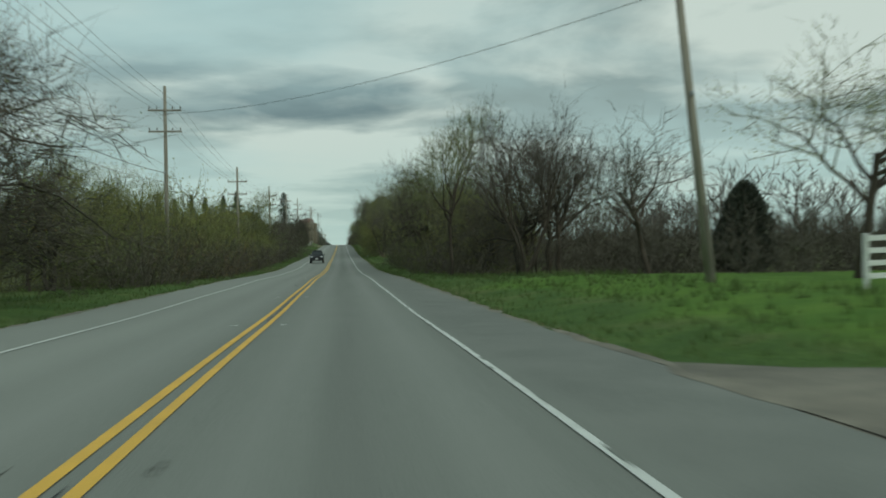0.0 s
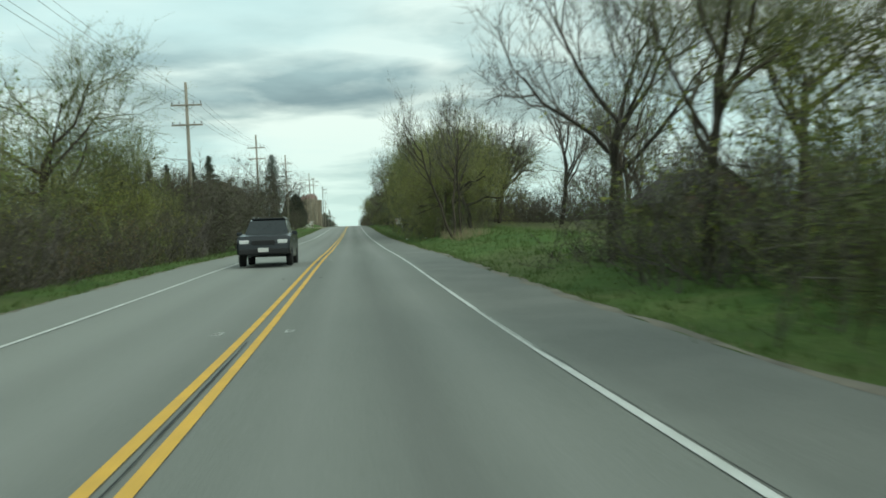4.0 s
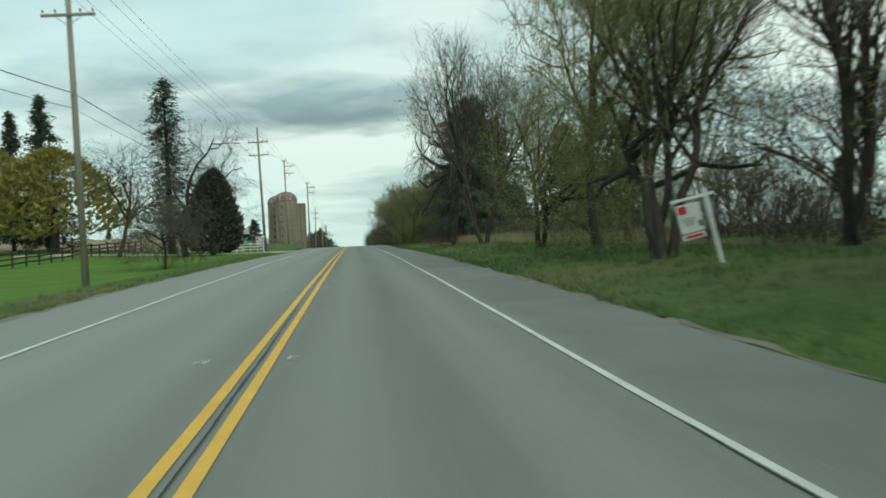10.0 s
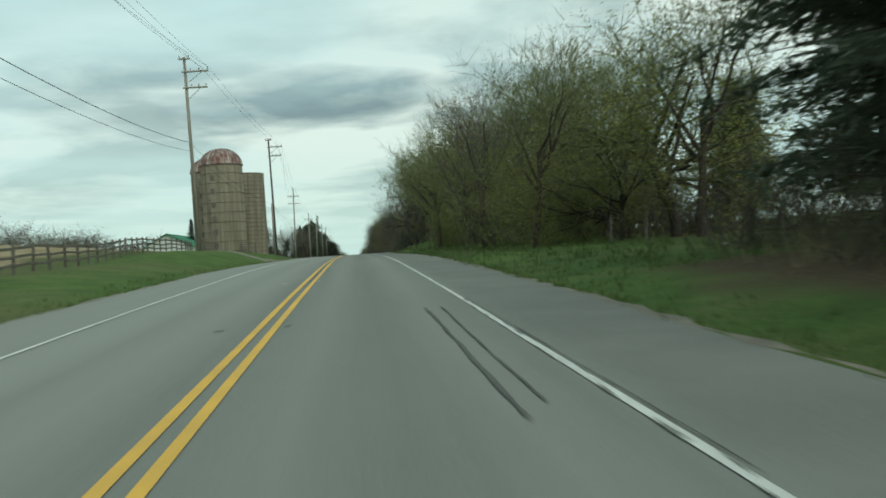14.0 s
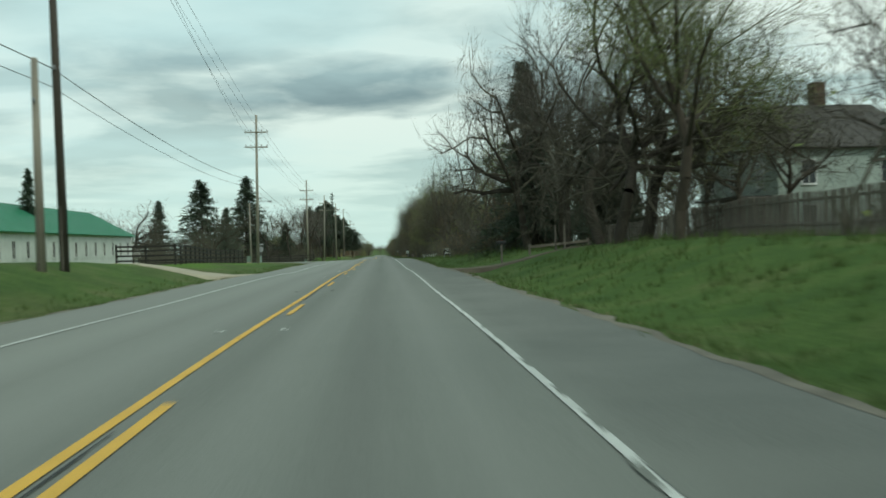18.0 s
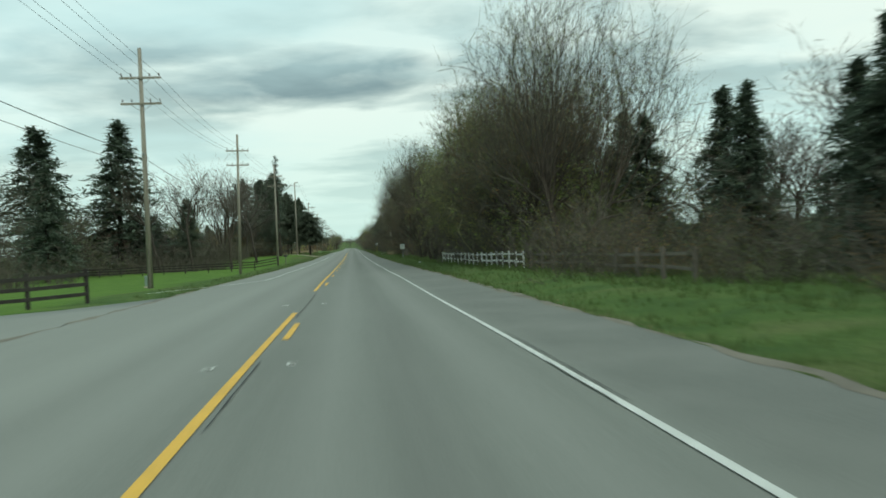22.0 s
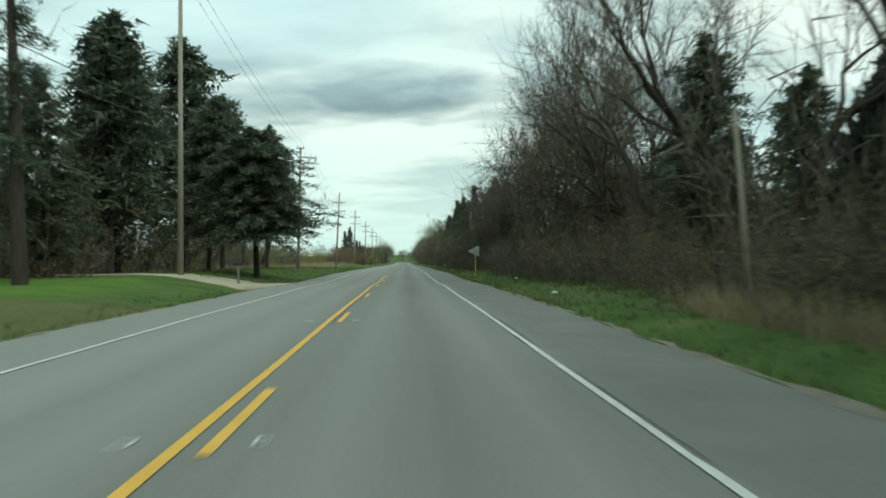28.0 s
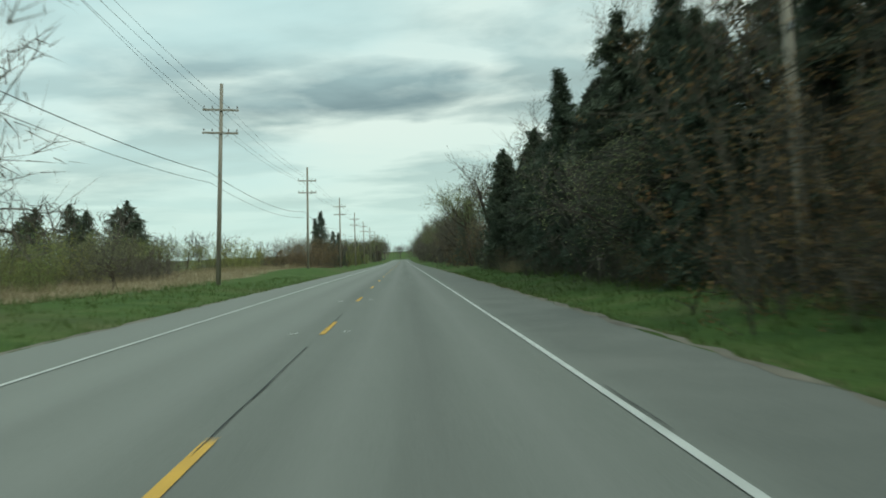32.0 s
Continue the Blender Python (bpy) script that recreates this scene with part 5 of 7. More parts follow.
def suv(x, y, turn, paint, label, z=None):
    """A sport utility car: shaped body, glasshouse, lamps, grille and wheels. It faces -y before it is turned."""
    root = thing("car", label, "car", pose(x, y, ground_z(x, y) if z is None else z, 0, 0, turn))
    prof = [(-2.30, 0.45), (-2.36, 0.62), (-2.34, 0.86), (-2.22, 1.02), (-1.25, 1.10), (-0.95, 1.12), (2.15, 1.14), (2.30, 1.0), (2.34, 0.6), (2.28, 0.42), (1.0, 0.32), (-1.0, 0.32)]
    bm = bmesh.new()
    sides = []
    for sx, inset in ((-0.92, 0), (-0.84, 1), (0.84, 1), (0.92, 0)):
        sides.append([bm.verts.new((sx, yy * (1 if inset else 0.975), zz + (0.05 if inset and zz > 1 else 0))) for yy, zz in prof])
    for a, b in zip(sides, sides[1:]):
        for i in range(len(prof)):
            bm.faces.new((a[i], b[i], b[(i + 1) % len(prof)], a[(i + 1) % len(prof)]))
    bm.faces.new(sides[0][::-1])
    bm.faces.new(sides[-1])
    body = part("body", bm, paint, root, smooth=False)
    cab = [(-1.0, 1.12), (-0.38, 1.66), (0.2, 1.73), (1.7, 1.70), (2.2, 1.14)]
    bm = bmesh.new()
    rows = [[bm.verts.new((sx * (0.80 if zz < 1.3 else 0.64), yy, zz)) for yy, zz in cab] for sx in (-1, 1)]
    for i in range(len(cab) - 1):
        bm.faces.new((rows[0][i], rows[1][i], rows[1][i + 1], rows[0][i + 1]))
    bm.faces.new(rows[0][::-1])
    bm.faces.new(rows[1])
    part("glasshouse", bm, MAT["dark_glass"], root, "dark tinted windows")
    part("roof", box(1.24, 2.0, 0.06, (0, 0.75, 1.735), 0.02), paint, root)
    for sx in (-1, 1):
        part("roof_rail", rod((sx * 0.56, -0.1, 1.79), (sx * 0.56, 1.6, 1.79), 0.02, 0.02, 6), MAT["steel"], root)
        part("headlight", box(0.34, 0.08, 0.14, (sx * 0.66, -2.31, 0.86), 0.02), MAT["lamp_glass"], body, "clear headlamp")
        part("tail_light", box(0.16, 0.06, 0.3, (sx * 0.78, 2.27, 0.95), 0.02), MAT["sign_red"], body, "red tail lamp")
        part("mirror", box(0.2, 0.1, 0.14, (sx * 1.0, -0.75, 1.18), 0.03), paint, body)
        part("door_handle", box(0.02, 0.18, 0.03, (sx * 0.925, 0.1, 0.95)), MAT["steel"], body)
        for wy in (-1.42, 1.42):
            wheel(root, (sx * 0.83, wy, 0.34))
    part("grille", box(0.8, 0.05, 0.16, (0, -2.345, 0.84), 0.01), MAT["sign_dark"], body)
    part("bumper", box(1.7, 0.14, 0.2, (0, -2.32, 0.52), 0.04), MAT["sign_dark"], body)
    part("number_plate", box(0.36, 0.02, 0.15, (0, -2.40, 0.58)), MAT["sign_white"], body)
    part("windscreen_frame", rod((-0.8, -1.0, 1.14), (0.8, -1.0, 1.14), 0.025, 0.025, 6), paint, body)
    return root


def mailbox(x, y, label="black metal mailbox on a wooden post", dark=True):
    root = thing("mailbox", label, "mailbox", ground_pose(x, y), "roadside mailboxes")
    part("post", box(0.1, 0.1, 1.25, (0, 0, 0.45), 0.008), MAT["grey_boards"], root)
    prof = [(-0.085, 0.0), (0.085, 0.0), (0.085, 0.11)] + [(0.085 * math.cos(t), 0.11 + 0.085 * math.sin(t)) for t in (0.6, 1.2, 1.9, 2.5)] + [(-0.085, 0.11)]
    bm = bmesh.new()
    a = [bm.verts.new((-0.25, u, v + 1.05)) for u, v in prof]
    b = [bm.verts.new((0.25, u, v + 1.05)) for u, v in prof]
    for i in range(len(prof)):
        bm.faces.new((a[i], b[i], b[(i + 1) % len(prof)], a[(i + 1) % len(prof)]))
    bm.faces.new(a[::-1])
    bm.faces.new(b)
    part("box", bm, MAT["sign_dark"] if dark else MAT["sign_white"], root)
    part("flag", box(0.03, 0.01, 0.16, (0.05, 0.1, 1.2)), MAT["sign_red"], root, "red metal flag")
    return root


def bm_pennant():
    """A long pennant, its point to the left, as a thin plate."""
    bm = bmesh.new()
    pts = [(-0.62, 2.05), (-0.55, 1.99), (0.26, 1.60), (0.32, 1.66), (0.32, 2.44), (0.26, 2.50), (-0.55, 2.11)]
    a = [bm.verts.new((x, -0.035, z)) for x, z in pts]
    b = [bm.verts.new((x, -0.030, z)) for x, z in pts]
    bm.faces.new(a)
    bm.faces.new(b[::-1])
    for i in range(len(pts)):
        bm.faces.new((a[i], b[i], b[(i + 1) % len(pts)], a[(i + 1) % len(pts)]))
    return bm


# ---- the woods and single trees, along the right of the road ----
plant("budding", 9.6, 72.5, 13.6, 0, 1.25, label="tall spreading tree in first green leaf by the verge")
plant("willow", 12.5, 86, 11.5, 0, 0.95)
plant("bare", 15.5, 64.0, 11.4, 0)
plant("oak", 13.4, 66.5, 12.0, 0, 0.8)
plant("multi", 12.4, 59.7, 10.9, 0, label="pale vase-shaped tree of many upright stems")
plant("bare", 17.6, 53.3, 9.3, 1, 1.1)
plant("multi", 11.4, 111.2, 14.0, 0)
plant("oak", 10.3, 90.8, 11.4, 1, 0.9, label="dark leaning tree at the edge of the wood")
belt(79.0, 130.6, 9.3, 11.4, 3.0, [("brush", 5), ("brush_y", 2)], 3.0, 4.8, (1.0, 1.3), 1)
belt(81.1, 130.6, 12.4, 16.6, 4.2, [("brush", 3), ("brush_y", 3), ("hawthorn", 2)], 4.0, 7.5, (0.9, 1.2), 2)
belt(76.9, 132.7, 11.4, 19.7, 6.0, [("budding", 3), ("bare", 3), ("maple", 1)], 9, 13.5, (0.9, 1.15), 3)
plant("multi", 9.1, 165.6, 12.9, 1, 0.75, label="tall vase-shaped tree with many bare stems")
plant("bare", 20.7, 180.2, 15.0, 2, 1.0)
plant("bare", 24.9, 174.8, 15.5, 0, 1.0)
plant("budding", 29.0, 184.5, 14.5, 2)
plant("bare", 35.2, 198.6, 15.5)
belt(174.8, 226, 9.7, 11.9, 3.4, [("brush", 6), ("brush_y", 1)], 3.4, 5.5, (1.0, 1.35), 4)
belt(176.9, 226, 10.9, 14.5, 5.0, [("willow", 5), ("budding", 1)], 10.5, 13, (0.8, 1.0), 5)
belt(197.5, 250, 15.5, 20.7, 5.5, [("budding", 2), ("bare", 1), ("willow", 1)], 12, 15, (0.9, 1.1), 6)
plant("willow", 11.6, 266, 12.2, 1, 1.1)
plant("vase", 10.4, 261.5, 13.2, 0, 1.2, label="great willow hazed yellow-green over several dark stems")
plant("willow", 11.0, 281, 13, 0, 0.9)
plant("budding", 11.8, 274, 18.5, 1, 1.0, label="tall pale tree in first leaf above the willows")
plant("vase", 16.5, 262, 15, 1, 0.9)
plant("vase", 15, 243, 14, 1, 0.9)
plant("willow", 20, 258, 9, 1)
plant("bare", 16.6, 250.8, 13.5, 1)
plant("oak", 15, 236, 12.5, 0)
plant("budding", 19.7, 256.2, 13.5, 1)
belt(258.4, 282.4, 16.6, 24.9, 5.0, [("brush", 3), ("budding", 1), ("bare", 1)], 4, 10, (0.9, 1.2), 7)
plant("bare", 16.6, 284.6, 13.5, 0, 1.1)
plant("spruce", 20.7, 297.7, 8.8, 0, 1.3)
plant("spruce", 24.9, 324.0, 10.4, 2)
plant("vase", 11.2, 304, 17.5, 1, 0.75)
plant("budding", 17, 306, 11, 0, 0.7)
plant("oak", 9.8, 313.5, 16.5, 1, 1.0, label="old leafless oak with crooked dark limbs beside the pines")
belt(284.6, 324.0, 19.7, 33.1, 4.5, [("bare", 2), ("multi", 1), ("brush", 2), ("brush_y", 1)], 4, 8, (0.9, 1.2), 8)
belt(289.0, 330.5, 15.5, 18.6, 3.4, [("brush", 4)], 2.5, 4.0, (1.0, 1.3), 9)
for a, b, c, w in ((14.2, 333, 15.5, 1.1), (15.5, 341, 17, 1.1), (15.2, 349, 17, 1.1), (19.2, 358.0, 15, 1.0), (20, 348.1, 15, 1.1), (26, 384, 9.5, 1.0), (30, 392, 10, 1.0), (25, 399, 9, 1.0), (34, 404, 10, 1.1), (29, 411, 9, 1.0), (26, 337.1, 13, 1.1)):
    plant("pine", a, b, c, None, w)
belt(330.5, 359.1, 11.9, 14.5, 3.0, [("brush", 4)], 1.8, 3.4, (1.0, 1.3), 10)
belt(371.2, 432.1, 11.9, 14.0, 4.0, [("willow", 2), ("brush_y", 3), ("brush", 2)], 4.0, 8.5, (0.9, 1.2), 11)
belt(367.9, 432.1, 14.0, 17.6, 5.0, [("budding", 4), ("willow", 2)], 11.8, 14.6, (0.9, 1.15), 12)
plant("willow", 14.5, 381.1, 8.3, 1, 1.1)
plant("oak", 11.9, 487, 18.5, 0, 0.95)
plant("oak", 11.9, 464.5, 15.5, 0, 1.0, label="old leafless oak leaning out over the road")
plant("budding", 12.4, 457.9, 12.4, 0, 1.1)
plant("spruce", 13.1, 491.5, 13.5, 2, 1.25, label="broad black-green spruce with boughs to the ground")
plant("oak", 15.0, 479.3, 15.5, 1)
plant("bare", 13.5, 482.7, 14.5, 2)
plant("bare", 14.3, 487.1, 15.0, 0)
plant("oak", 14.5, 469.2, 13.5, 1)
plant("cedar", 20.7, 497.0, 6.7, 1)
plant("spruce", 22.8, 503.7, 9.3, 1)
belt(434.4, 461.3, 17.6, 26.9, 4.5, [("bare", 2), ("budding", 2), ("brush", 2)], 7, 13, (0.9, 1.2), 14)
belt(468.1, 512.5, 19.7, 35.2, 5.0, [("bare", 2), ("budding", 1), ("spruce", 1)], 9, 13, (0.9, 1.1), 15)
belt(493.7, 536.7, 11.6, 13.2, 2.6, [("brush", 5), ("brush_r", 1)], 3.0, 5.0, (1.0, 1.4), 16)
belt(494.8, 536.7, 12.4, 15.5, 3.6, [("brush", 4), ("brush_r", 1), ("hawthorn", 1)], 4, 6.5, (1.0, 1.3), 17)
plant("multi", 14.5, 525.8, 14.0, 0, 0.85)
plant("budding", 15.5, 512.5, 12.4, 2)
belt(497.0, 545.5, 16.6, 22.8, 5.0, [("bare", 2), ("budding", 1), ("spruce", 1)], 8, 12, (0.9, 1.1), 18)
belt(536.7, 576.0, 11.4, 14, 2.8, [("brush", 5), ("brush_r", 2)], 2.4, 4.2, (1.0, 1.4), 19)
plant("maple", 13.0, 576.0, 19.5, 1, 1.35, label="tall many-stemmed maple in pale bud above the thicket")
for a, b, c in ((17.6, 542.2, 8.3), (20.2, 548.8, 8.3), (18.6, 554.2, 8.3), (20.7, 559.7, 7.8), (19.7, 567.3, 8.3), (21.8, 573.8, 9.3), (19.2, 579.3, 8.8), (20.7, 588.1, 10.4), (18.6, 594.6, 9.8), (22.8, 599.0, 9.3)):
    plant("spruce", a, b, c, None, 1.35)
belt(545.5, 611.0, 23.8, 33.1, 6.0, [("bare", 3), ("multi", 1)], 8, 12, (0.9, 1.1), 20)
belt(577.1, 614, 12.6, 15.0, 2.6, [("brush", 5), ("brush_r", 1)], 3.6, 6.0, (1.0, 1.3), 21)
plant("budding", 13.4, 615.3, 14.5, 0, 0.85)
plant("maple", 14.5, 624.0, 14, 1, 0.9)
belt(584.8, 614, 12.9, 16.6, 4.0, [("bare", 1), ("budding", 5), ("maple", 1)], 13, 16, (0.8, 1.0), 22)
belt(641.5, 691.4, 11, 14, 8.0, [("vase", 2), ("maple", 3)], 12.5, 16, (0.8, 1.0), 23)
belt(582, 610, 15, 18, 2.8, [("brush", 3), ("brush_y", 2), ("hawthorn", 2)], 5, 7.5, (1.0, 1.3), 54)
plant("willow", 14.8, 613, 13.5, 0, 1.0)
belt(588, 606, 13.5, 17, 4.5, [("budding", 4), ("maple", 1)], 12, 16, (0.85, 1.05), 55)
plant("vase", 11.2, 638, 16, 1, 0.8)
plant("vase", 11.2, 654, 16.5, 1, 0.75)
plant("vase", 12, 665, 15.5, 1, 0.75)
plant("spruce", 17.4, 628, 15, 2, 1.0)
plant("vase", 14.5, 646, 16, 0, 0.8, label="wide many-stemmed maple by the board fence")
plant("maple", 17, 636, 12.5, 0, 1.1, label="maple in reddish bud behind the board fence")
plant("pine", 16.6, 636.0, 12.4, 0, 1.1)
belt(654.6, 684.9, 12.4, 15.5, 3.0, [("brush", 3), ("brush_r", 1)], 2.0, 4.0, (1.0, 1.3), 24)
belt(660.0, 698.0, 22, 28, 9.0, [("maple", 1), ("bare", 2)], 9, 12, (0.9, 1.1), 25)
plant("budding", 12.4, 686.0, 12.9, 2, 0.95, label="leaning tree of several trunks coming into leaf")
belt(689.2, 763.5, 9.9, 11.9, 2.6, [("brush", 6), ("brush_r", 1)], 2.4, 4.4, (1.0, 1.3), 26)
belt(693.6, 767.9, 12.4, 15.5, 6.0, [("locust", 5), ("bare", 1)], 15, 18.5, (0.75, 0.95), 27)
plant("locust", 12.4, 766.0, 17.5, 0, 0.95)
plant("locust", 12.9, 777.0, 17.0, 1, 0.9)
belt(691.4, 765.7, 14.5, 20.7, 5.6, [("bare", 2), ("locust", 2), ("brush", 2), ("pine", 1), ("hawthorn", 1)], 6, 12, (0.9, 1.1), 28)
belt(765.7, 800, 10.4, 12.4, 3.4, [("pine", 3), ("hawthorn", 2), ("cedar", 2), ("brush_r", 1)], 5.0, 7.5, (0.9, 1.1), 29)
belt(800, 862.1, 10.4, 12.4, 3.6, [("pine", 4), ("spruce", 2), ("cedar", 1)], 7.5, 11, (0.9, 1.05), 34)
belt(770.1, 862.1, 12.5, 15, 8.0, [("bare", 2), ("locust", 1)], 11, 14, (0.75, 0.9), 56)
belt(763.5, 800, 13.5, 17.6, 5.0, [("pine", 3), ("spruce", 1), ("bare", 1)], 7.5, 10, (0.9, 1.05), 30)
belt(800, 862.1, 13.5, 17.6, 5.0, [("pine", 3), ("spruce", 2)], 9.5, 13, (0.9, 1.05), 35)
plant("spruce", 12.3, 810.7, 11.9, 1)
plant("blossom", 9.8, 808.5, 6.2, 0, 1.1)
belt(767.9, 862.1, 9.2, 10.2, 3.2, [("brush", 4), ("brush_r", 1)], 1.4, 2.6, (1.0, 1.3), 31)
belt(862.1, 938.6, 9.8, 13.5, 5.0, [("brush_r", 3), ("spruce", 2), ("maple", 2)], 5, 9, (1.0, 1.2), 32)
belt(938.6, 1146.4, 9.8, 14.5, 7.0, [("bare", 3), ("oak", 2), ("brush", 2)], 8, 12, (1.0, 1.2), 33)

# tall trees at the wood's edge, their crowns over the shoulder
for a, b, step, kinds, h0, h1, seed in ((106, 130, 10.0, [("budding", 1), ("bare", 2)], 10, 12, 61), (178, 226, 7.0, [("budding", 2), ("willow", 2)], 11, 14.5, 62),
                                        (374, 432, 9.0, [("budding", 2), ("willow", 1), ("bare", 1)], 10, 13, 63), (583, 616, 7.0, [("budding", 1), ("maple", 2), ("bare", 1)], 11, 14.5, 64),
                                        (862, 1150, 11.0, [("bare", 2), ("budding", 1), ("oak", 1)], 10, 13, 66)):
    belt(a, b, *((12.6, 13.8) if a == 583 else (9.2, 11.0)), step, kinds, h0, h1, (0.9, 1.1), seed)
# ---- and along the left ----
plant("high_pine", -8.6, 739, 10.0, 0, 1.5, label="low round-headed dark pine beside the drive")
plant("hawthorn", -14.0, 34.0, 11, 0, 1.2)
plant("hawthorn", -11.6, 37.5, 10.5, 1, 1.3, label="wide leafless tree with purple-grey twigs")
plant("hawthorn", -13, 46, 6, 0, 1.2)
plant("bare", -15, 58, 7, 0, 1.2)
plant("budding", 19.5, 37.5, 9.8, 1, 1.2)
belt(57.5, 160.7, -10.9, -9.1, 2.6, [("brush", 6), ("brush_r", 1)], 3.2, 4.6, (1.0, 1.35), 40)
belt(57.5, 162.9, -16.6, -12.9, 4.0, [("willow", 4), ("budding", 1), ("brush_y", 1)], 8.6, 10.5, (0.8, 1.05), 41)
belt(59.7, 160.7, -13.5, -11.9, 4.0, [("brush_y", 4), ("hawthorn", 1)], 4.8, 6.2, (1.0, 1.3), 52)
plant("budding", -12.4, 141.3, 11.9, 0)
plant("budding", -13.5, 126.3, 9.8, 1)
for a, b, c, w in ((-11.0, 173.7, 8.2, 1.05), (-11.0, 185.6, 8.4, 1.1), (-11.2, 197.5, 8.6, 1.05), (-14, 180.2, 8.5, 1.1), (-14.5, 193.2, 8.8, 1.1), (-11.2, 166.1, 7.5, 1.0), (-15, 168.3, 9, 1.1)):
    plant("hawthorn", a, b, c, None, w)
plant("bare", -9.4, 197, 11.0, 1, 1.4, label="wide leafless tree with upswept twigs over the lawn")
plant("hawthorn", -13.5, 214, 8.5, 0, 1.2)
plant("brush", -14.2, 236, 3.0, 0, 1.0, label="rounded leafless shrub on the lawn")
plant("golden", -33.0, 341.5, 12.0, 0, 1.65)
plant("golden", -40, 339.4, 12.2, 1, 1.6)
plant("golden", -47.5, 341.2, 11.4, 0, 1.7)
for a, b, c in ((-37.3, 352.5, 19.7), (-43.5, 358.0, 18.1), (-49.7, 356.9, 17.6), (-55.9, 361.3, 18.6), (-62.2, 360.2, 17.1), (-68.4, 365.7, 18.6)):
    plant("spruce", a, b, c)
plant("column", -18.7, 335.7, 19.2, 0, 1.5)
plant("bare", -22, 326, 13, 1, 1.2)
plant("cedar", -12.8, 326, 8.5, 0, 1.2)
plant("hawthorn", -11.0, 294.4, 5.7, 0, 0.8)
plant("oak", -15.5, 326.5, 15.0, 1, 0.75)
plant("bare", -52, 575, 12.5, 0, 1.2)
plant("oak", -43, 590, 13, 1, 1.0)
plant("bare", -31, 603, 12.5, 1, 1.2)
plant("oak", -63, 582, 13, 0, 1.1)
plant("spruce", -72.5, 512.5, 11.4)
plant("spruce", -31.1, 512.5, 9.3, 1)
belt(475, 610, -95, -50, 8.0, [("oak", 2), ("bare", 2), ("hawthorn", 1)], 8, 11.5, (1.1, 1.4), 67)
belt(468.1, 698.0, -113.9, -72.5, 9.0, [("bare", 4), ("oak", 1), ("budding", 1)], 9, 13, (1.0, 1.3), 42)
belt(567.3, 654.6, -72.5, -46.6, 7.0, [("bare", 3), ("oak", 1), ("brush", 1)], 8, 13, (1.0, 1.2), 43)
plant("spruce", -46.0, 669.3, 22.8, 0, 1.75, group="spruces by the house")
plant("spruce", -35.0, 671.4, 23.6, 0, 1.6, group="spruces by the house")
plant("spruce", -34.2, 635.0, 13.5, 0, 1.3)
plant("spruce", -53.9, 654.6, 16.6, 1, 1.3)
plant("pine", -23.8, 667.6, 10.9, 0, 0.9)
plant("multi", -22.8, 698.0, 16.6, 0, 1.0)
plant("bare", -31.1, 704.5, 17.6, 1)
plant("bare", -20.7, 714.4, 17.6, 2)
plant("oak", -37.3, 698.0, 15.5, 0)
plant("budding", -28.0, 684.9, 9.8, 1)
plant("dead_spruce", -13.5, 713.3, 20.7, 0, 1.0, label="thin ragged spruce standing over the poles")
plant("pine", -16, 722, 10, 0, 0.9)
plant("high_pine", -13.2, 773, 14.8, 0, 0.85, label="dark pine with boughs sweeping towards the road")
plant("high_pine", -15.2, 760, 15.5, 1, 1.0)
plant("high_pine", -17.5, 736, 16.5, 1, 0.95)
plant("high_pine", -13.6, 747, 13.0, 1, 1.0)
plant("high_pine", -18.2, 759, 20.5, 0, 0.9)
plant("high_pine", -20.5, 747, 18, 1, 0.95)
plant("bare", -17.5, 668, 18, 0, 0.9)
plant("locust", -22, 660, 18.5, 0, 0.9)
plant("locust", -27.5, 664, 18, 1, 0.9)
plant("locust", -15.3, 684, 17.5, 1, 0.8)
plant("spruce", -20.7, 741.6, 17.6, 1)
plant("pine", -21.8, 726.3, 16.6, 1, 1.0)
belt(715.5, 763.5, -26.9, -17.6, 3.6, [("brush_r", 3), ("bare", 2), ("brush", 1)], 5, 11, (0.9, 1.2), 44)
belt(674.1, 714.4, -31.1, -15.5, 6.0, [("brush", 2), ("hawthorn", 2)], 3, 6, (1.0, 1.2), 45)
belt(690, 770, 15, 20, 4.5, [("pine", 3), ("cedar", 1), ("hawthorn", 1)], 6, 9, (0.95, 1.15), 60)
plant("oak", -24, 822, 19, 0, 0.95)
plant("oak", -19.2, 805.2, 14.5, 1, 1.0)
plant("bare", -29.0, 801.9, 14.5, 0)
belt(785.5, 862.1, -62.2, -26.9, 6.0, [("brush", 3), ("brush_y", 2), ("bare", 1)], 3, 7, (1.0, 1.4), 46)
belt(862.1, 960.5, -35.2, -20.7, 5.0, [("brush_y", 4), ("brush", 2), ("budding", 1)], 3, 6, (1.0, 1.5), 47)
belt(645, 760, -52, -24, 5.0, [("bare", 3), ("hawthorn", 2), ("brush", 2), ("pine", 1)], 5, 11, (1.0, 1.25), 59)
plant("blossom", -17.6, 838.0, 4.7, 0)
belt(802, 872, -36, -20, 3.2, [("brush", 3), ("brush_y", 3)], 3.2, 6.0, (1.0, 1.4), 58)
for k in range(9):
    plant("pine", -51.8 - 3.4 * k, 960.5 + (k % 3) * 4, 12.4 + (k * 7 % 4), None, 1.1)
belt(927.7, 984.6, -19.7, -14.5, 3.4, [("brush_r", 5), ("maple", 1)], 5, 8, (1.0, 1.3), 48)
plant("spruce", -18.1, 994.4, 13.5, 0)
plant("spruce", -20.2, 1006.4, 12.4, 1)
belt(987.8, 1157.3, -16.6, -12.4, 8.0, [("spruce", 2), ("bare", 2), ("brush_y", 2)], 6, 10, (1.0, 1.2), 49)
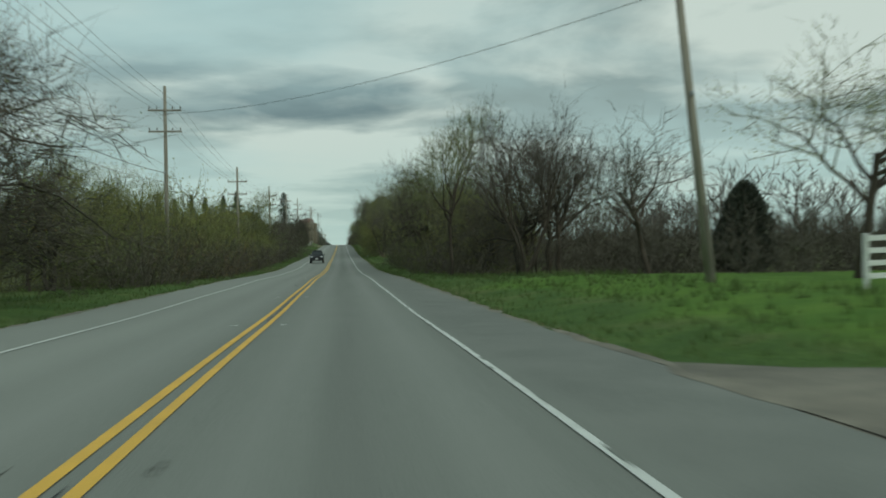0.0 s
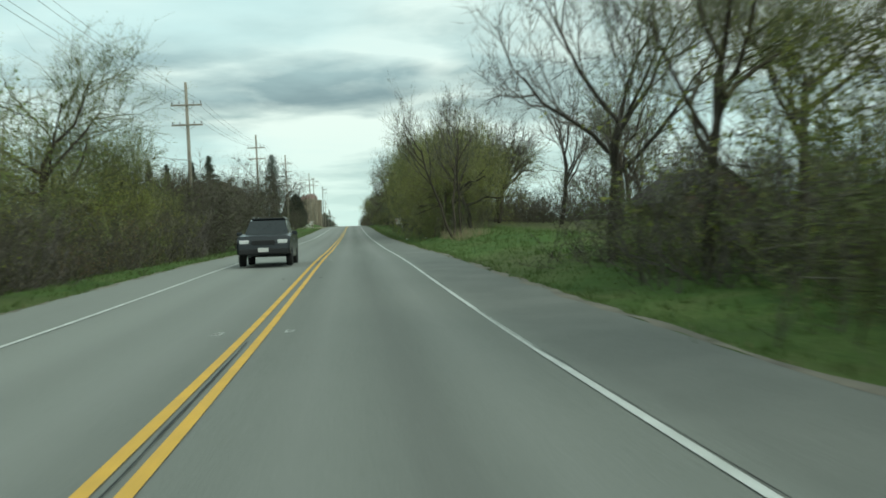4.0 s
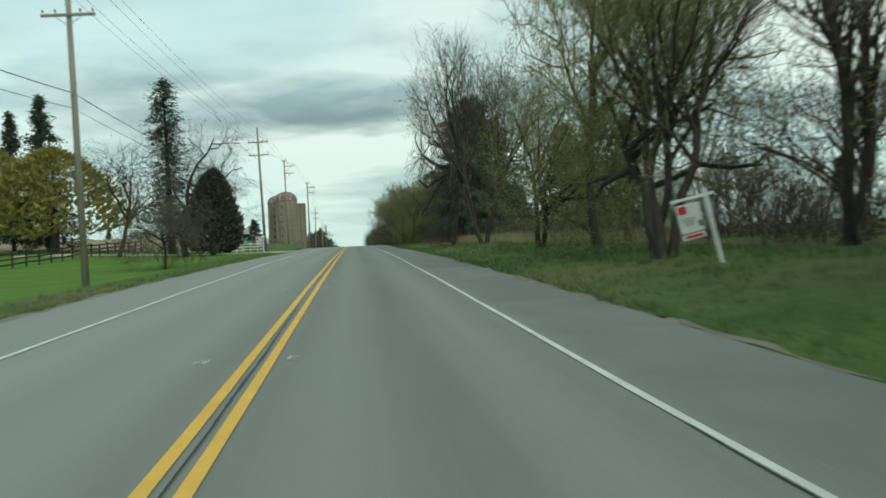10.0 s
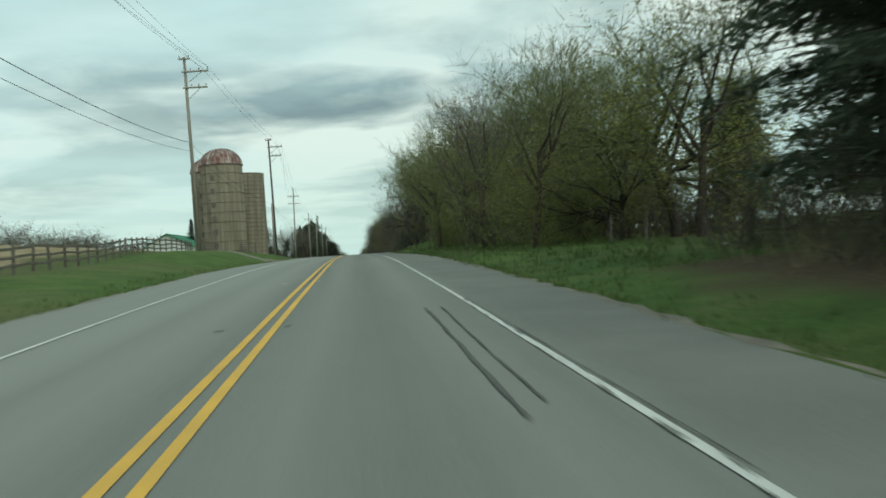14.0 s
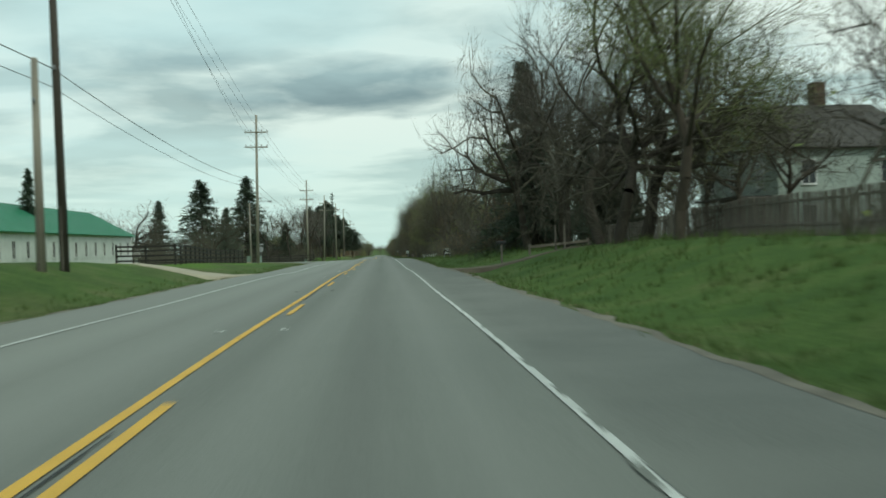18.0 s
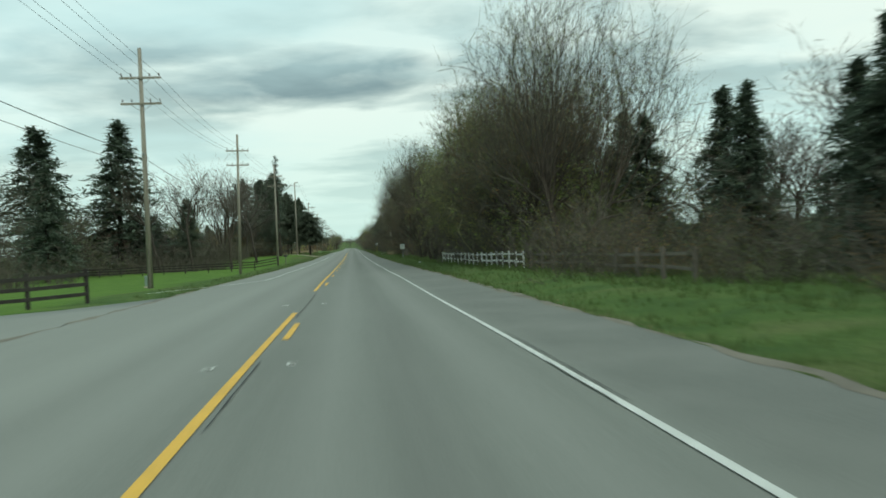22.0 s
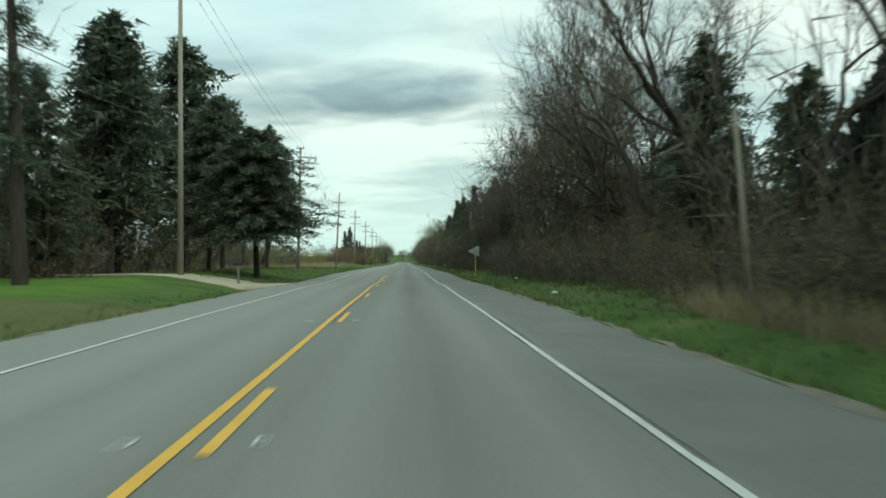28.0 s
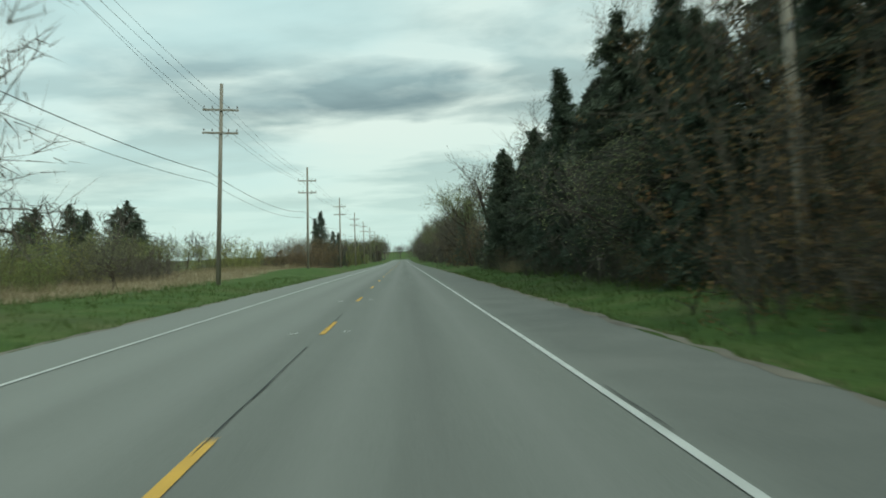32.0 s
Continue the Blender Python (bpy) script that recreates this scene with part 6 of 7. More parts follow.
belt(1157.3, 1288.6, -14.5, -9.3, 8.0, [("budding", 2), ("bare", 2), ("spruce", 1)], 9, 14, (1.0, 1.3), 50)
belt(1146.4, 1288.6, 9.3, 13.5, 8.0, [("budding", 1), ("bare", 3), ("oak", 1)], 8, 13, (1.0, 1.3), 51)


# ---- road markings that come in pieces ----
def dash_run(x, first, count):
    for k in range(count):
        y = first + DASH_STEP * k
        stripe(x, y, y + DASH_LEN, 0.105, MAT["yellow"], "centre_dash", 1.6, 0.0105, CENTRE_WANDER)


dash_run(LANE_MID, DASH_A, 10)
dash_run(LANE_MID, DASH_B, 16)
dash_run(0.02, DASH_B + 16 * DASH_STEP, 38)

# worn flecks and gaps on the white line, reflector scars, tar seams, a skid mark
crack_rng = random.Random(3)


def crack(x, y, length, wander, w, material, name="tar_seam"):
    pts, px = [], x
    n = max(3, int(length / 0.4))
    for k in range(n + 1):
        px += crack_rng.uniform(-wander, wander)
        pts.append((px, y + length * k / n, road_z(y + length * k / n) + 0.015))
    verts, faces = [], []
    for k, (a, b, c) in enumerate(pts):
        ww = w * crack_rng.uniform(0.5, 1.3)
        verts += [(a - ww, b, c), (a + ww, b, c)]
        if k:
            faces.append((2 * k - 2, 2 * k - 1, 2 * k + 1, 2 * k))
    put(name, mesh_of(name, verts, faces, material), road)


y = 5.0
while y < 1000:
    if crack_rng.random() < 0.55:
        crack(WHITE_R + crack_rng.choice((-0.036, 0.036)), y, crack_rng.uniform(1.0, 6.0), 0.006, 0.008, MAT["asphalt"], "paint_chip")
    if crack_rng.random() < 0.4:
        crack(WHITE_R + 0.075, y, crack_rng.uniform(2.0, 8.0), 0.008, 0.006, MAT["tar"])
    if crack_rng.random() < 0.5:
        crack(curve_value(CENTRE_WANDER, y), y, crack_rng.uniform(4.0, 10.0), 0.006, 0.010, MAT["tar"])
    y += crack_rng.uniform(4, 11)
for a, b in ((10, 42), (60, 78), (168, 205), (318, 346), (425, 474), (598, 645), (732, 768)):
    y = a
    while y < b:
        n = crack_rng.uniform(0.12, 0.6)
        w = crack_rng.choice((0.008, 0.012, 0.018, 0.026))
        x = WHITE_R + crack_rng.choice((-1, 1)) * (0.044 - 0.6 * w)
        ribbon("paint_chip", x - w, x + w, y, y + n, 0.0135, MAT["asphalt"], "", "", step=0.3, ragged=0.012, parent=road, seed=int(y * 10))
        y += n + crack_rng.uniform(0.2, 1.2)
for k in range(4):
    crack(WHITE_R - 0.5 - 0.25 * k, 178.0 + k * 1.1, 3.5, 0.06, 0.012, MAT["tar"])
crack(2.55, 336, 8.5, 0.010, 0.022, MAT["skid"], "skid_mark")
crack(2.78, 336.5, 8.0, 0.010, 0.014, MAT["skid"], "skid_mark")
for k in range(66):
    for sx, w in ((-0.56, 0.075), (0.46, 0.06)):
        y = 14.0 + 12.19 * k
        z = road_z(y) + 0.010
        scar = bmesh.new()
        for a, b, u, v in ((0, 0, w, 0.03), (0, 0.2, w, 0.03), (w * (1 if sx < 0 else -1), 0.11, 0.022, 0.22)):
            box(u * 1.6, v, 0.003, (sx + a, y + b, z), bm=scar)
        part("marker_scar", scar, MAT["white"] if k % 3 else MAT["asphalt"], road)

# ---- things of the first stretch ----
utility_pole(13.0, 34.9, 10.5, "none", False, -5.7, "leaning weathered wooden pole on the lawn")
guy = thing("service_cable", "thin cable crossing above the road to a leaning pole", "cable", pose(0, 0, 0))
v, t = sagging((12.1, 34.9, road_z(34.9) + 9.6), (-11, 75.0, road_z(75.0) + 12), 0.9, 0.012)
put("wire", mesh_np("wire", v, t, MAT["wire"]), guy)
plant("cedar", 26.9, 61.8, 5.6, 1, 1.0)
plant("cedar", 31.1, 70.4, 6.0, 0, 1.1)
board_fence("board_fence", [(14.9, 29.7), (19.7, 30.2), (26.9, 30.7)], [0.35, 0.68, 1.0, 1.32], 1.45, 0.12, 0.14, MAT["white_paint"], "white painted four-board fence beside the lawn", 2.4)
suv(-1.75, 133.0, 0.0, MAT["car_dark"], "dark grey sport utility car in the oncoming lane", road_z(133.0))

# ---- the sign and lawns of the second stretch ----
def hanging_sign(x, y, turn, lean, label):
    """A leaning white post with an arm, a board hung under it and a small rider board."""
    root = thing("yard_sign", label, "sign", pose(x, y, ground_z(x, y), 0, lean, turn))
    post = part("post", box(0.09, 0.09, 2.1, (0.35, 0, 0.85), 0.008), MAT["white_paint"], root)
    part("arm", box(1.15, 0.07, 0.07, (0.0, 0, 1.72), 0.008), MAT["white_paint"], root)
    board = part("board", box(0.62, 0.02, 0.72, (-0.18, 0, 1.24), 0.004), MAT["sign_white"], root)
    part("emblem", box(0.22, 0.006, 0.20, (-0.34, -0.013, 1.46), 0.002), MAT["sign_red"], board)
    for k in range(4):
        part("print_bar", box(0.36 - 0.05 * k, 0.006, 0.016, (-0.22, -0.013, 1.24 - 0.055 * k)), MAT["sign_dark"], board)
    part("print_block", box(0.09, 0.006, 0.15, (0.06, -0.013, 1.06)), MAT["sign_dark"], board)
    rider = part("rider", box(0.60, 0.02, 0.14, (-0.18, 0, 0.78), 0.004), MAT["sign_white"], root)
    part("print_bar", box(0.46, 0.006, 0.07, (-0.18, -0.013, 0.78)), MAT["sign_red"], rider)
    for sx in (-0.4, 0.05):
        part("chain", rod((sx, 0, 1.6), (sx, 0, 1.7), 0.008, 0.008, 5), MAT["steel"], root)
    return root


hanging_sign(9.95, 257.3, 0, -12.0, "leaning white post with hanging sale board in the grass")
hanging_sign(-9.3, 337.1, 8, 0.0, "white post with a hanging sale board by the farm gate")
board_fence("rail_fence", [(-26.9, 254.0), (-25.4, 302.1), (-24.9, 348.1)], [0.35, 0.75, 1.15], 1.3, 0.12, 0.13, MAT["black_boards"], "dark three-rail fence across the lawn", 2.8)

# ---- the farm ----
GATE = [(-12.6, 335.5), (-9.9, 346.4)]
board_fence("gate_fence", GATE, [0.3, 0.62, 0.94], 1.15, 0.13, 0.14, MAT["white_paint"], "white three-board fence at the farm entrance", 2.3)
board_fence("gate_fence", [(-12.6, 335.5), (-17.6, 333.8)], [0.3, 0.62, 0.94], 1.15, 0.13, 0.14, MAT["white_paint"], "white three-board fence turning in from the farm entrance", 2.3)
farm_sign = thing("farm_sign", "dark hanging farm sign on a tall white post", "sign", ground_pose(-11.6, 338.7))
part("post", box(0.12, 0.12, 3.9, (0, 0, 1.6), 0.01), MAT["white_paint"], farm_sign)
part("arm", box(1.1, 0.08, 0.08, (0.45, 0, 2.75), 0.008), MAT["white_paint"], farm_sign)
board = part("board", box(0.85, 0.04, 0.95, (0.55, 0, 2.15), 0.006), MAT["sign_dark"], farm_sign)
part("print_panel", box(0.75, 0.01, 0.45, (0.55, -0.025, 2.35)), MAT["sign_white"], board)
RAILS = [(-11.6, 349.5), (-12.4, 365.7), (-13.1, 378.9), (-15.5, 405.4), (-16.1, 425.4), (-17.1, 434.4)]
board_fence("rail_fence", RAILS, [0.4, 0.75, 1.1], 1.3, 0.11, 0.12, MAT["grey_boards"], "old grey three-rail fence leaning along the field", 2.7, lean=3.0)
board_fence("farm_gate", [(-16.4, 435.5), (-10.2, 437.1)], [0.25, 0.5, 0.75, 1.0, 1.25], 1.35, 0.10, 0.09, MAT["grey_boards"], "grey board gate in front of the silos", 3.0)
silo(-13.75, 438.3, 2.45, 10.8, True, "tall tan stave silo with a rusty domed roof", 1.15, 1)
silo(-12.6, 451.7, 2.5, 10.9, False, "open-topped tan stave silo bound with close iron hoops", 0.55, 2)
silo(-16.1, 444.4, 2.3, 10.6, True, "narrow stave silo with a rusty cap behind the others", 1.15, 3)
utility_pole(-9.9, 459.0, 7.4, "none", False, 0.0, "short grey pole stub beside a taller dark pole")
barn = thing("barn", "long white barn with small dark windows and a green sheet roof", "barn", pose(-32.4, 515, ground_z(-28, 520) - 0.1, 0, 0, 0))
BARN_LX, BARN_LY = 9.8, 38.0
gabled(barn, BARN_LX, BARN_LY, 3.6, 2.7, MAT["barn_white"], MAT["barn_green"], 0.4, "y")
for k in range(13):
    window_part(barn, 0.7, 1.45, Matrix.Translation((BARN_LX / 2 + 0.02, -17.5 + 2.9 * k, 2.05)) @ Matrix.Rotation(math.pi / 2, 4, "Z"), MAT["barn_white"], MAT["dark_glass"])
for k in range(2):
    window_part(barn, 0.7, 1.45, Matrix.Translation((-2 + 4 * k, -BARN_LY / 2 - 0.02, 2.05)), MAT["barn_white"], MAT["dark_glass"])
shed = thing("far_shed", "low pale shed roof beyond the field", "shed", ground_pose(-53.9, 602.3, 25))
gabled(shed, 16, 9, 2.4, 2.6, MAT["barn_white"], MAT["tan_sheet"], 0.4)
machine = thing("loader", "yellow loader with a dark cab in the field", "machine", ground_pose(-49, 503, 30, 0.0))
part("chassis", box(1.5, 2.6, 0.6, (0, 0, 0.95), 0.08), MAT["machine_yellow"], machine)
cab = part("cab", box(1.3, 1.2, 1.3, (0, 0.3, 1.9), 0.1), MAT["dark_glass"], machine)
part("cab_roof", box(1.5, 1.4, 0.1, (0, 0.3, 2.6), 0.04), MAT["machine_yellow"], cab)
part("bucket", box(1.7, 0.6, 0.6, (0, -1.8, 0.75), 0.06), MAT["machine_yellow"], machine)
for sx in (-0.85, 0.85):
    for sy in (-0.8, 0.8):
        wheel(machine, (sx, sy, 0.5), 0.5, 0.35)
board_fence("paddock_fence", [(-16.6, 490.6), (-12.8, 491.6), (-14.0, 511), (-13.6, 527)], [0.35, 0.7, 1.05, 1.35], 1.5, 0.13, 0.13, MAT["black_boards"], "black four-board paddock fence", 2.4)
board_fence("paddock_fence", [(-31.1, 555.3), (-14.5, 554.8), (-8.3, 560.5)], [0.35, 0.7, 1.05], 1.25, 0.13, 0.13, MAT["black_boards"], "black three-board fence along the side road", 2.4)

# ---- the side road on the left ----
SIDE_A, SIDE_B = 531.3, 551.0
verts, faces = [], []
for j in range(26):
    x = EDGE_L + 0.05 - j * 2.4
    flare = 9.0 * math.exp(-j * 0.75)
    y0, y1 = SIDE_A - flare * 0.75 - 0.10 * j, SIDE_B + flare - 0.10 * j
    for i in range(-1, 8):
        yy = y0 + (y1 - y0) * min(max(i, 0), 6) / 6 + (-0.3 if i < 0 else 0.3 if i > 6 else 0)
        verts.append((x, yy, (max(ground_z(x, yy) + 0.05, road_z(yy) - 0.02) if j else road_z(yy) - 0.004) - (0.5 if i in (-1, 7) else 0)))
for j in range(25):
    for i in range(8):
        k = j * 9 + i
        faces.append((k, k + 1, k + 10, k + 9))
tagged(new("side_road", mesh_of("side_road", verts, faces, MAT["asphalt"], True)), "grey asphalt side road opening off the main road", "road", kind="structure")


def drive(name, x0, x1, y0, y1, flare, material, label, lift=0.04, skew=0.0):
    """A driveway from the road's edge, widening where it meets it."""
    verts, faces, n = [], [], 14
    for j in range(n + 1):
        s = j / n
        x = x0 + (x1 - x0) * s
        f = flare * math.exp(-s * 7)
        for i in range(-1, 6):
            yy = y0 - f + (y1 - y0 + 2 * f) * min(max(i, 0), 4) / 4 + skew * s + (-0.35 if i < 0 else 0.35 if i > 4 else 0)
            z = max(ground_z(x, yy), road_z(yy) - 0.10 * (x0 - x) / (x0 - x1) - 0.03) + lift if j < 3 else ground_z(x, yy) + lift
            verts.append((x, yy, (z if j else road_z(yy) - 0.01) - (0.6 if i in (-1, 5) else 0)))
    for j in range(n):
        for i in range(6):
            k = j * 7 + i
            faces.append((k, k + 1, k + 8, k + 7))
    tagged(new(name, mesh_of(name, verts, faces, material, True)), label, "driveway", kind="structure")


drive("driveway_1", EDGE_R - 0.1, 26, 11.0, 16.0, 3.0, MAT["gravel"], "pale gravel driveway meeting the shoulder")
drive("driveway_2", EDGE_L + 0.1, -34, 331.1, 334.9, 2.0, MAT["concrete_drive"], "pale driveway into the farm")
drive("driveway_3", EDGE_L + 0.1, -28, 474.3, 477.7, 2.5, MAT["concrete_drive"], "pale concrete driveway to the barn")
drive("driveway_4", EDGE_R - 0.1, 24, 471.4, 473.8, 2.0, MAT["dirt"], "dirt driveway cut into the bank", skew=4.0)
drive("driveway_5", EDGE_L + 0.1, -34, 725, 730, 3.0, MAT["concrete_drive"], "pale concrete driveway under the pines", skew=3.0)
drive("driveway_6", EDGE_L + 0.1, -26, 418.8, 422.1, 2.0, MAT["gravel"], "narrow gravel farm track by the silos")

def bent_line(pts, w):
    """A painted line along a bent course on the road."""
    verts, faces = [], []
    for k, (x, y) in enumerate(pts):
        a, b = pts[max(k - 1, 0)], pts[min(k + 1, len(pts) - 1)]
        d = Vector((b[0] - a[0], b[1] - a[1])).normalized()
        for s in (-1, 1):
            px, py = x - d.y * w / 2 * s, y + d.x * w / 2 * s
            verts.append((px, py, max(road_z(py), ground_z(px, py) + 0.055 if px < EDGE_L - 2 else -99) + 0.012))
        if k:
            faces.append((2 * k - 2, 2 * k - 1, 2 * k + 1, 2 * k))
    put("edge_line", mesh_of("edge_line", verts, faces, MAT["white"]), road)


bent_line([(WHITE_L, 522)] + [(WHITE_L - 7.0 * (1 - math.cos(a)), 522 + 13.5 * math.sin(a)) for a in [0.14 * k for k in range(1, 11)]], 0.11)
bent_line([(-3.29, 573.6), (-3.9, 570.9), (-4.6, 569.0), (-5.6, 566.6), (-7.0, 563.8)], 0.11)

# street lamp, octagonal sign seen from behind, boxes, sale board
lamp = thing("street_lamp", "grey wooden lamp pole with curved arm and flat lamp", "street lamp", ground_pose(-16.6, 554.2))
part("pole", rod((0, 0, -0.4), (0, 0, 8.7), 0.14, 0.09, 10), MAT["pole_wood"], lamp, smooth=True)
arm_bm = bmesh.new()
pts = [Vector((2.6 * s, -0.3 * s, 8.2 + 0.75 * math.sin(s * math.pi * 0.62))) for s in [k / 8 for k in range(9)]]
for p, q in zip(pts, pts[1:]):
    rod(p, q, 0.03, 0.03, 6, arm_bm)
part("arm", arm_bm, MAT["steel"], lamp)
head = part("lamp_head", box(0.7, 0.28, 0.16, (2.85, -0.33, pts[-1].z - 0.02), 0.06), MAT["steel"], lamp)
part("lens", box(0.4, 0.22, 0.06, (2.9, -0.33, pts[-1].z - 0.12), 0.02), MAT["lamp_glass"], head)
octo = thing("stop_sign", "back of an octagonal steel sign with a street-name blade on top", "sign", ground_pose(-14.5, 548.8))
part("post", box(0.06, 0.05, 3.0, (0, 0, 1.1), 0.005), MAT["steel"], octo)
part("plate", lathe([(0.38, -0.006), (0.38, 0.006)], 8), MAT["sign_back"], octo, "bare metal sign back", at=Matrix.Translation((0, 0.045, 2.0)) @ Matrix.Rotation(math.pi / 2, 4, "X") @ Matrix.Rotation(math.pi / 8, 4, "Z"))
part("name_blade", box(0.75, 0.012, 0.16, (0, 0, 2.66), 0.002), MAT["sign_back"], octo)
for a, b, s in ((-13.5, 540.0, 1.0), (-12.3, 523.0, 0.8), (-11.6, 584.8, 0.8)):
    ub = thing("utility_box", "grey-green metal utility pedestal on the grass", "utility box", ground_pose(a, b, 10), "utility boxes")
    part("base", box(0.62 * s, 0.5 * s, 0.12, (0, 0, 0.04), 0.01), MAT["concrete_drive"], ub)
    part("cabinet", box(0.52 * s, 0.42 * s, 0.72 * s, (0, 0, 0.1 + 0.36 * s), 0.03), MAT["box_green"], ub)
    part("lid", box(0.56 * s, 0.46 * s, 0.08, (0, 0, 0.12 + 0.74 * s), 0.02), MAT["box_green"], ub)
sale, face = flat_sign("sale_sign", "small black FOR SALE board with white letters in the grass", 8.75, 520.8, 0.76, 0.58, 0.30, MAT["steel"], MAT["sign_dark"], 2)
for k, (text, size) in enumerate((("FOR", 0.20), ("SALE", 0.22))):
    lettering(text, size, MAT["sign_white"], face, Matrix.Translation((0, -0.012, 0.89 - 0.175 * k)) @ Matrix.Rotation(math.pi / 2, 4, "X"))
for k in range(2):
    part("print_bar", box(0.52, 0.006, 0.05, (0, -0.010, 0.555 - 0.075 * k)), MAT["sign_white"], face)
for sx in (-1, 1):
    part("border", box(0.02, 0.006, 0.54, (sx * 0.36, -0.010, 0.71)), MAT["sign_white"], face)
for sz in (-1, 1):
    part("border", box(0.74, 0.006, 0.02, (0, -0.010, 0.71 + sz * 0.27)), MAT["sign_white"], face)

# ---- houses ----
green_house = thing("house", "pale green-grey clapboard house with a dark roof behind a picket fence", "house", pose(29.0, 482.7, ground_z(24.9, 479.3) - 0.1, 0, 0, 4))
gabled(green_house, 9.0, 10.5, 5.6, 3.0, MAT["siding_green"], MAT["shingle"], 0.45, "x", 0.42)
for zz in (1.5, 4.1):
    for yy in (-3.2, 0.2, 3.4):
        window_part(green_house, 0.9, 1.4, Matrix.Translation((-4.53, yy, zz)) @ Matrix.Rotation(-math.pi / 2, 4, "Z"), MAT["white_paint"], MAT["dark_glass"])
    for xx in (-2.6, 2.4):
        window_part(green_house, 0.9, 1.4, Matrix.Translation((xx, -5.29, zz)), MAT["white_paint"], MAT["dark_glass"])
part("chimney", box(0.8, 0.8, 2.6, (1.5, 0.5, 9.0), 0.02), MAT["brick_brown"], green_house, "dark brick chimney")
part("porch_roof", box(2.2, 6.0, 0.15, (-5.5, -1.5, 2.75), 0.02), MAT["shingle"], green_house)
for yy in (-4.3, -1.5, 1.3):
    part("porch_post", box(0.14, 0.14, 2.9, (-6.4, yy, 1.25), 0.01), MAT["white_paint"], green_house)
picket_fence("picket_fence", [(16.1, 442.2), (16.6, 465.8), (17.1, 487.1)], 1.55, 0.09, 0.055, MAT["grey_boards"], "weathered grey picket fence on the bank")
mailbox(8.5, 476.0)
board_fence("timber_barrier", [(10.3, 477.4), (14.2, 479.6)], [0.45], 0.62, 0.12, 0.15, MAT["grey_boards"], "low timber barrier beside the drive", 3.5)
for a, b, h in ((12.5, 478.2, 1.35), (11.3, 474.8, 1.3), (14.9, 477.1, 1.2)):
    gp = thing("gate_post", "weathered timber gate post", "post", ground_pose(a, b))
    part("post", box(0.09, 0.09, h + 0.3, (0, 0, h / 2 - 0.15), 0.012), MAT["grey_boards"], gp)
    part("cap", box(0.11, 0.11, 0.04, (0, 0, h + 0.03), 0.015), MAT["grey_boards"], gp)

brown_house = thing("house", "long brown brick house with a white porch under spruces", "house", pose(-43.5, 698.0, ground_z(-39.4, 693.6) - 0.1, 0, 0, 12))
gabled(brown_house, 9.0, 20.0, 4.6, 2.6, MAT["brick_brown"], MAT["shingle_brown"], 0.5, "y")
for k in range(5):
    for zz in (1.4, 3.6):
        window_part(brown_house, 1.1, 1.2, Matrix.Translation((4.53, -7.6 + 3.7 * k, zz)) @ Matrix.Rotation(math.pi / 2, 4, "Z"), MAT["white_paint"], MAT["dark_glass"])
for k in range(2):
    window_part(brown_house, 1.1, 1.2, Matrix.Translation((-2.2 + 4.4 * k, -10.03, 2.0)), MAT["white_paint"], MAT["dark_glass"])
part("porch_roof", box(8.0, 2.4, 0.15, (0.5, -11.3, 2.6), 0.02), MAT["shingle_brown"], brown_house)
for k in range(4):
    part("porch_post", box(0.13, 0.13, 2.7, (-3.2 + 2.4 * k, -12.3, 1.2), 0.01), MAT["white_paint"], brown_house)
part("porch_rail", box(8.0, 0.06, 0.1, (0.5, -12.35, 0.95)), MAT["white_paint"], brown_house)
suv(-25.9, 722.0, 100, MAT["car_white"], "white sport utility car parked by the trees")

cream_house = thing("house", "cream clapboard house with a gabled front behind the board fence", "house", pose(38, 688, ground_z(30, 680) + 0.1, 0, 0, -8))
gabled(cream_house, 8.0, 12.0, 4.4, 2.4, MAT["siding_beige"], MAT["shingle"], 0.45, "x", 0.40)
for zz in (1.3, 3.4):
    for yy in (-3.8, 0.0, 3.8):
        window_part(cream_house, 1.1, 1.1, Matrix.Translation((-4.03, yy, zz)) @ Matrix.Rotation(-math.pi / 2, 4, "Z"), MAT["white_paint"], MAT["dark_glass"])
    for xx in (-2.2, 1.8):
        window_part(cream_house, 1.1, 1.1, Matrix.Translation((xx, -6.03, zz)), MAT["white_paint"], MAT["dark_glass"])
wing = part("wing", box(7.0, 9.0, 2.7, (-0.5, 10.4, 1.25), 0.02), MAT["siding_beige"], cream_house)
part("wing_roof", box(7.6, 9.6, 0.3, (-0.5, 10.4, 2.75), 0.05), MAT["shingle"], wing)
for k in range(2):
    part("roof_vent", box(0.5, 0.5, 0.5, (-1.5, 8.5 + 3.6 * k, 3.1), 0.03), MAT["sign_white"], wing)
small_house = thing("house", "dark low roof of a house among the trees", "house", ground_pose(36.0, 187.0, 96, -0.9))
gabled(small_house, 12, 9, 2.7, 3.0, MAT["brick_brown"], MAT["shingle"], 0.5)
board_fence("white_fence", [(11.2, 579), (11.1, 600), (10.7, 621)], [0.45, 0.90], 1.08, 0.11, 0.12, MAT["white_paint"], "white two-rail vinyl fence along the verge", 2.3)
board_fence("rail_fence", [(-34, 646), (-20, 643), (-8.2, 641)], [0.4, 0.75, 1.05], 1.2, 0.11, 0.11, MAT["black_boards"], "dark three-rail fence along the end of the lawn", 2.7, lean=1.0)
board_fence("rail_fence", [(11.3, 553), (11.3, 577)], [0.4, 0.82], 1.05, 0.12, 0.11, MAT["grey_boards"], "weathered two-rail fence in the thicket", 2.8, lean=2.0)
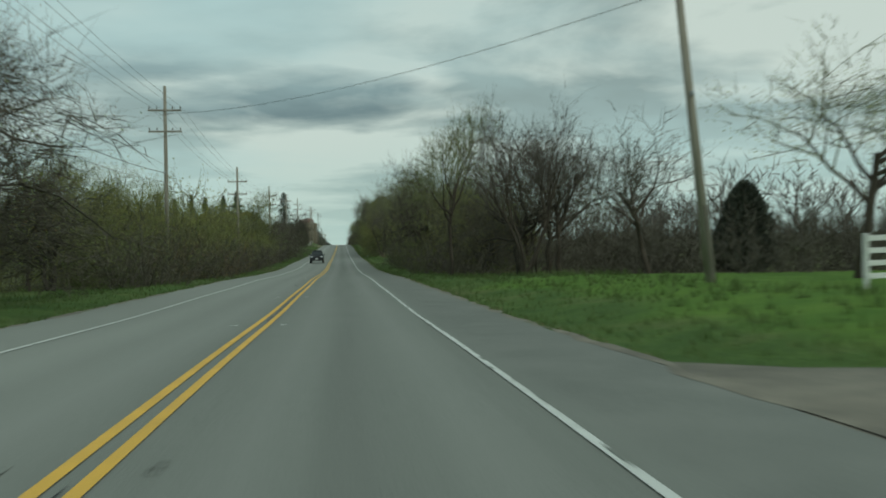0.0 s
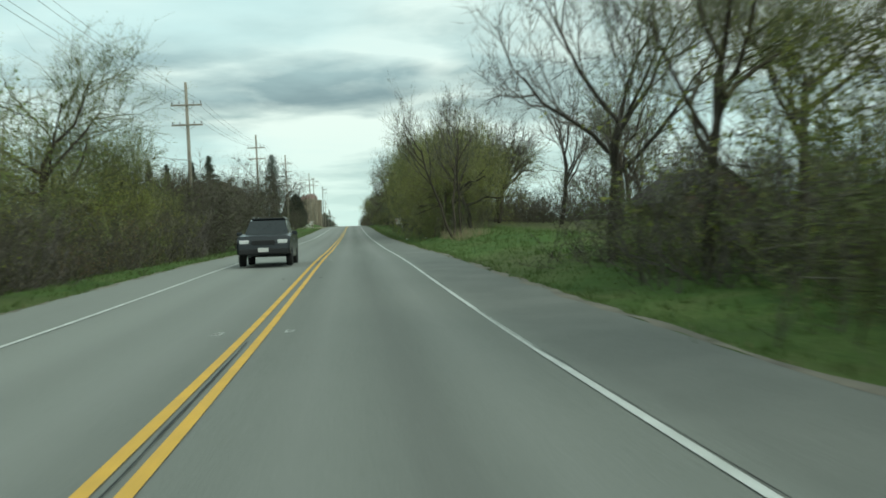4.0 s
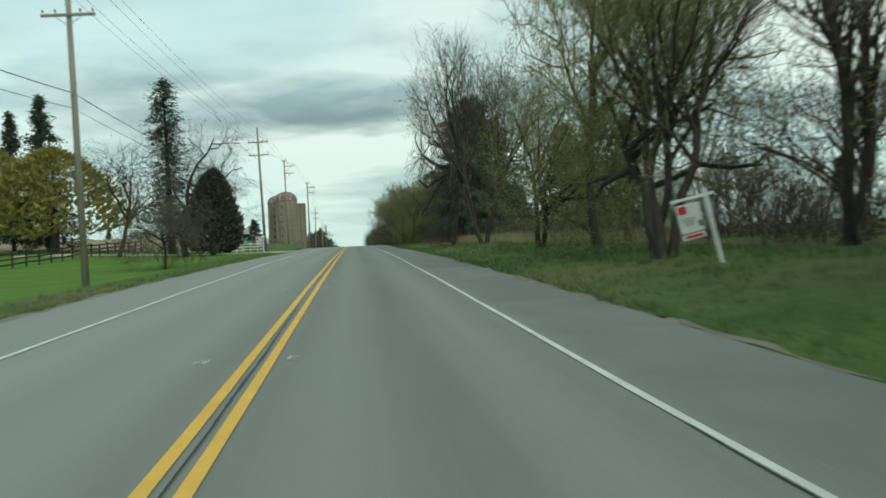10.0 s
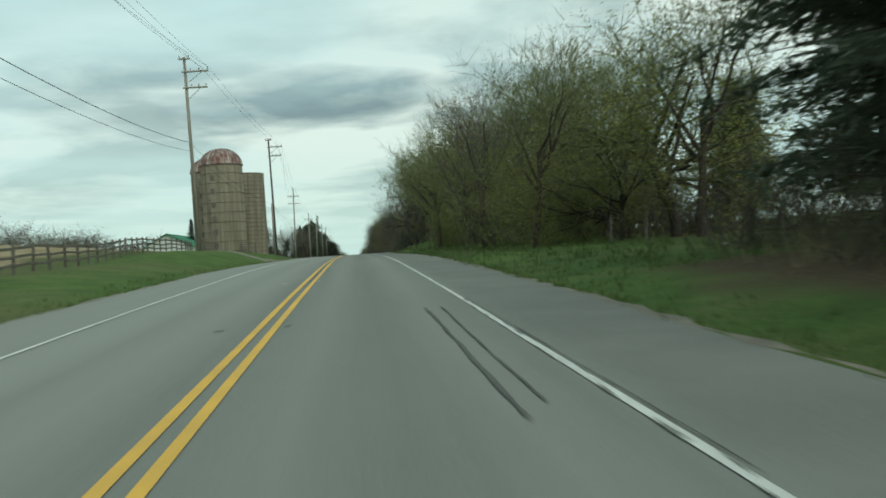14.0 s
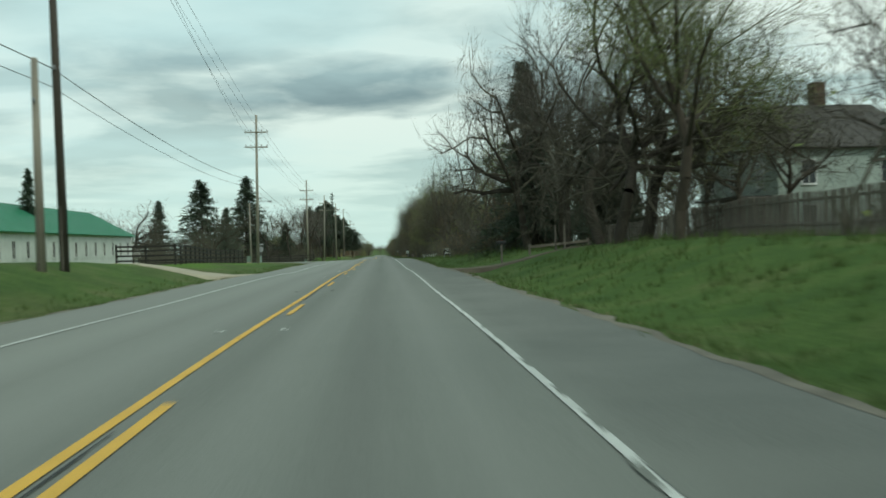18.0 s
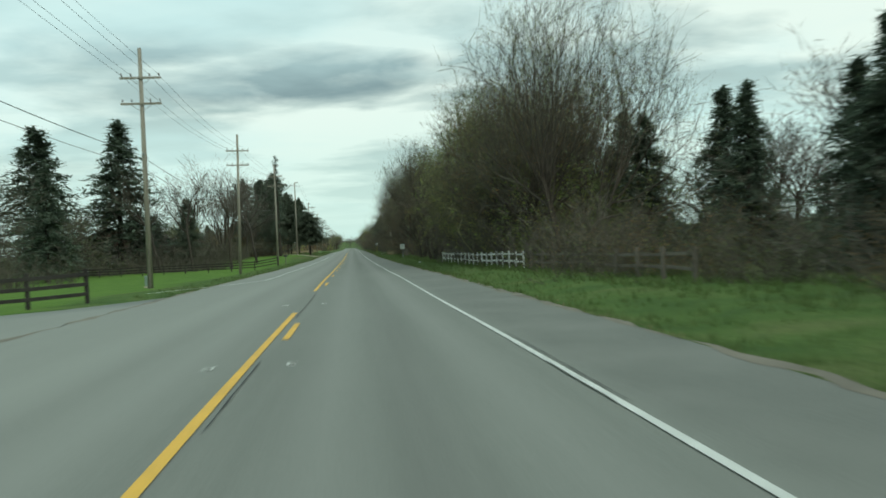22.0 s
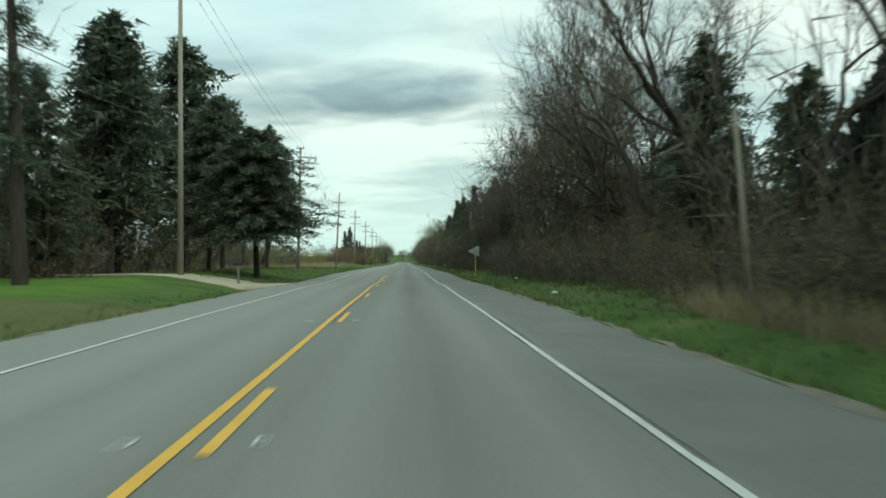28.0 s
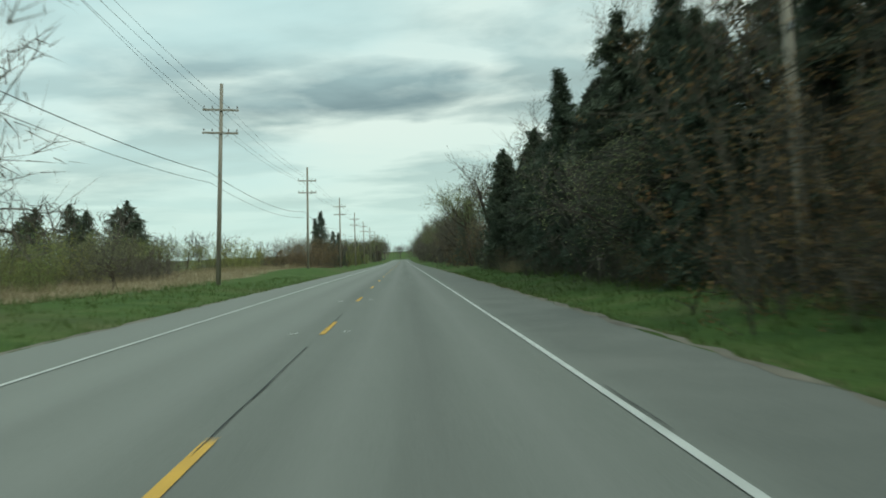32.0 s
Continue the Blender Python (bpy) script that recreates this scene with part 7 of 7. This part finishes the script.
picket_fence("board_fence", [(14.6, 622), (13.8, 632), (13.6, 650)], 1.35, 0.13, 0.015, MAT["grey_boards"], "weathered grey close-boarded fence beside the trees", 5, False)
board_fence("rail_fence", [(9.9, 674.1), (11.0, 686.0)], [0.3, 0.65, 1.0], 1.2, 0.11, 0.11, MAT["grey_boards"], "old grey rail fence in the brush", 2.5, lean=3.0)
road_sign, face = flat_sign("road_sign", "white rectangular road sign on two thin posts", 8.3, 653.5, 0.62, 0.78, 1.25, MAT["steel"], MAT["sign_white"], 1)
part("blue_strip", box(0.62, 0.006, 0.12, (0, -0.010, 2.00)), MAT["sign_dark"], face)
for k in range(3):
    part("print_bar", box(0.42, 0.006, 0.06, (0, -0.010, 1.82 - 0.15 * k)), MAT["sign_back"], face)
part("stay", rod((0.05, 0.05, -0.3), (0.22, 0.1, 1.3), 0.018, 0.018, 6), MAT["steel"], road_sign)
pennant = thing("pennant_sign", "bare metal back of a pennant-shaped sign on a yellow post", "sign", ground_pose(7.5, 754.1))
part("post", box(0.06, 0.05, 2.7, (0, 0, 1.0), 0.005), MAT["sign_yellow"], pennant)
part("plate", bm_pennant(), MAT["sign_back"], pennant, "bare grey aluminium plate")
bent = thing("leaning_pole", "thin leaning wooden pole at the edge of the wood", "pole", pose(8.9, 696.9, ground_z(8.9, 696.9), 0, -4, 0))
part("pole", rod((0, 0, -0.3), (0, 0, 4.5), 0.07, 0.05, 8), MAT["pole_wood"], bent, smooth=True)
service = utility_pole(10.6, 797.6, 7.5, "none", False, -2, "weathered service pole in front of the dark pines")
drop = thing("service_cable", "thin cable between service pole and trees", "cable", pose(0, 0, 0))
v, t = sagging((10.6, 797.6, ground_z(10.6, 797.6) + 6.2), (29.0, 794.3, ground_z(29.0, 794.3) + 5.8), 0.5, 0.012)
put("wire", mesh_np("wire", v, t, MAT["wire"]), drop)
v, t = sagging((10.6, 797.6, ground_z(10.6, 797.6) + 6.2), (9.5, 842.4, ground_z(9.5, 842.4) + 4.1), 1.2, 0.012)
put("wire", mesh_np("wire", v, t, MAT["wire"]), drop)
stake = thing("marker_post", "thin dark post on the verge", "post", ground_pose(8.6, 855.5))
part("post", box(0.06, 0.06, 2.7, (0, 0, 1.05), 0.006), MAT["grey_boards"], stake)
part("arm", box(0.5, 0.04, 0.05, (0.2, 0, 2.2), 0.004), MAT["grey_boards"], stake)
boat = thing("small_trailer", "white trailer among the dark trees", "trailer", ground_pose(17.6, 744.8, 30))
part("body", box(2.2, 1.2, 0.6, (0, 0, 0.8), 0.12), MAT["sign_white"], boat)
part("mast", rod((0.1, 0, 1.0), (0.0, 0, 3.6), 0.05, 0.03, 6), MAT["sign_white"], boat)
for sx in (-0.6, 0.6):
    wheel(boat, (sx, 0.0, 0.28), 0.28, 0.18)
for k, (a, b) in enumerate(((7.9, 178.5), (8.8, 183), (12.6, 356), (7.4, 610), (8.6, 735), (7.2, 712), (6.9, 190))):
    bm = bmesh.new()
    bmesh.ops.create_icosphere(bm, subdivisions=2, radius=0.14)
    for vert in bm.verts:
        vert.co *= 0.7 + 0.6 * abs(noise.noise(vert.co * 7 + Vector((k * 3.1, 0, 0))))
        vert.co.z *= 0.45
    litter = thing("crumpled_litter", "crumpled white scrap lying in the verge grass", "litter", ground_pose(a, b, 40 * k, 0.10), "scraps in the verge")
    part("scrap", bm, MAT["sign_white"], litter)
mailbox(-7.7, 727.4)
mailbox(-7.6, 646.4, "black metal mailbox on a short wooden post")
bench = thing("bench", "weathered wooden bench on the grass", "bench", ground_pose(16.4, 396.6, 10))
part("seat", box(1.6, 0.42, 0.06, (0, 0, 0.46), 0.01), MAT["grey_boards"], bench)
part("backrest", box(1.6, 0.05, 0.35, (0, 0.22, 0.75), 0.01), MAT["grey_boards"], bench)
for sx in (-0.65, 0.65):
    part("leg", box(0.08, 0.4, 0.9, (sx, 0.1, 0.4), 0.01), MAT["grey_boards"], bench)
for k in range(9):
    fp = thing("fence_stake", "thin weathered stake of a wire fence", "post", pose(12.7 + 0.2 * (k % 2), 330.5 + 5.5 * k, ground_z(12.7, 330.5 + 5.5 * k), 0, (k * 37 % 9) - 4, 0), "stakes of the wire fence")
    part("stake", rod((0, 0, -0.3), (0, 0, 1.25), 0.05, 0.04, 7), MAT["grey_boards"], fp)


# ---- grass and litter: too many to count ----
def tufts(name, label, spots, blades, h0, h1, w, material, seed):
    """Blades in tufts at the given spots, as one piece of ground cover."""
    rng = np.random.default_rng(seed)
    base = np.array([(x, y, ground_z(x, y) - 0.02) for x, y in spots])
    p = np.repeat(base, blades, 0) + rng.normal(size=(len(base) * blades, 3)) * np.array([0.10, 0.10, 0.0])
    n = len(p)
    a = rng.uniform(0, 2 * np.pi, n)
    h = rng.uniform(h0, h1, n)
    lean = rng.normal(size=(n, 2)) * 0.35
    q = p + np.stack([lean[:, 0] * h, lean[:, 1] * h, h], 1)
    s = np.stack([np.cos(a), np.sin(a), np.zeros(n)], 1) * w
    verts = np.stack([p - s, p + s, q], 1).reshape(-1, 3)
    tagged(new(name, mesh_np(name, verts, np.arange(len(verts)).reshape(-1, 3), material)), label, "grass", kind="stuff")


verge_rng = random.Random(11)


def scatter(n, y0, y1, x0, x1, power=1.0):
    return [(x0 + (x1 - x0) * verge_rng.random() ** power, verge_rng.uniform(y0, y1)) for _ in range(n)]


def off_drives(spots):
    bare_strips = [(10, 17, 1), (329, 335, -1), (472, 480, -1), (520, 562, -1), (466, 480, 1), (720, 729, -1), (419, 424, -1)]
    return [(x, y) for x, y in spots if not any(a < y < b and x * s > 0 for a, b, s in bare_strips) and not (x > 7.6 and 316 < y < 350)]


def off_lawns(spots):
    return [(x, y) for x, y in spots if not (x < -7.5 and 178 < y < 720)]


tufts("verge_grass", "spring grass along the pavement edge", off_drives(scatter(15000, 0, 860, EDGE_R + 0.1, EDGE_R + 4.5, 1.3)) + off_lawns(off_drives(scatter(11000, 0, 860, EDGE_L - 0.1, EDGE_L - 4.5, 1.3))),
      5, 0.07, 0.22, 0.016, MAT["grass_blade"], 1)
tufts("bank_grass", "longer grass on the banks", off_drives(scatter(9000, 0, 840, EDGE_R + 3.5, EDGE_R + 9, 1.0)) + off_lawns(off_drives(scatter(5000, 0, 840, EDGE_L - 4, EDGE_L - 10, 1.0))), 5, 0.12, 0.38, 0.022, MAT["grass_blade"], 2)
tufts("dry_grass", "tall straw-coloured dead grass", scatter(2600, 283, 330, 12.0, 19) + scatter(160, 335, 352, 10.0, 15) + scatter(90, 160, 172, 8.5, 11) + scatter(2400, 790, 960, -28, -12.5)
      + scatter(260, 834, 842, 8.6, 10.2) + scatter(200, 690, 700, 8.0, 9.5), 7, 0.35, 0.95, 0.012, MAT["dry_grass"], 3)
tufts("pale_verge_straw", "dead straw and grit at the pavement edge", scatter(2600, 0, 860, EDGE_R + 0.02, EDGE_R + 0.7) + scatter(1600, 0, 860, EDGE_L - 0.02, EDGE_L - 0.6), 4, 0.02, 0.10, 0.02, MAT["dry_grass"], 4)


# ---- distant woods ----
def far_woods(name, label, seed, spots, h0, h1):
    rng, thick, thin, fine, tp, tq = limb_tree(seed, 10, limbs=6, spread=0.55, rise=0.3, dens=0.5, trunk=0.018)
    v0, t0 = joined([prisms(thick, 3), slivers(np.array(thin)[:, 0:3], np.array(thin)[:, 3:6], np.full(len(thin), 0.03), rng), slivers(fine[:, 0:3], fine[:, 3:6], np.full(len(fine), 0.05), rng)])
    v0 = v0 * (10 / max(v0[:, 2].max(), 1))
    pieces = []
    for x, y in spots:
        a, s = verge_rng.uniform(0, 6.283), verge_rng.uniform(h0, h1) / 10
        c, d = math.cos(a) * s, math.sin(a) * s
        pieces.append((np.stack([v0[:, 0] * c - v0[:, 1] * d, v0[:, 0] * d + v0[:, 1] * c, v0[:, 2] * s], 1) + np.array([x, y, ground_z(x, y)]), t0))
    v, t = joined(pieces)
    tagged(new(name, mesh_np(name, v, t, MAT["twig_grey"])), label, "woods", kind="stuff")


def far_thicket(name, label, seed, spots, h0, h1):
    """Leafless shrubs behind the first trees, too close to be told apart, as one piece."""
    pieces = []
    for kind in (0, 2):
        for _, me in PLANTS["brush"][4][kind][1]:
            co, tri = np.empty(len(me.vertices) * 3, np.float32), np.empty(len(me.polygons) * 3, np.int32)
            me.vertices.foreach_get("co", co)
            me.polygons.foreach_get("vertices", tri)
            pieces.append((kind, co.reshape(-1, 3), tri.reshape(-1, 3)[:: 2 if len(tri) > 3000 else 1]))
    rng, made = random.Random(seed), []
    for x, y in spots:
        kind, a, s = rng.choice((0, 2)), rng.uniform(0, 6.283), rng.uniform(h0, h1) / 3.4
        c, d = math.cos(a) * s * 1.3, math.sin(a) * s * 1.3
        for k, v, t in pieces:
            if k == kind:
                made.append((np.stack([v[:, 0] * c - v[:, 1] * d, v[:, 0] * d + v[:, 1] * c, v[:, 2] * s], 1) + np.array([x, y, ground_z(x, y)]), t))
    tagged(new(name, mesh_np(name, *joined(made), MAT["twig"])), label, "thicket", kind="stuff")


def rank(y0, y1, x0, x1, step):
    """Spots along the road, a step apart, between two lines."""
    return [(verge_rng.uniform(x0, x1), y0 + step * (k + verge_rng.random())) for k in range(int((y1 - y0) / step))]


far_thicket("understorey", "dark leafless thicket behind the first trees of the wood", 21,
            rank(46, 132, 20, 34, 2.2) + rank(192, 224, 18, 32, 2.0) + rank(226, 300, 22, 30, 2.4) + rank(324, 372, 21, 30, 2.4) + rank(372, 440, 18, 26, 2.6)
            + rank(440, 470, 27, 36, 2.6) + rank(540, 620, 22, 30, 3.0) + rank(690, 768, 17, 24, 2.6), 3.6, 5.8)
far_thicket("hill_scrub", "grey-brown scrub over the rising ground", 22, scatter(110, 30, 330, 44, 130), 4.0, 7.5)
far_thicket("lawn_scrub", "dark leafless scrub behind the lawns and paddocks", 23, rank(655, 735, -44, -17, 1.6) + scatter(60, 560, 625, -80, -24) + scatter(40, 770, 960, -60, -24), 3.2, 5.6)
far_woods("far_woods", "hazy leafless woods far beyond the fields", 5,
          scatter(24, 230, 330, 70, 110) + scatter(90, 40, 330, 42, 120) + scatter(50, 300, 900, 38, 60) + scatter(70, 380, 1100, -170, -95) + scatter(50, 760, 1150, -90, -40) + scatter(40, 1180, 1380, 8, 40) + scatter(40, 1180, 1380, -40, -8) + scatter(45, 1405, 1480, -32, 32), 8, 13)
